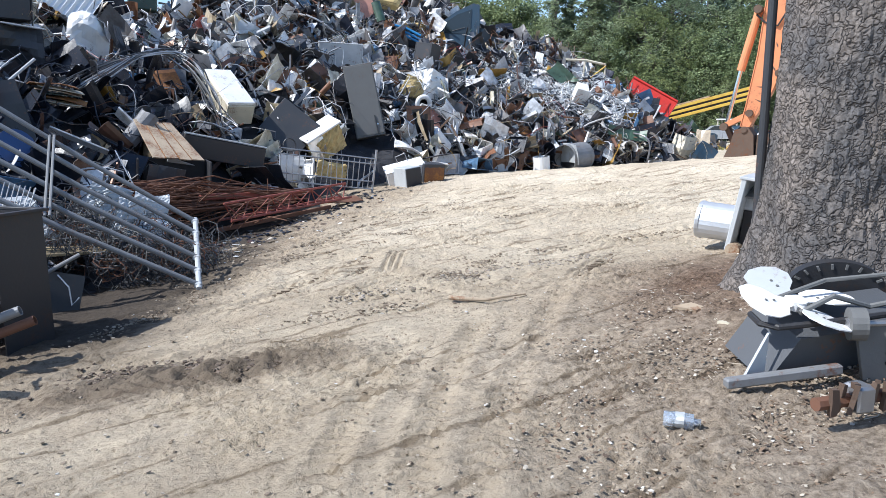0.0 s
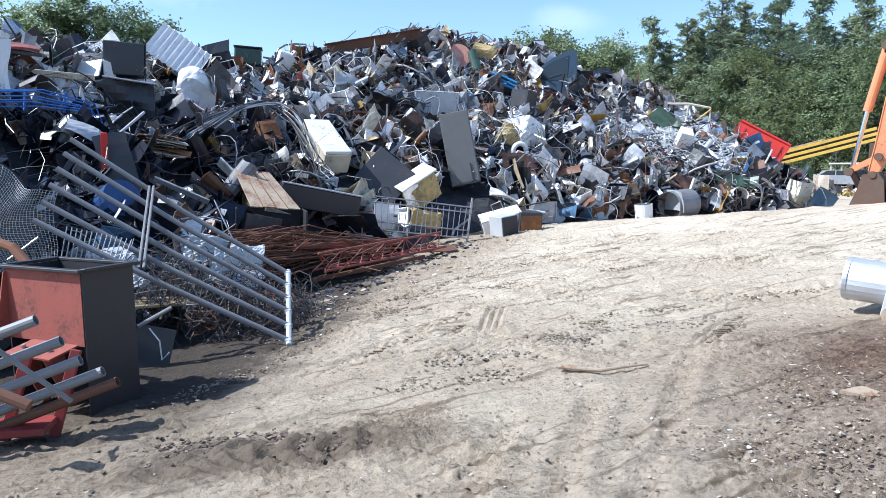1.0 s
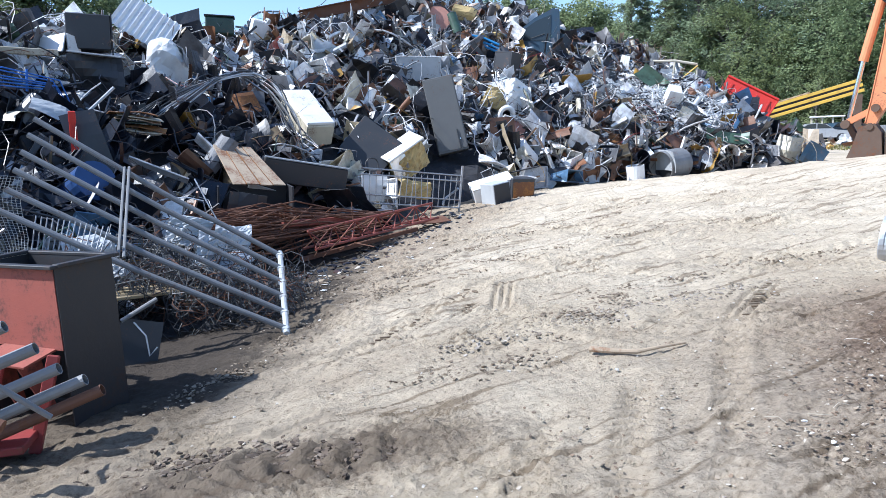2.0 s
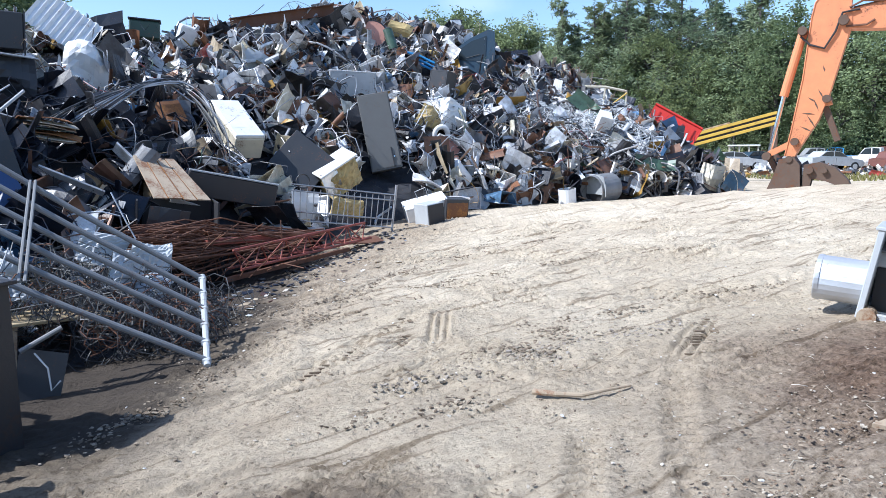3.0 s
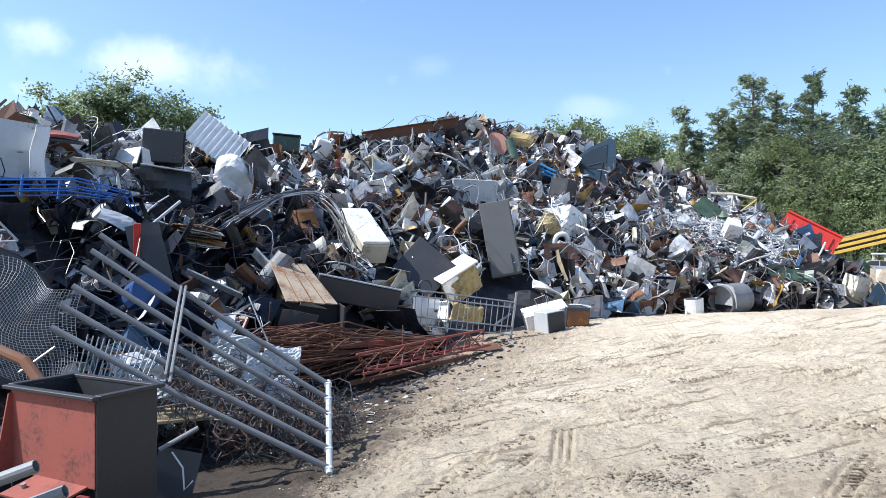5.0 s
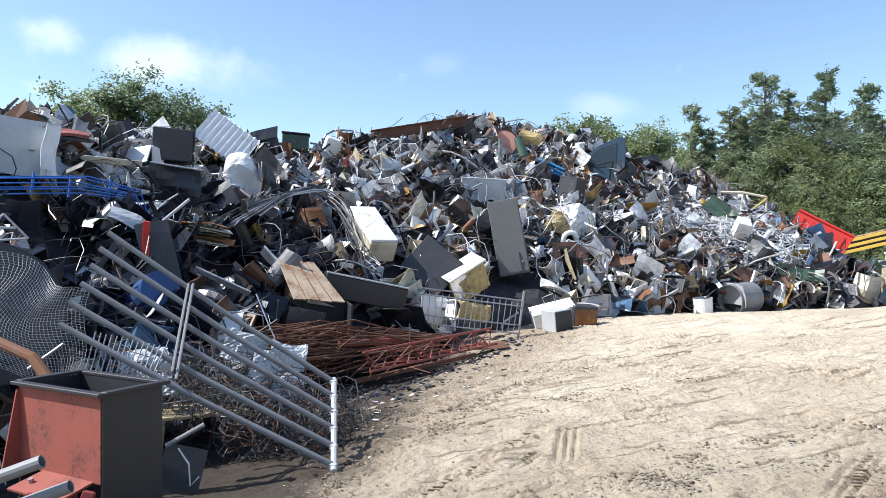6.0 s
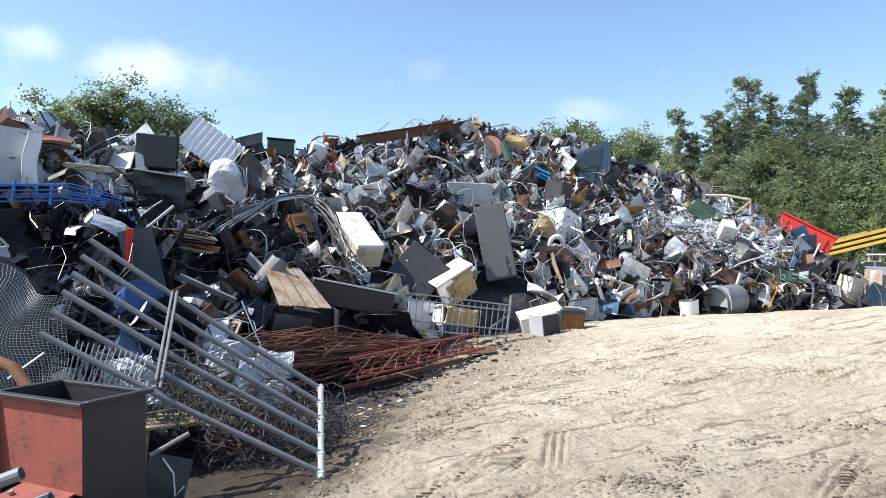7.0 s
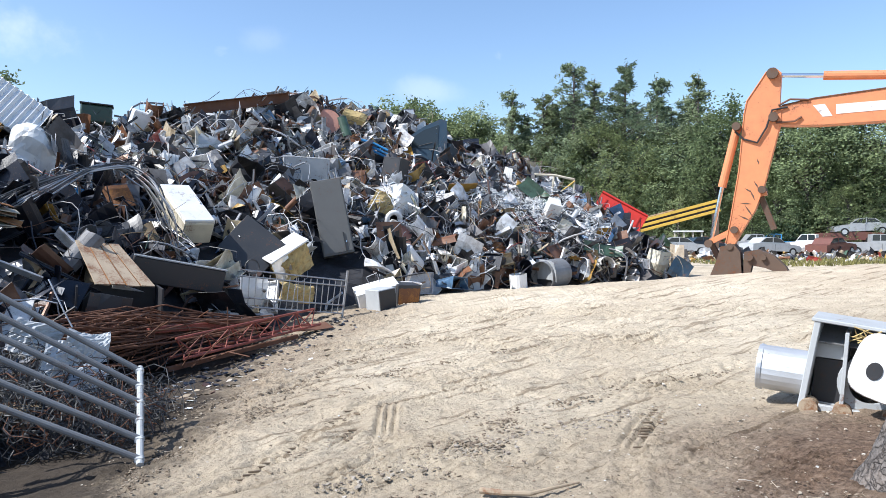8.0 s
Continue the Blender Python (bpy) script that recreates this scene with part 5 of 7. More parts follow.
bm_ = thing("steel_beam", look((-7.25, 25.0, 5.62), (-4.5, 26.72, 6.3)) @ pose(0, 0, 0, -90, 0, 0), "rust brown steel beam lying along the ridge", "beam")
L = 3.65
for x, w in ((-0.16, 0.02), (0.16, 0.02)):
    part("flange", Shape().box(pose(0, L / 2 - 0.1, x - 0.01), 0.26, L, 0.025), RUSTY, bm_)
part("web", Shape().box(pose(0, L / 2 - 0.1, -0.145), 0.02, L, 0.295), RUSTY, bm_)

co = thing("cable_reel", pose(-3.06, 27.7, 5.65, 74, 0, 15), "round reel with a brown wooden face", "reel")
part("drum", Shape().tube([(0, 0, -0.25), (0, 0, 0.0)], 0.42, 20), CHARCOAL, co)
part("face", Shape().tube([(0, 0, 0.0), (0, 0, 0.04)], 0.5, 22), PINK, co, "brownish round face")
part("rim", Shape().tube([(0.5 * math.cos(a), 0.5 * math.sin(a), 0.02) for a in np.linspace(0, 6.283, 22)], 0.035, 6), BLACK, co)

cs = thing("car_hatch", pose(0.45, 28.9, 4.15, -6, 4, -10), "dark blue car tailgate with its rear window", "car part")
part("skin", Shape().plate(I4, [(-0.95, 0), (0.85, 0), (0.86, 0.9), (0.78, 1.78), (0.55, 1.84), (-0.1, 1.5), (-0.75, 1.0), (-0.98, 0.6)], 0.16), NAVY, cs)
part("window", Shape().plate(pose(0, -0.09, 0), [(-0.72, 0.66), (0.52, 0.66), (0.5, 1.6), (-0.05, 1.38), (-0.6, 0.98)], 0.02), GLASS, cs, "dark tinted glass")
part("wiper", Shape().tube([(-0.2, -0.12, 0.74), (0.3, -0.12, 0.9)], 0.012, 5), BLACK, cs)
single("grey_fender", Shape().sheet(I4, 0.9, 0.9, 0.02, 0.12, R, 7, 6, 0.7), NAVY, "bent dark car fender", "car part", pose(1.3, 29.0, 4.1, 10, 25, -30))
bc = thing("blue_plastic_frame", pose(-1.5, 27.3, 4.55, 0, 18, 4), "bright blue broken plastic frame", "frame")
for z, w in ((0, 1.5), (0.12, 1.4), (0.26, 1.2)):
    part("slat", Shape().tube([(-w / 2, 0, z), (0, 0.03, z + 0.04), (w / 2, 0, z - 0.05)], 0.045, 7), SKYBLUE, bc)
single("yellow_sheet", Shape().sheet(I4, 0.95, 0.4, 0.01, 0.09, R, 6, 4, 0.4), FOAM, "yellowish crumpled sheet near the ridge", "sheet metal", pose(-1.2, 28.3, 4.95, -35, 5, 0))
single("yellow_foam_sheet", Shape().sheet(I4, 0.7, 0.7, 0.03, 0.16, R, 10, 9, 0.7, 0.0, 0.035), FOAM, "dirty yellow foam sheet beside the cabinet", "foam", pose(-1.0, 22.2, 2.3, -20, 20, 5))
single("white_crumpled_hood", Shape().sheet(I4, 0.95, 1.0, 0.01, 0.18, R, 11, 10, 0.8, 0.0, 0.03), WHITE, "white crumpled bonnet beside the cabinet", "sheet metal", pose(-0.35, 22.6, 2.1, -15, 8, 10))
single("yellow_foam_sheet", Shape().sheet(I4, 0.9, 0.55, 0.03, 0.12, R, 7, 6, 0.5), FOAM, "orange yellow foam scrap near the ridge", "foam", pose(-2.2, 28.5, 5.7, -10, 20, 5))

wf = thing("white_cab_frame", pose(5.3, 28.3, 2.75, 0, 6, -10), "white sheet metal cab with an open frame", "cab")
for x in (-0.8, 0.0, 0.85):
    part("post", Shape().tube([(x, 0, 0), (x * 0.9, 0.05, 0.95)], 0.04, 6), CREAM, wf)
part("top_rail", Shape().tube([(-0.75, 0.05, 0.95), (0.0, 0.05, 1.0), (0.78, 0.05, 0.9)], 0.05, 6), CREAM, wf)
part("side_sheet", Shape().sheet(pose(-0.35, 0.0, 0.0), 0.75, 0.75, 0.01, 0.1, R, 5, 5, 0.6), WHITE, wf)
part("brace", Shape().tube([(0.0, 0.0, 0.1), (0.8, 0.0, 0.85)], 0.03, 6), YELLOW, wf)

rb = thing("red_truck_bed", pose(7.9, 28.35, 2.2, -10, 30, -18), "bright red pickup truck bed tipped on its side", "truck bed")
part("side_skin", Shape().sheet(pose(0, 0, -0.6), 1.95, 1.1, 0.04, 0.02, R, 10, 4, 0.0), RED, rb)
part("top_rail", Shape().tube([(-0.97, 0, 0.52), (0.97, 0, 0.52)], 0.05, 7), RED, rb)
part("rear_rail", Shape().tube([(-0.9, 0.75, 0.62), (0.95, 0.75, 0.6)], 0.045, 7), RED, rb)
part("end_panel", Shape().box(pose(0.96, 0.38, -0.3), 0.05, 0.78, 0.85, 0.01), RED, rb)
part("bed_floor", Shape().box(pose(0, 0.4, -0.35), 1.9, 0.75, 0.04), CHARCOAL, rb)
for k in range(4):
    part("rib", Shape().box(pose(-0.72 + 0.48 * k, -0.035, -0.25), 0.05, 0.012, 0.62, 0.004), RED, rb)
single("jumbled_frame", Shape().tube([(-0.6, 0, 0), (0.2, 0, 0.9), (0.9, 0.1, 1.0)], 0.035, 6).tube([(-0.3, 0.2, 0), (0.6, 0, 0.7)], 0.03, 6).box(pose(0, 0.1, 0), 0.7, 0.5, 0.45, 0.02), CHARCOAL, "dark machine frame propping the red truck bed", "frame", pose(8.0, 28.8, 0.7, 0, 0, 30))
wr = thing("white_car_body_scrap", pose(8.2, 25.5, 0.1, 0, 10, -10), "white torn car body panels", "car part")
part("door_skin", Shape().sheet(pose(0.2, 0, 0), 0.85, 0.9, 0.02, 0.16, R, 9, 8, 0.9, 0.0, 0.02), CREAM, wr)
part("roof_skin", Shape().sheet(pose(-0.9, 0.4, 0.55, -60, 0, 0), 1.3, 0.9, 0.02, 0.1, R, 7, 6, 0.2), WHITE, wr)
part("blue_panel", Shape().sheet(pose(0.75, -0.2, 0, -20, 25, 0), 0.7, 0.8, 0.02, 0.08, R, 5, 5), NAVY, wr)
st = thing("white_car_seat_frame", pose(5.9, 25.8, 0.95, -25, -18, 20), "white moulded panel with dark openings", "panel")
part("shell", Shape().sheet(I4, 1.3, 0.6, 0.03, 0.09, R, 8, 5, -0.3), WHITE, st)
part("rim", Shape().tube([(-0.5, -0.08, 0.15), (0.1, -0.1, 0.4), (0.55, -0.06, 0.2)], 0.05, 7), LIGHT_GREY, st)

cbl = thing("cable_tangle", I4, "pale tangle of wires and cables spilling down the heap", "cables", kind="stuff")
CR = random.Random(9)
for mat, n_, lab in ((LIGHT_GREY, 110, "pale bare wire"), (WHITE, 50, "pale sheathed cable"), (CHARCOAL, 45, "dark cable")):
    s = Shape()
    for _ in range(n_):
        x, y = CR.gauss(3.9, 1.05), CR.gauss(25.8, 0.9)
        r0, k0, ph = CR.uniform(0.25, 0.95), CR.uniform(0.4, 1.4), CR.uniform(0, 6.28)
        pts = []
        for i in range(13):
            a = ph + k0 * 6.28 * i / 12
            px_, py_ = x + r0 * math.cos(a) * (1 + 0.3 * math.sin(2.3 * i)), y + 0.6 * r0 * math.sin(a)
            pts.append((px_, py_, heap_at(px_, py_) + 0.25 + 0.3 * abs(math.sin(1.3 * i + ph))))
        s.tube(pts, CR.uniform(0.008, 0.02), 5)
    part("wires", s, mat, cbl, lab)

single("brown_hopper", Shape().sheet(I4, 0.95, 0.85, 0.02, 0.14, R, 7, 6, 0.8), BROWN, "rusted brown folded sheet at the heap's foot", "sheet metal", pose(2.7, 22.9, 0.55, -20, 10, 10))
single("orange_scrap", Shape().sheet(I4, 0.6, 0.6, 0.02, 0.12, R, 6, 5, 0.8), YELLOW, "orange yellow torn sheet", "sheet metal", pose(2.35, 23.1, 0.7, -10, -20, 0))
single("pale_grey_sheet", Shape().sheet(I4, 1.0, 0.95, 0.01, 0.10, R, 7, 6, 0.4), LIGHT_GREY, "pale grey bent sheet high on the heap", "sheet metal", pose(-5.85, 21.8, 3.6, -25, 25, 15))
single("dark_funnel", Shape().pipe(I4, 0.9, 0.42, 0.02, 12, 0.2, 0.6), CHARCOAL, "dark crushed sheet metal funnel", "funnel", pose(-4.8, 21.3, 3.1, 70, 40, 20))
single("grey_flap", Shape().sheet(I4, 0.75, 0.7, 0.01, 0.06, R, 5, 5, 0.3), LIGHT_GREY, "grey torn panel at the heap's foot", "sheet metal", pose(1.55, 20.95, 0.02, -14, -14, 10))
single("dark_flap", Shape().sheet(I4, 1.1, 0.55, 0.01, 0.06, R, 5, 5, 0.3), CHARCOAL, "dark low panel at the heap's foot", "sheet metal", pose(0.75, 20.4, 0.02, -25, 4, 10))
single("bent_white_pipe", Shape().tube([(-0.4, 0, 0.25), (-0.25, -0.05, 0.05), (0.05, -0.08, 0.0), (0.3, 0, 0.18), (0.35, 0, 0.4)], 0.05, 9), LIGHT_GREY, "bent pale plastic pipe", "pipe", pose(1.2, 20.85, 0.35))
wc = thing("white_round_canister", pose(0.0, 20.7, 0.7, 30, -38, 0), "white rounded canister with a blue cap", "canister")
part("shell", Shape().tube([(0, 0, 0), (0, 0, 0.06), (0, 0, 0.6), (0, 0, 0.66)], 0.24, 18), WHITE, wc)
part("cap", Shape().tube([(0, 0, 0.66), (0, 0, 0.72)], 0.1, 12), SKYBLUE, wc, "blue cap")
pk = thing("pink_lined_box", pose(-0.45, 21.7, 1.4, -30, 20, 20), "open box with a faded pink lining", "box")
part("lining", Shape().sheet(I4, 0.7, 0.55, 0.01, 0.02, R, 4, 4), PINK, pk)
part("edge", Shape().box(pose(0, 0, 0.55), 0.72, 0.12, 0.03, 0.006).box(pose(-0.36, 0, 0), 0.03, 0.12, 0.55, 0.006), WHITE, pk)
single("white_ring", Shape().tube([(0.2 * math.cos(a), 0, 0.2 * math.sin(a)) for a in np.linspace(0, 6.283, 18)], 0.07, 8), WHITE, "white plastic ring on the heap", "ring", pose(-0.62, 21.8, 2.0, 10, 0, 20), soft=True)

# long bent pipes draped over the dark part of the heap
def rounded(points, n=6):
    """A smooth path through the points."""
    p = [Vector(q) for q in points]
    p = [p[0] * 2 - p[1]] + p + [p[-1] * 2 - p[-2]]
    out = []
    for a, b, c, d in zip(p, p[1:], p[2:], p[3:]):
        for i in range(n):
            t = i / n
            out.append(0.5 * (2 * b + (c - a) * t + (2 * a - 5 * b + 4 * c - d) * t * t + (3 * b - a - 3 * c + d) * t ** 3))
    return out + [p[-2]]


for k in range(16):
    r = random.Random(40 + k)
    o, q, e = r.uniform(-0.3, 0.3), r.uniform(-0.2, 0.2), r.uniform(-0.35, 0.35)
    path = [(-7.3 + o, 13.2 + q, 1.75 + e), (-6.75 + q, 14.3 + o, 2.45 + 0.5 * e), (-6.15 + o * 0.5, 15.9 + q, 3.0 + 0.4 * q), (-5.5 + q, 16.1 + o * 0.4, 2.7 + o * 0.5), (-5.0 + o * 0.6, 15.7 + q, 2.0 + 0.5 * e), (-4.5 + q, 15.3 + o * 0.3, 1.25 + q)]
    single("bent_conduit", Shape().tube(rounded(path[:r.choice((4, 5, 6, 6))]), r.choice((0.009, 0.012, 0.016)), 6), (STEEL, CHARCOAL, GREY)[k % 3], "long bent steel conduit draped over the scrap", "pipe", group="bent conduits")

stack = thing("stack_of_sheets", pose(-6.95, 13.2, 1.85, 0, 6, 28), "slumped stack of tan and cream flattened sheets", "sheet stack")
for k in range(7):
    part("sheet", Shape().sheet(pose(0.05 * (k % 3) - 0.05, -0.3, 0.055 * k, -86 + 3 * (k % 2), 3 * (k % 3) - 3, 5 * k - 15), 0.75, 0.5, 0.012, 0.03, R, 6, 4, 0.1), (TAN, CREAM, BROWN, GREENISH)[k % 4], stack)
single("pale_steel_plank", Shape().box(I4, 0.95, 0.14, 0.03, 0.004).box(pose(0, 0.07, 0.0), 0.95, 0.012, 0.07, 0.003), LIGHT_GREY, "pale grey steel plank lying on dark scrap", "plank", pose(-6.1, 12.1, 1.2, -35, 26, 24))
tf = thing("pale_tube_frame", I4, "bent pale metal tube frame on the scrap", "frame")
for a, b in (((-7.2, 8.4, 1.82), (-6.95, 8.55, 2.14)), ((-6.95, 8.55, 2.14), (-6.8, 8.75, 1.86)), ((-6.8, 8.75, 1.86), (-7.2, 8.4, 1.82)), ((-7.3, 8.3, 1.98), (-6.87, 8.65, 1.98))):
    part("tube", Shape().tube([a, b], 0.014, 7), LIGHT_GREY, tf)
single("pale_torn_sheet", Shape().sheet(I4, 1.0, 0.5, 0.012, 0.07, R, 9, 7, 0.3, 0.0, 0.008), LIGHT_GREY, "pale torn sheet sloping over dark scrap", "sheet metal", pose(-7.35, 11.5, 2.12, -58, 24, 34) @ Matrix.Scale(0.72, 4))
single("rust_brown_panel", Shape().sheet(I4, 0.5, 0.5, 0.014, 0.06, R, 7, 6, 0.5), BROWN, "rust brown bent panel among dark scrap", "panel", pose(-6.2, 16.6, 2.25, -20, -18, 20))
single("dark_curved_panel", Shape().sheet(I4, 0.8, 0.55, 0.014, 0.16, R, 10, 6, -0.5), CHARCOAL, "dark curved glossy panel above the tan board", "panel", pose(-5.5, 14.9, 1.45, -24, -22, 20))
single("red_crumpled_cloth", Shape().sheet(I4, 0.4, 0.3, 0.012, 0.08, R, 8, 7, 0.4, 0.0, 0.02), DEEP_RED, "crumpled dull red sheet high on the heap", "sheet metal", pose(-7.2, 18.4, 3.2, -40, 10, 20))

bl = thing("blue_tube_rack", I4, "blue tubular steel rack lying on the heap", "rack")
for k, (dz, dy) in enumerate(((0, 0), (0.1, 0.05), (0.18, 0.12), (0.05, 0.2), (0.22, 0.3), (-0.06, 0.1))):
    part("tube", Shape().tube([(-9.4, 10.0 + dy, 2.55 + dz), (-8.76, 10.69 + dy, 2.62 + dz), (-8.22, 11.4 + dy, 2.68 + dz), (-7.97, 12.4 + dy, 2.62 + dz * 0.6), (-7.9, 12.5 + dy, 2.38)], 0.012, 7), RACK_BLUE, bl)
for f in (0.15, 0.45, 0.8):
    part("rung", Shape().tube([(-8.76 + 0.8 * f, 10.69 + 1.7 * f, 2.55), (-8.76 + 0.8 * f, 10.75 + 1.7 * f, 2.9)], 0.02, 6), RACK_BLUE, bl)
rs = thing("red_steel_strip", pose(-7.05, 11.45, 1.55, 8, 2, 30), "bright red upright steel strip", "strip")
part("strip", Shape().box(I4, 0.10, 0.05, 0.62, 0.008), RED, rs)
single("dark_leaning_panel", Shape().sheet(I4, 0.5, 1.0, 0.02, 0.03, R, 4, 5), CHARCOAL, "dark panel leaning on the heap", "panel", pose(-6.75, 11.5, 1.2, -12, -12, 30))
single("blue_barrel", Shape().tube([(0, 0, 0), (0, 0, 0.05), (0, 0, 0.85), (0, 0, 0.9)], 0.29, 20), BLUE, "dark blue barrel half buried in scrap", "barrel", pose(-6.9, 10.9, 0.85, 70, 0, 60))
lp = thing("white_panel_case", pose(-9.5, 11.5, 2.95, -6, 4, 42), "large pale appliance side with a torn corner", "appliance panel")
part("skin", Shape().sheet(I4, 1.2, 0.95, 0.02, 0.03, R, 7, 6, 0.0), LIGHT_GREY, lp)
part("torn_edge", Shape().sheet(pose(0.6, -0.1, 0.0, 0, 0, 40), 0.4, 0.9, 0.01, 0.12, R, 5, 6, 0.6), WHITE, lp)
ri = thing("red_scrap_bundle", pose(-9.6, 12.6, 3.75, 0, 5, 30), "red and black bundle of flattened metal", "scrap bundle")
part("red_layer", Shape().sheet(pose(0, 0, 0.1, -80, 0, 0), 1.1, 0.6, 0.05, 0.05, R, 6, 4), RED_OXIDE, ri)
part("black_layer", Shape().sheet(pose(0, 0, 0.0, -80, 0, 0), 1.2, 0.7, 0.05, 0.06, R, 6, 4), CHARCOAL, ri)
single("cream_beam", Shape().box(I4, 1.3, 0.12, 0.12, 0.01), CREAM, "cream painted box beam", "beam", pose(-9.3, 13.6, 3.35, 0, 4, 30))
single("leaning_pole", Shape().tube([(-7.55, 12.2, 1.95), (-7.15, 12.9, 2.6)], 0.028, 8), LIGHT_GREY, "short pale pole sticking out of the heap", "pole")

# ---- gate, bin and what lies round them ----
gate = thing("farm_gate", I4, "galvanised tubular farm gate propped over the scrap", "gate")
KB, KT = Vector((-2.60, 7.47, -0.18)), Vector((-3.0, 8.62, 0.335))
LB, LT = Vector((-4.75, 6.71, 1.11)), Vector((-5.16, 7.92, 1.907))
for k in range(6):
    f = k / 5
    a, b = KB.lerp(KT, f), LB.lerp(LT, f)
    sag = Vector((0, 0, -0.03))
    part("tube", Shape().tube([a, a.lerp(b, 0.5) + sag, b], 0.028, 10), GALV, gate)
part("end_post", Shape().tube([KB + (KB - KT) * 0.06, KT + (KT - KB) * 0.04], 0.03, 10), LIGHT_GREY, gate, "paler end post with bolted clips")
mid_a, mid_b = KB.lerp(LB, 0.60), KT.lerp(LT, 0.645)
part("brace", Shape().tube([mid_a + Vector((-0.02, 0, 0.03)), mid_b + Vector((-0.02, 0, 0.03))], 0.014, 6).tube([mid_a + Vector((0.03, 0, 0.03)), mid_b + Vector((0.03, 0, 0.03))], 0.014, 6), GALV, gate)
for k in range(6):
    p = KB.lerp(KT, k / 5)
    part("clip", Shape().box(Matrix.Translation(p) @ pose(0, -0.015, -0.03), 0.075, 0.05, 0.06, 0.01), LIGHT_GREY, gate)

bn = thing("steel_hopper_bin", pose(-3.45, 5.47, -0.33, 0, 0, -18), "open steel hopper, dark outside with faded red front", "hopper")
W, D, H = 0.86, 0.46, 1.14
part("front", Shape().box(pose(-W / 2, 0.0, 0.58), W, 0.012, H - 0.58), RED_OXIDE, bn, "faded red primed front plate")
part("cheek", Shape().plate(pose(-W + 0.004, 0, 0, 0, 0, 90), [(-0.006, 0.58), (-0.006, H - 0.03), (-0.03, H - 0.03), (-0.13, 0.58)], 0.012), RED_OXIDE, bn, "red side cheek of the hopper front")
part("side", Shape().box(pose(0.006, D / 2, 0), 0.012, D, H), BLACK, bn)
part("side", Shape().box(pose(-W - 0.006, D / 2, 0), 0.012, D, H), BLACK, bn)
part("back", Shape().box(pose(-W / 2, D, 0), W, 0.012, H), BLACK, bn)
part("floor_plate", Shape().box(pose(-W / 2, D / 2, 0.58), W - 0.02, D - 0.03, 0.012), RUSTY, bn)
rim = Shape()
for m, a, b in ((pose(-W / 2, -0.02, H), W + 0.08, 0.06), (pose(-W / 2, D + 0.02, H), W + 0.08, 0.06), (pose(0.02, D / 2, H + 0.004), 0.06, D), (pose(-W - 0.02, D / 2, H + 0.004), 0.06, D)):
    rim.box(m, a, b, 0.025, 0.004)
part("rim", rim, BLACK, bn)
part("bracket", Shape().box(pose(-0.33, -0.12, 0.55, 12, 0, 0), 0.52, 0.26, 0.014), RED_OXIDE, bn)
for x in (-0.5, -0.2):
    part("gusset", Shape().plate(pose(x, -0.02, 0, 0, 0, 90), [(0.06, 0.1), (-0.02, 0.54), (-0.2, 0.54), (0.0, 0.1)], 0.02), RED_OXIDE, bn)
    part("bolt", Shape().tube([(x, -0.14, 0.55), (x, -0.15, 0.585)], 0.018, 6), STEEL, bn)

rk = thing("steel_tube_frame", Matrix.Translation((0.05, -0.15, -0.31)) @ Matrix.Scale(1.2, 4), "grey steel tube frame lying in front of the hopper", "frame")
for (x, y, z), ln, mat in (((-2.98, 4.0, 0.86), 2.2, GALV), ((-2.81, 4.13, 0.76), 2.2, GALV), ((-2.72, 4.2, 0.63), 2.0, GALV), ((-2.65, 4.25, 0.51), 1.9, GALV), ((-2.56, 4.31, 0.43), 1.8, GALV), ((-2.5, 4.35, 0.36), 1.7, RUSTY)):
    e = Vector((x, y, z))
    part("tube", Shape().pipe(look(e, e + Vector((-0.92, -0.24, -0.34))) @ pose(0, 0, 0, 180, 0, 0), ln, 0.03, 0.005, 12), mat, rk)
part("diagonal", Shape().tube([(-2.94, 3.65, 0.92), (-2.72, 3.83, 0.62), (-2.52, 3.97, 0.37)], 0.014, 7), GALV, rk)
part("cross_tube", Shape().tube([(-2.93, 3.66, 0.6), (-2.56, 3.72, 0.43)], 0.03, 10), RUSTY, rk)
part("rack_post", Shape().box(pose(-3.0, 3.9, -0.3), 0.05, 0.05, 0.62, 0.004), RUSTY, rk)
part("rack_rail", Shape().box(pose(-3.3, 3.82, 0.27, 0, 0, 14), 0.7, 0.04, 0.04, 0.004), RUSTY, rk)
part("rack_rail", Shape().box(pose(-3.3, 3.82, -0.02, 0, 0, 14), 0.7, 0.04, 0.04, 0.004), RUSTY, rk)
rf = thing("red_machine_frame", pose(-3.55, 4.95, -0.3, 0, 0, 18), "dark red machine frame in front of the hopper", "frame")
part("base", Shape().box(pose(-0.3, 0, 0.1), 0.9, 0.3, 0.05, 0.006), DEEP_RED, rf)
for x in (-0.6, -0.2, 0.12):
    part("strut", Shape().box(pose(x, 0.1, 0.0, -12, 14, 0), 0.07, 0.05, 0.62, 0.006), DEEP_RED, rf)

tank = thing("dark_oil_tank", pose(-6.8, 8.0, 0.2, 80, 0, 50), "large dark cylindrical tank among the scrap", "tank")
part("shell", Shape().tube([(0, 0.75, -0.9), (0, 0.75, -0.85), (0, 0.75, 0.85), (0, 0.75, 0.9)], 0.72, 26), CHARCOAL, tank)
part("end_ring", Shape().tube([(0.73 * math.cos(a), 0.75 + 0.73 * math.sin(a), 0.85) for a in np.linspace(0, 6.283, 26)], 0.02, 6), BLACK, tank)

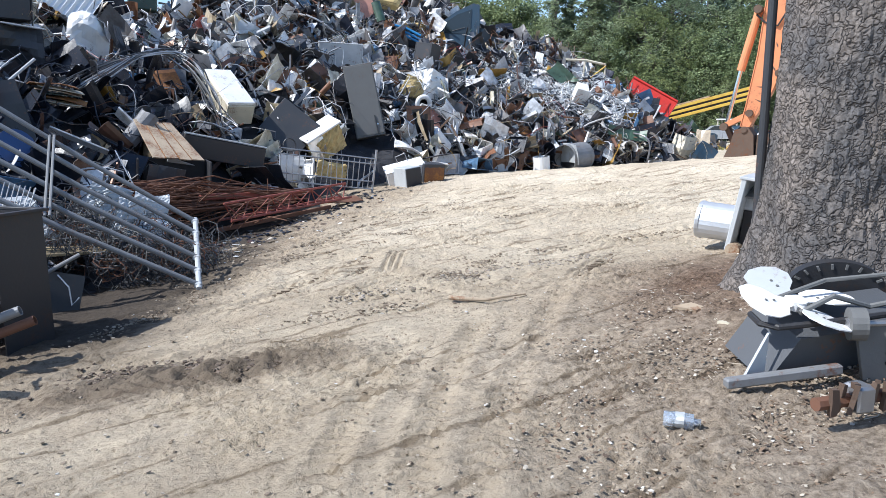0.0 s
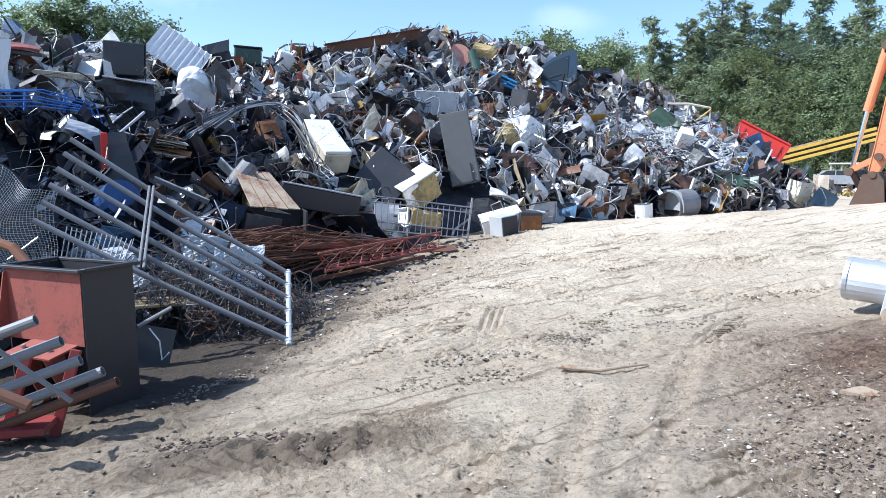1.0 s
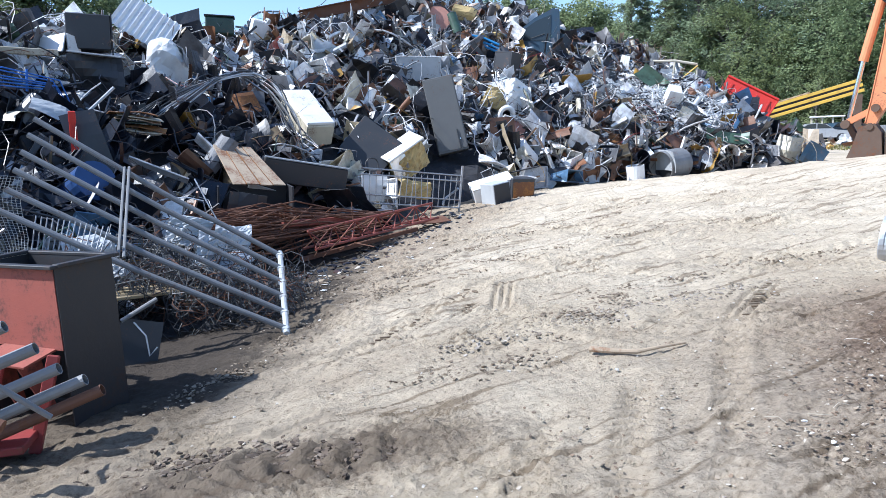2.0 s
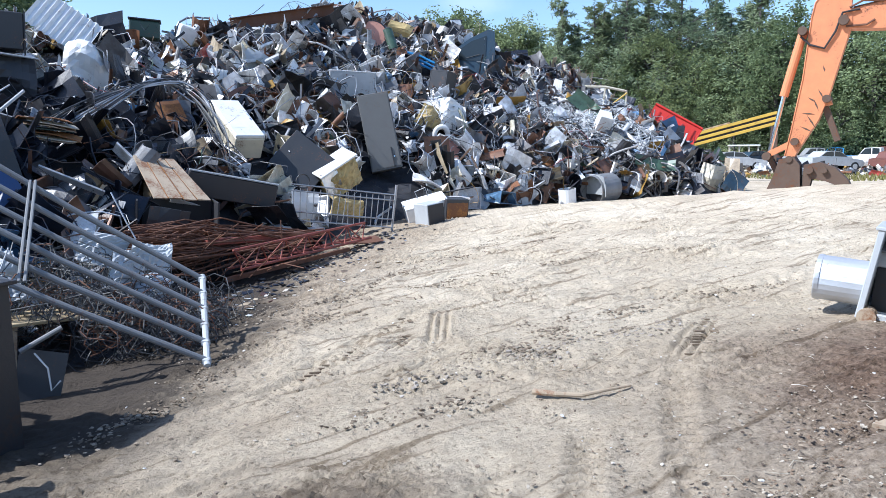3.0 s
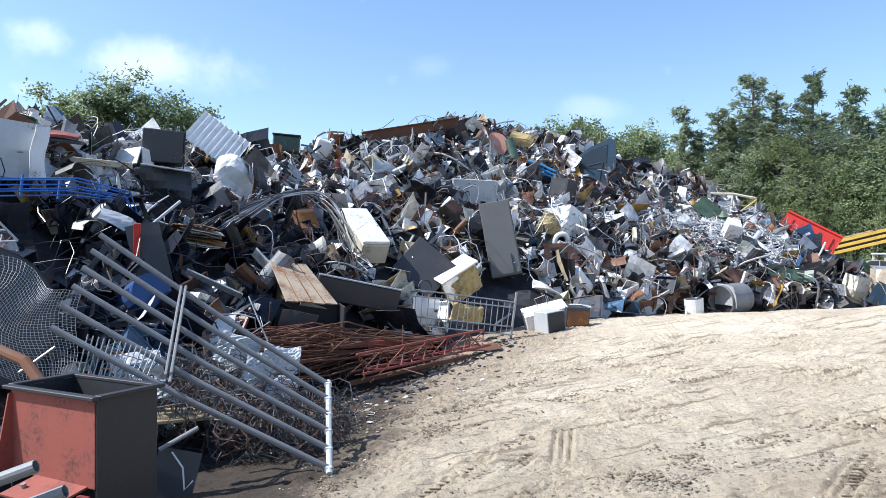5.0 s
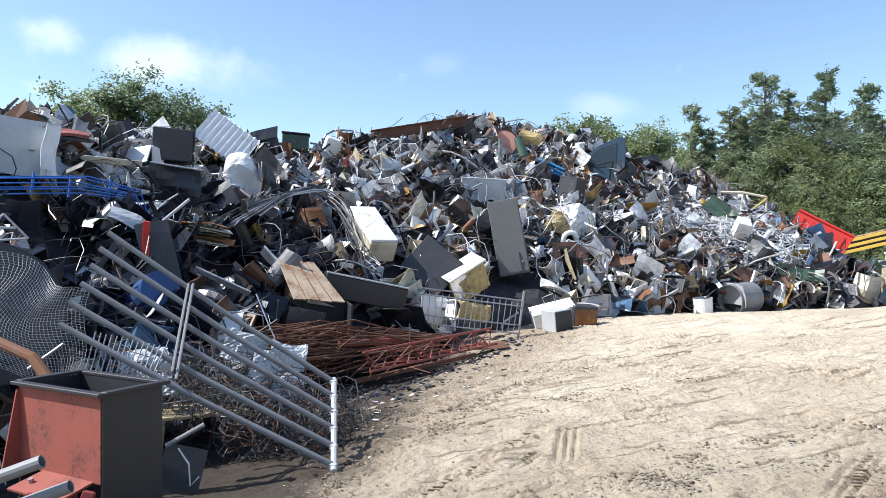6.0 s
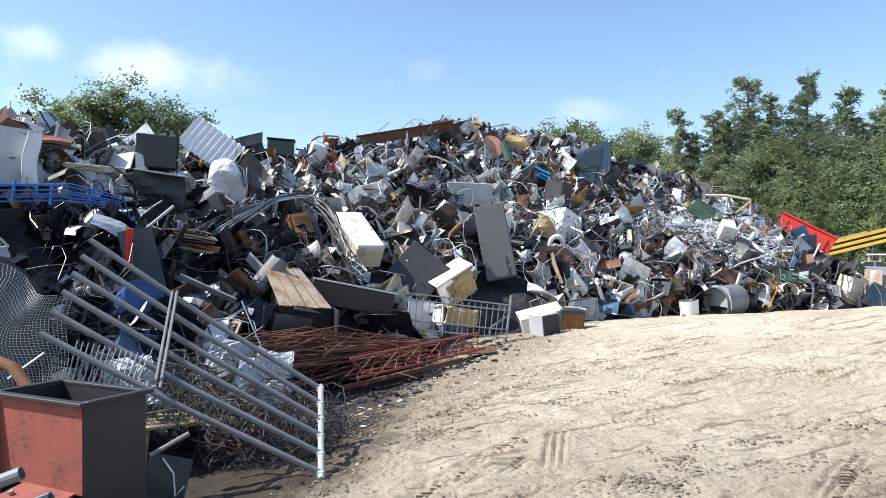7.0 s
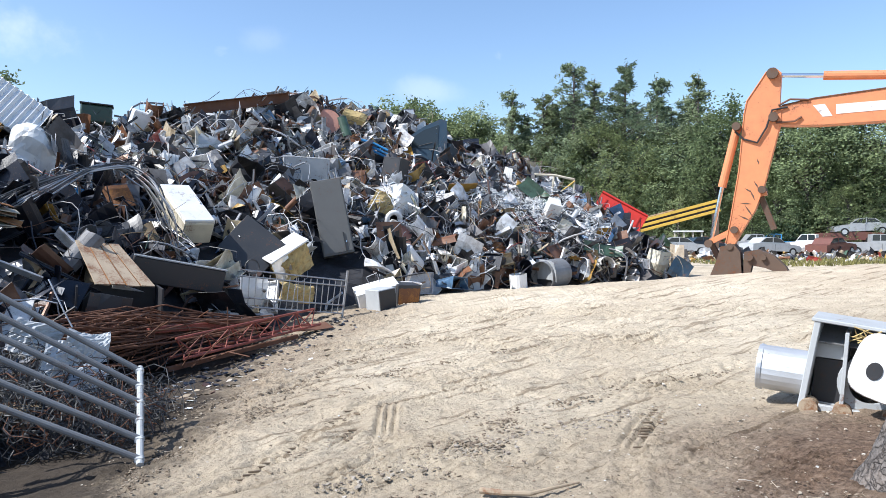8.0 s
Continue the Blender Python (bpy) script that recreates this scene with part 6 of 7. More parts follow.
mesh_sheet = thing("wire_mesh", I4, "bent sheet of fine wire mesh hanging from scrap", "wire mesh", kind="stuff")
s = Shape()
for i in range(38):
    u = i / 37
    s.tube([(-6.05 + 0.75 * u + 0.08 * math.sin(6 * v + 3 * u), 7.2 + 0.75 * u - 0.35 * v + 0.1 * math.sin(5 * u) + 0.12 * math.sin(4 * v + 6 * u), 1.72 - 0.45 * u - 0.95 * v + 0.06 * math.sin(8 * u)) for v in np.linspace(0, 1, 9)], 0.0019, 4)
part("wires_down", s, LIGHT_GREY, mesh_sheet)
s = Shape()
for j in range(38):
    v = j / 37
    s.tube([(-6.05 + 0.75 * u + 0.08 * math.sin(6 * v + 3 * u), 7.2 + 0.75 * u - 0.35 * v + 0.1 * math.sin(5 * u) + 0.12 * math.sin(4 * v + 6 * u), 1.72 - 0.45 * u - 0.95 * v + 0.06 * math.sin(8 * u)) for u in np.linspace(0, 1, 9)], 0.0019, 4)
part("wires_across", s, LIGHT_GREY, mesh_sheet)
single("wire_cone", Shape().tube([(-4.95, 6.6, 0.75), (-4.7, 6.7, 0.95)], 0.012, 6), STEEL, "short wire end in the hopper", "wire")
single("bent_pipe", Shape().tube([(-5.5, 6.3, 0.95), (-5.0, 6.35, 1.0), (-4.6, 6.25, 0.9), (-4.35, 6.15, 0.72)], 0.045, 10), RUSTY, "rusty bent pipe reaching into the hopper", "pipe")
basket = thing("wire_basket", pose(-4.35, 6.9, 0.35, 0, 14, 20), "crushed wire basket behind the hopper", "basket")
for k in range(14):
    part("wire", Shape().tube([(-0.28 + 0.043 * k, 0.0, 0.0), (-0.3 + 0.04 * k, -0.1, 0.3), (-0.34 + 0.045 * k, 0.05, 0.62)], 0.006, 5), STEEL, basket)

ply = thing("plywood_board", pose(-4.5, 8.3, 0.02, 0, 6, 60), "weathered plywood board on a low stack", "board")
part("board", Shape().box(pose(0, 0, 0), 1.25, 0.7, 0.03, 0.004), PLY, ply)
part("bearer", Shape().box(pose(-0.45, 0, -0.4), 0.09, 0.6, 0.395, 0.005), WOOD, ply)
part("bearer", Shape().box(pose(0.45, 0, -0.4), 0.09, 0.6, 0.395, 0.005), WOOD, ply)
gp = thing("grey_corner_plate", pose(-3.85, 7.0, -0.4, -14, 8, 24), "grey steel plate standing by the hopper", "plate")
part("plate", Shape().plate(I4, [(-0.18, 0), (0.16, 0), (0.2, 0.42), (-0.16, 0.46)], 0.02), CHARCOAL, gp)
part("cable_loop", Shape().tube([(-0.05, -0.04, 0.42), (0.06, -0.08, 0.3), (0.1, -0.06, 0.12), (0.16, -0.05, 0.2)], 0.008, 5), WHITE, gp)
single("steel_stake", Shape().tube([(-3.95, 7.0, 0.05), (-3.7, 7.2, 0.2)], 0.02, 8), GALV, "short galvanised stake by the board", "stake")
for k, (x, y, z, w, h, rz, tilt, mat) in enumerate([(-4.88, 8.1, 0.35, 0.5, 0.45, 30, -30, LIGHT_GREY), (-4.55, 8.0, 0.3, 0.4, 0.4, 50, -50, WHITE), (-4.0, 8.9, 0.2, 0.35, 0.5, 20, -40, LIGHT_GREY), (-3.75, 9.1, 0.0, 0.3, 0.5, 10, -50, LIGHT_GREY), (-3.65, 8.9, -0.25, 0.5, 0.45, 40, -45, GREY),
                                                     (-4.5, 9.5, 0.42, 0.5, 0.4, 15, -35, LIGHT_GREY), (-4.0, 9.8, 0.3, 0.45, 0.4, 25, -40, LIGHT_GREY), (-3.4, 8.5, -0.4, 0.3, 0.35, 15, -60, GREY)]):
    single("crumpled_foil_sheet", Shape().sheet(I4, w, h, 0.006, 0.09, R, 16, 16, 0.6, 0.0, 0.014), mat if mat is not WHITE else LIGHT_GREY, "crumpled shiny sheet in the wire bale", "sheet metal", pose(x, y, z, tilt, 10 * (k % 3), rz), "sheets in the wire bale")
bale = thing("wire_bale", I4, "bale of tangled dark and bright wire under the gate", "wire bale", kind="stuff")
for mat, n_, lab in ((CHARCOAL, 330, "dark wire"), (GREY, 120, "dull grey wire"), (RUSTY, 90, "rusty wire")):
    s = Shape()
    for _ in range(n_):
        f, g = CR.random(), CR.random()
        c = Vector((-4.9 + 1.9 * f + CR.gauss(0, 0.1), 8.6 + CR.uniform(-0.8, 0.9) + 0.3 * f, -0.35 + 0.85 * (1 - f) * g + CR.uniform(0, 0.25)))
        r0, k0, ph = CR.uniform(0.08, 0.32), CR.uniform(0.5, 1.2), CR.uniform(0, 6.28)
        tip = Euler((CR.uniform(0, 3), CR.uniform(0, 3), CR.uniform(0, 3))).to_matrix()
        s.tube([c + tip @ Vector((r0 * math.cos(ph + k0 * i), r0 * math.sin(ph + k0 * i), 0.03 * i * CR.uniform(-1, 1))) for i in range(8)], CR.uniform(0.003, 0.007), 4)
    part("wires", s, mat, bale, lab)
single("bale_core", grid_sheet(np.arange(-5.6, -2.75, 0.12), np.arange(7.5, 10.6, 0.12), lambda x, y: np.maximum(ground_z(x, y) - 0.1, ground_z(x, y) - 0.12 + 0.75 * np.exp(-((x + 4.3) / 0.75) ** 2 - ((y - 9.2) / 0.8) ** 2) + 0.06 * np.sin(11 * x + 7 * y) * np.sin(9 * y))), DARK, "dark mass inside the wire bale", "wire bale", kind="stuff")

# rods and lattice girder beside the lane
rodb = thing("rebar_bundle", I4, "bundle of bent rusty reinforcing rods", "rods", kind="stuff")
s = Shape()
for k in range(130):
    f = CR.random()
    a = Vector((-5.0 + CR.uniform(-0.6, 0.7), 10.9 + CR.uniform(-0.5, 1.2), -0.15 + CR.uniform(0, 0.7)))
    b = Vector((-2.75 + CR.uniform(-1.4, 0.1), 14.6 + CR.uniform(-1.2, 0.4), -0.1 + CR.uniform(0, 0.28)))
    m1, m2 = a.lerp(b, 0.33) + Vector((0, 0, CR.uniform(-0.1, 0.25))), a.lerp(b, 0.66) + Vector((CR.uniform(-0.1, 0.1), 0, CR.uniform(-0.05, 0.12)))
    s.tube([a, m1, m2, b], CR.uniform(0.009, 0.016), 5)
for k in range(30):
    a = Vector((CR.uniform(-4.6, -3.2), CR.uniform(11.5, 13.6), -0.25))
    d = Vector((CR.uniform(-0.6, 0.9), CR.uniform(-0.5, 0.9), CR.uniform(0.1, 0.75)))
    s.tube([a, a + d * 0.5 + Vector((0, 0, 0.1)), a + d], 0.009, 5)
part("rods", s, RUSTY, rodb)
gd = thing("red_lattice_girder", look((-3.62, 11.75, -0.12), (-2.1, 14.7, -0.06)), "rusty red lattice girder lying by the lane", "girder")
GL = 3.45
ch = [(-0.13, 0.02), (0.13, 0.02), (0.0, 0.3)]
for x, y in ch:
    part("chord", Shape().tube([(x, y, 0), (x, y, -GL)], 0.022, 8), RED_OXIDE, gd)
for k in range(12):
    z0, z1 = -k * GL / 12, -(k + 1) * GL / 12
    for (xa, ya), (xb, yb) in ((ch[0], ch[2]), (ch[1], ch[2]), (ch[0], ch[1])):
        part("lacing", Shape().tube([(xa, ya, z0), (xb, yb, z1)] if k % 2 else [(xb, yb, z0), (xa, ya, z1)], 0.011, 6), RED_OXIDE, gd)
single("rust_plate", Shape().sheet(I4, 0.9, 0.3, 0.012, 0.02, R, 5, 3), RUSTY, "flat rusty plate on the dirt by the girder", "plate", pose(-2.05, 14.7, -0.1, -80, 0, 40))
single("red_channel", Shape().box(I4, 2.6, 0.08, 0.1, 0.006), RED_OXIDE, "red steel channel among the rods", "channel", pose(-3.5, 13.2, 0.12, 0, 4, 61))
single("black_channel", Shape().box(I4, 2.8, 0.07, 0.07, 0.006), RUSTY, "dark steel channel at the edge of the rods", "channel", pose(-3.0, 12.9, -0.24, 0, -2, 58))
DUCT = worn("bright_galvanised_steel", (0.58, 0.6, 0.63), 0.38, 0.55, 0.04, 0.4)


# ---- excavator beyond the crest ----
EX = pose(8.0, 18.5, 0.0, 0, 0, -31.6)
ex = thing("excavator", EX, "orange excavator with its stick and grab lowered", "excavator")


def slab(outline, thick, y0=0.0):
    return Shape().plate(pose(0, y0, 0), outline, thick)


stick = part("stick", slab([(0.49, 5.43), (0.67, 5.51), (0.81, 5.38), (0.78, 4.74), (0.82, 4.27), (0.67, 3.65), (0.43, 2.62), (0.26, 2.14), (-0.06, 1.57), (-0.2, 1.29), (-0.4, 1.32), (-0.3, 1.87), (-0.11, 3.1), (-0.05, 3.92), (0.01, 4.47), (0.06, 4.77)], 0.42), ORANGE, ex)
part("edge_strip", Shape().tube([(-0.4, -0.215, 1.33), (-0.3, -0.215, 1.87), (-0.11, -0.215, 3.1), (0.0, -0.215, 4.45), (0.06, -0.215, 4.77), (0.49, -0.215, 5.43)], 0.016, 6), ORANGE, stick)
for sx, sz, sl, st_ in ((0.02, 1.95, 0.16, 30), (0.12, 2.12, 0.2, 60), (0.05, 2.3, 0.14, 10), (0.2, 2.5, 0.16, 70), (0.1, 2.62, 0.1, 40), (0.28, 2.75, 0.12, 65), (0.32, 3.3, 0.08, 80)):
    part("scuff", Shape().plate(pose(sx, -0.213, sz, 0, st_, 0), [(-sl, -0.012), (0, -0.02), (sl, 0.004), (0.02, 0.02)], 0.004), MUD, stick, "paint scraped to brown metal")
boom = part("boom", slab([(0.62, 4.40), (0.83, 4.61), (1.5, 4.72), (3.1, 4.83), (4.6, 4.75), (6.6, 2.3), (6.2, 1.9), (4.3, 4.0), (3.06, 4.09), (1.63, 4.09), (1.02, 4.13), (0.67, 4.17)], 0.5, 0.06), ORANGE, ex)
part("boom_edge", Shape().tube([(0.83, -0.195, 4.60), (1.5, -0.195, 4.71), (3.1, -0.195, 4.82)], 0.018, 6), RUSTY, boom)
part("maker_mark", slab([(1.48, 4.55), (1.72, 4.56), (1.88, 4.27), (1.68, 4.27)], 0.006, -0.195), WHITE, boom, "white slanted mark")
part("name_bar", slab([(1.95, 4.53), (3.0, 4.54), (3.0, 4.33), (1.95, 4.31)], 0.006, -0.195), WHITE, boom, "white bar in place of lettering")
part("stick_cylinder", Shape().tube([(-0.17, -0.05, 4.17), (-0.27, -0.05, 3.75), (-0.51, -0.05, 2.72)], 0.10, 12), ORANGE, ex)
part("cylinder_rod", Shape().tube([(-0.51, -0.05, 2.72), (-0.76, -0.05, 1.39)], 0.05, 10), CHROME, ex, "bright chromed rod")
part("arm_cylinder_rod", Shape().tube([(0.64, 0.0, 5.36), (1.69, 0.0, 5.25)], 0.05, 10), CHROME, ex)
part("arm_cylinder", Shape().tube([(1.69, 0.0, 5.25), (4.4, 0.0, 5.0)], 0.105, 12), ORANGE, ex)
part("link", slab([(-0.86, 1.24), (-0.2, 1.58), (-0.2, 1.74), (-0.8, 1.42)], 0.36), ORANGE, ex)
part("link", slab([(-0.86, 1.4), (-0.74, 1.4), (-0.5, 0.95), (-0.62, 0.9)], 0.3), MUD, ex)
part("brace_bar", Shape().box(look((0.34, 0, 2.55), (1.02, 0, 0.75)) @ pose(0, 0, -0.95) , 0.14, 0.14, 1.9, 0.01), MUD, ex)
part("brace_lug", slab([(0.18, 2.4), (0.52, 2.5), (0.42, 2.85), (0.3, 2.9)], 0.3), ORANGE, ex)
grab = part("grab", slab([(-0.51, 1.25), (-0.2, 1.32), (-0.06, 1.11), (-0.02, 0.5), (-0.76, 0.5), (-0.6, 0.91)], 0.62), MUD, ex)
part("claw", slab([(0.02, 1.12), (0.34, 1.18), (0.67, 1.05), (0.95, 0.77), (1.08, 0.5), (0.5, 0.74), (0.2, 0.8), (0.12, 0.4), (0.0, 0.4)], 0.5), MUD, grab)
for x, z, r in ((0.62, 5.36, 0.13), (0.65, 4.33, 0.11), (-0.17, 4.17, 0.1), (0.41, 2.62, 0.09), (-0.2, 1.66, 0.09), (-0.79, 1.32, 0.1), (0.14, 1.0, 0.09), (0.45, 1.0, 0.07), (-0.3, 1.25, 0.08)):
    part("pin", Shape().tube([(x, -0.34, z), (x, 0.34, z)], r, 12), MUD, ex)
part("hose", Shape().tube([(0.95, -0.22, 4.55), (0.62, -0.26, 4.5), (0.5, -0.26, 4.1), (0.3, -0.25, 3.75), (0.0, -0.24, 3.85), (-0.2, -0.24, 4.05)], 0.025, 7), BLACK, ex)
part("hose", Shape().tube([(0.75, -0.22, 4.6), (1.0, -0.24, 4.72), (1.4, -0.22, 4.68)], 0.025, 7), RUSTY, ex)
part("hose", Shape().tube([(0.7, -0.22, 4.2), (1.1, -0.24, 4.2), (1.25, -0.22, 4.3)], 0.025, 7), RUSTY, ex)
part("house", Shape().box(pose(7.2, 0.3, 1.1), 3.0, 2.6, 1.4, 0.08), ORANGE, ex)
for y in (-0.8, 1.5):
    part("track", Shape().box(pose(6.8, y, 0.3), 4.0, 0.6, 0.85, 0.2), RUBBER, ex)

# ---- scrap cars on the flat beyond ----


def make_car(paint, seed, pickup=False):
    r = random.Random(seed)
    t = thing("scrap_pickup" if pickup else "scrap_car", I4, "dusty stripped pickup truck parked among scrap cars" if pickup else "dusty stripped car without glass among scrap cars", "car", "scrap cars beyond the crest")
    if pickup:
        body = [(-2.4, 0.35), (2.4, 0.35), (2.45, 0.8), (2.3, 0.98), (1.2, 1.02), (-2.4, 1.0)]
        roof = [(-0.4, 1.0), (1.2, 1.0), (0.75, 1.62), (0.0, 1.66), (-0.38, 1.6)]
    else:
        body = [(-2.15, 0.38), (2.15, 0.35), (2.2, 0.65), (2.0, 0.82), (1.0, 0.94), (-1.6, 0.98), (-2.15, 0.9)]
        roof = [(-1.5, 0.96), (1.0, 0.92), (0.35, 1.38), (-0.3, 1.44), (-1.0, 1.38)]
    part("body", Shape().plate(I4, body, 1.7), paint, t)
    part("cabin", Shape().plate(I4, roof, 1.42), paint, t)
    k = 0.86
    cx, cz = sum(p[0] for p in roof) / len(roof), sum(p[1] for p in roof) / len(roof)
    for sgn in (-1, 1):
        w = part("side_window", Shape().plate(pose(0, sgn * 0.712, 0), [(cx + (x - cx) * k, cz + 0.03 + (z - cz) * 0.72) for x, z in roof], 0.01), GLASS, t)
        part("pillar", Shape().box(pose(cx, sgn * 0.72, cz - 0.22), 0.07, 0.014, 0.48), paint, w)
        for x in (-1.4, 1.4):
            wh = part("wheel", Shape().tube([(x, sgn * 0.66, 0.33), (x, sgn * 0.88, 0.33)], 0.33, 16), RUBBER, t)
            part("rim", Shape().tube([(x, sgn * 0.88, 0.33), (x, sgn * 0.895, 0.33)], 0.2, 12), LIGHT_GREY, wh)
        part("door_seam", Shape().box(pose(cx + 0.1, sgn * 0.852, 0.42), 0.02, 0.006, 0.5), CHARCOAL, t)
    part("headlight", Shape().box(pose(2.14, -0.6, 0.62), 0.08, 0.3, 0.12, 0.01), CHROME, t)
    part("headlight", Shape().box(pose(2.14, 0.6, 0.62), 0.08, 0.3, 0.12, 0.01), CHROME, t)
    return t


SILVER = worn("silver_car_paint", (0.48, 0.49, 0.50), 0.35, 0.4, 0.05, 0.4)
MAROON = worn("dull_maroon_paint", (0.16, 0.06, 0.045), 0.5, 0, 0.2, 0.5)
for paint, seed, pk_, x, y, z, rz in ((SILVER, 1, False, 16.2, 42.4, 0.1, -14), (SILVER, 2, True, 21.2, 43.2, 0.1, 168), (LIGHT_GREY, 3, False, 20.2, 39.8, 0.1, 10), (MAROON, 4, False, 19.6, 46.0, 0.1, -18), (SKYBLUE, 5, True, 23.2, 44.6, 0.1, 150), (WHITE, 6, True, 24.0, 42.0, 0.1, 140),
                                      (MAROON, 7, True, 26.6, 42.6, 0.85, -20), (SILVER, 8, False, 27.2, 42.4, 1.62, 162), (SILVER, 9, True, 26.2, 39.6, 0.1, -24), (MAROON, 10, False, 23.4, 39.2, 0.1, 30), (MAROON, 11, False, 27.5, 43.5, 0.1, -20), (NAVY, 12, False, 13.6, 41.0, 0.1, -14), (SILVER, 13, True, 30.0, 40.0, 0.1, -30), (NAVY, 14, False, 18.0, 44.0, 0.1, 20)):
    c = make_car(paint, seed, pk_)
    x, y = 1.4 * x + 0.2, 1.4 * y
    c.matrix_basis = pose(x, y, z + float(ground_z(x, y)) - 0.1, 0, (seed * 13 % 5) - 2, rz)
s = Shape()
for _ in range(420):
    x, y = CR.uniform(14, 44), CR.uniform(44, 62)
    z = float(ground_z(x, y)) + CR.uniform(-0.05, 0.25) * CR.random()
    m = pose(x, y, z, CR.uniform(-80, 80), CR.uniform(-60, 60), CR.uniform(0, 360))
    if CR.random() < 0.6:
        s.sheet(m, CR.uniform(0.2, 0.9), CR.uniform(0.2, 0.7), 0.01, 0.1, CR, 3, 3, 0.6)
    else:
        s.box(m, CR.uniform(0.1, 0.6), CR.uniform(0.1, 0.4), CR.uniform(0.05, 0.3), 0.01)
tagged(part("car_scrap_bits", s, MIXED), "torn car parts strewn between the scrap cars", "scrap", kind="stuff")
yb = thing("yellow_lattice_boom", pose(10.9, 37.4, 1.25, 0, -15, -20), "long yellow boom with black stripes lying beyond", "boom")
for z in (0.0, 0.24, 0.48):
    part("rail", Shape().box(pose(2.3, 0, z), 5.2, 0.3, 0.14, 0.01), YELLOW, yb)
part("web", Shape().box(pose(2.3, 0.02, 0.08), 5.0, 0.12, 0.46), CHARCOAL, yb)
part("top_board", Shape().box(pose(1.2, 0.25, 0.64), 3.2, 0.5, 0.06), TAN, yb)
part("trestle", Shape().box(pose(4.2, 0, -1.7, 0, 15, 0), 0.3, 0.5, 1.7).box(pose(0.6, 0, -1.0, 0, 15, 0), 0.3, 0.5, 1.0), MUD, yb)
vb = thing("white_van_frame", pose(24.5, 62.0, -0.45, 0, 0, -20), "stripped pale van body with open windows", "van")
for x in (-1.1, -0.35, 0.4, 1.1):
    part("post", Shape().box(pose(x, 0, 0.9), 0.12, 1.4, 0.9, 0.01), CREAM, vb)
part("lower_body", Shape().box(pose(0, 0, 0.3), 2.4, 1.6, 0.62, 0.05), CREAM, vb)
part("roof", Shape().box(pose(0, 0, 1.8), 2.5, 1.7, 0.12, 0.03), WHITE, vb)

# ---- the big tree, its pole, and what lies at its foot ----
big = thing("big_tree", pose(2.64, 4.75, float(ground_z(2.64, 4.75)) - 0.15), "thick old tree with deeply furrowed grey bark", "tree")
BT = random.Random(3)
s = Shape()
na, nz = 150, 220
height = 5.2
ids = []
for j in range(nz + 1):
    z = height * (j / nz) ** 1.15
    base = 0.47 + 0.17 * math.exp(-z / 0.3) + 0.05 * math.exp(-z / 1.2)
    for i in range(na):
        a = 6.2832 * i / na
        flare = 0.08 * math.exp(-z / 0.35) * (math.sin(3 * a + 0.6) + 0.5 * math.sin(5 * a + 2))
        u, v = a * 0.5 * 1.0, z
        cell = noise.voronoi(Vector((math.cos(a) * 5.2, math.sin(a) * 5.2, z * 4.2)), distance_metric="DISTANCE")[0]
        crack = min(1.0, (cell[1] - cell[0]) * 4.0)
        fine = noise.noise(Vector((math.cos(a) * 14, math.sin(a) * 14, z * 9)))
        r = base + flare + 0.012 * crack + 0.012 * fine - 0.02 + 0.05 * noise.noise(Vector((math.cos(a), math.sin(a), z * 0.7)))
        ids.append((r * math.cos(a), r * math.sin(a), z))
s.add(ids, [(j * na + i, j * na + (i + 1) % na, j * na + na + (i + 1) % na, j * na + na + i) for j in range(nz) for i in range(na)])
part("trunk", s, BARK, big)
for k in range(9):
    a = 0.7 * k
    tip = Vector((math.cos(a) * 3.0, math.sin(a) * 3.0, 6.5 + 0.5 * (k % 3)))
    part("limb", Shape().tube([(0, 0, 4.6), tip * 0.5 + Vector((0, 0, 2.4)), tip], 0.2, 8, True, 0.05), BARK, big)
s = Shape()
for k in range(46):
    a, rr = BT.uniform(0, 6.28), BT.uniform(0.6, 3.4)
    leaf_cloud(s, BT, (math.cos(a) * rr, math.sin(a) * rr, BT.uniform(6.0, 8.6)), 0.7, 70, 0.11, 0.7)
part("crown", s, OAK, big)
single("steel_pole", Shape().tube([(0, 0, -1.0), (0, 0, 4.3)], 0.03, 12), CHARCOAL, "dark pipe standing against the tree trunk", "pole", pose(2.17, 4.95, 1.3))

AX, AY = 2.95, 7.2
ac = thing("furnace_cabinet", pose(AX, AY, float(ground_z(AX, AY)) - 0.05, 0, 4, -36), "open grey furnace cabinet with ducts and blower", "furnace")
AH, AW, AD = 0.74, 0.95, 0.5
part("left_side", Shape().box(pose(-0.03, 0.06, 0.06, 0, 6, 0), 0.05, AD, AH, 0.008), LIGHT_GREY, ac)
part("top", Shape().box(pose(AW / 2, 0.05, AH + 0.02, 0, 3, 0), AW, AD, 0.03, 0.006), LIGHT_GREY, ac)
part("back", Shape().box(pose(AW / 2, 0.33, 0.06), AW, 0.02, AH - 0.05), GALV, ac)
part("right_side", Shape().box(pose(AW, 0.1, 0.06), 0.03, AD, AH - 0.1, 0.006), LIGHT_GREY, ac)
part("base_rail", Shape().box(pose(AW / 2, -0.14, 0.05), AW, 0.05, 0.06, 0.006), LIGHT_GREY, ac)
part("divider", Shape().box(pose(0.26, 0.0, 0.1), 0.03, 0.4, 0.62, 0.004), LIGHT_GREY, ac)
part("inner_shelf", Shape().sheet(pose(0.4, -0.1, 0.62, -70, 0, 0), 0.75, 0.4, 0.012, 0.03, R, 4, 4), GALV, ac)
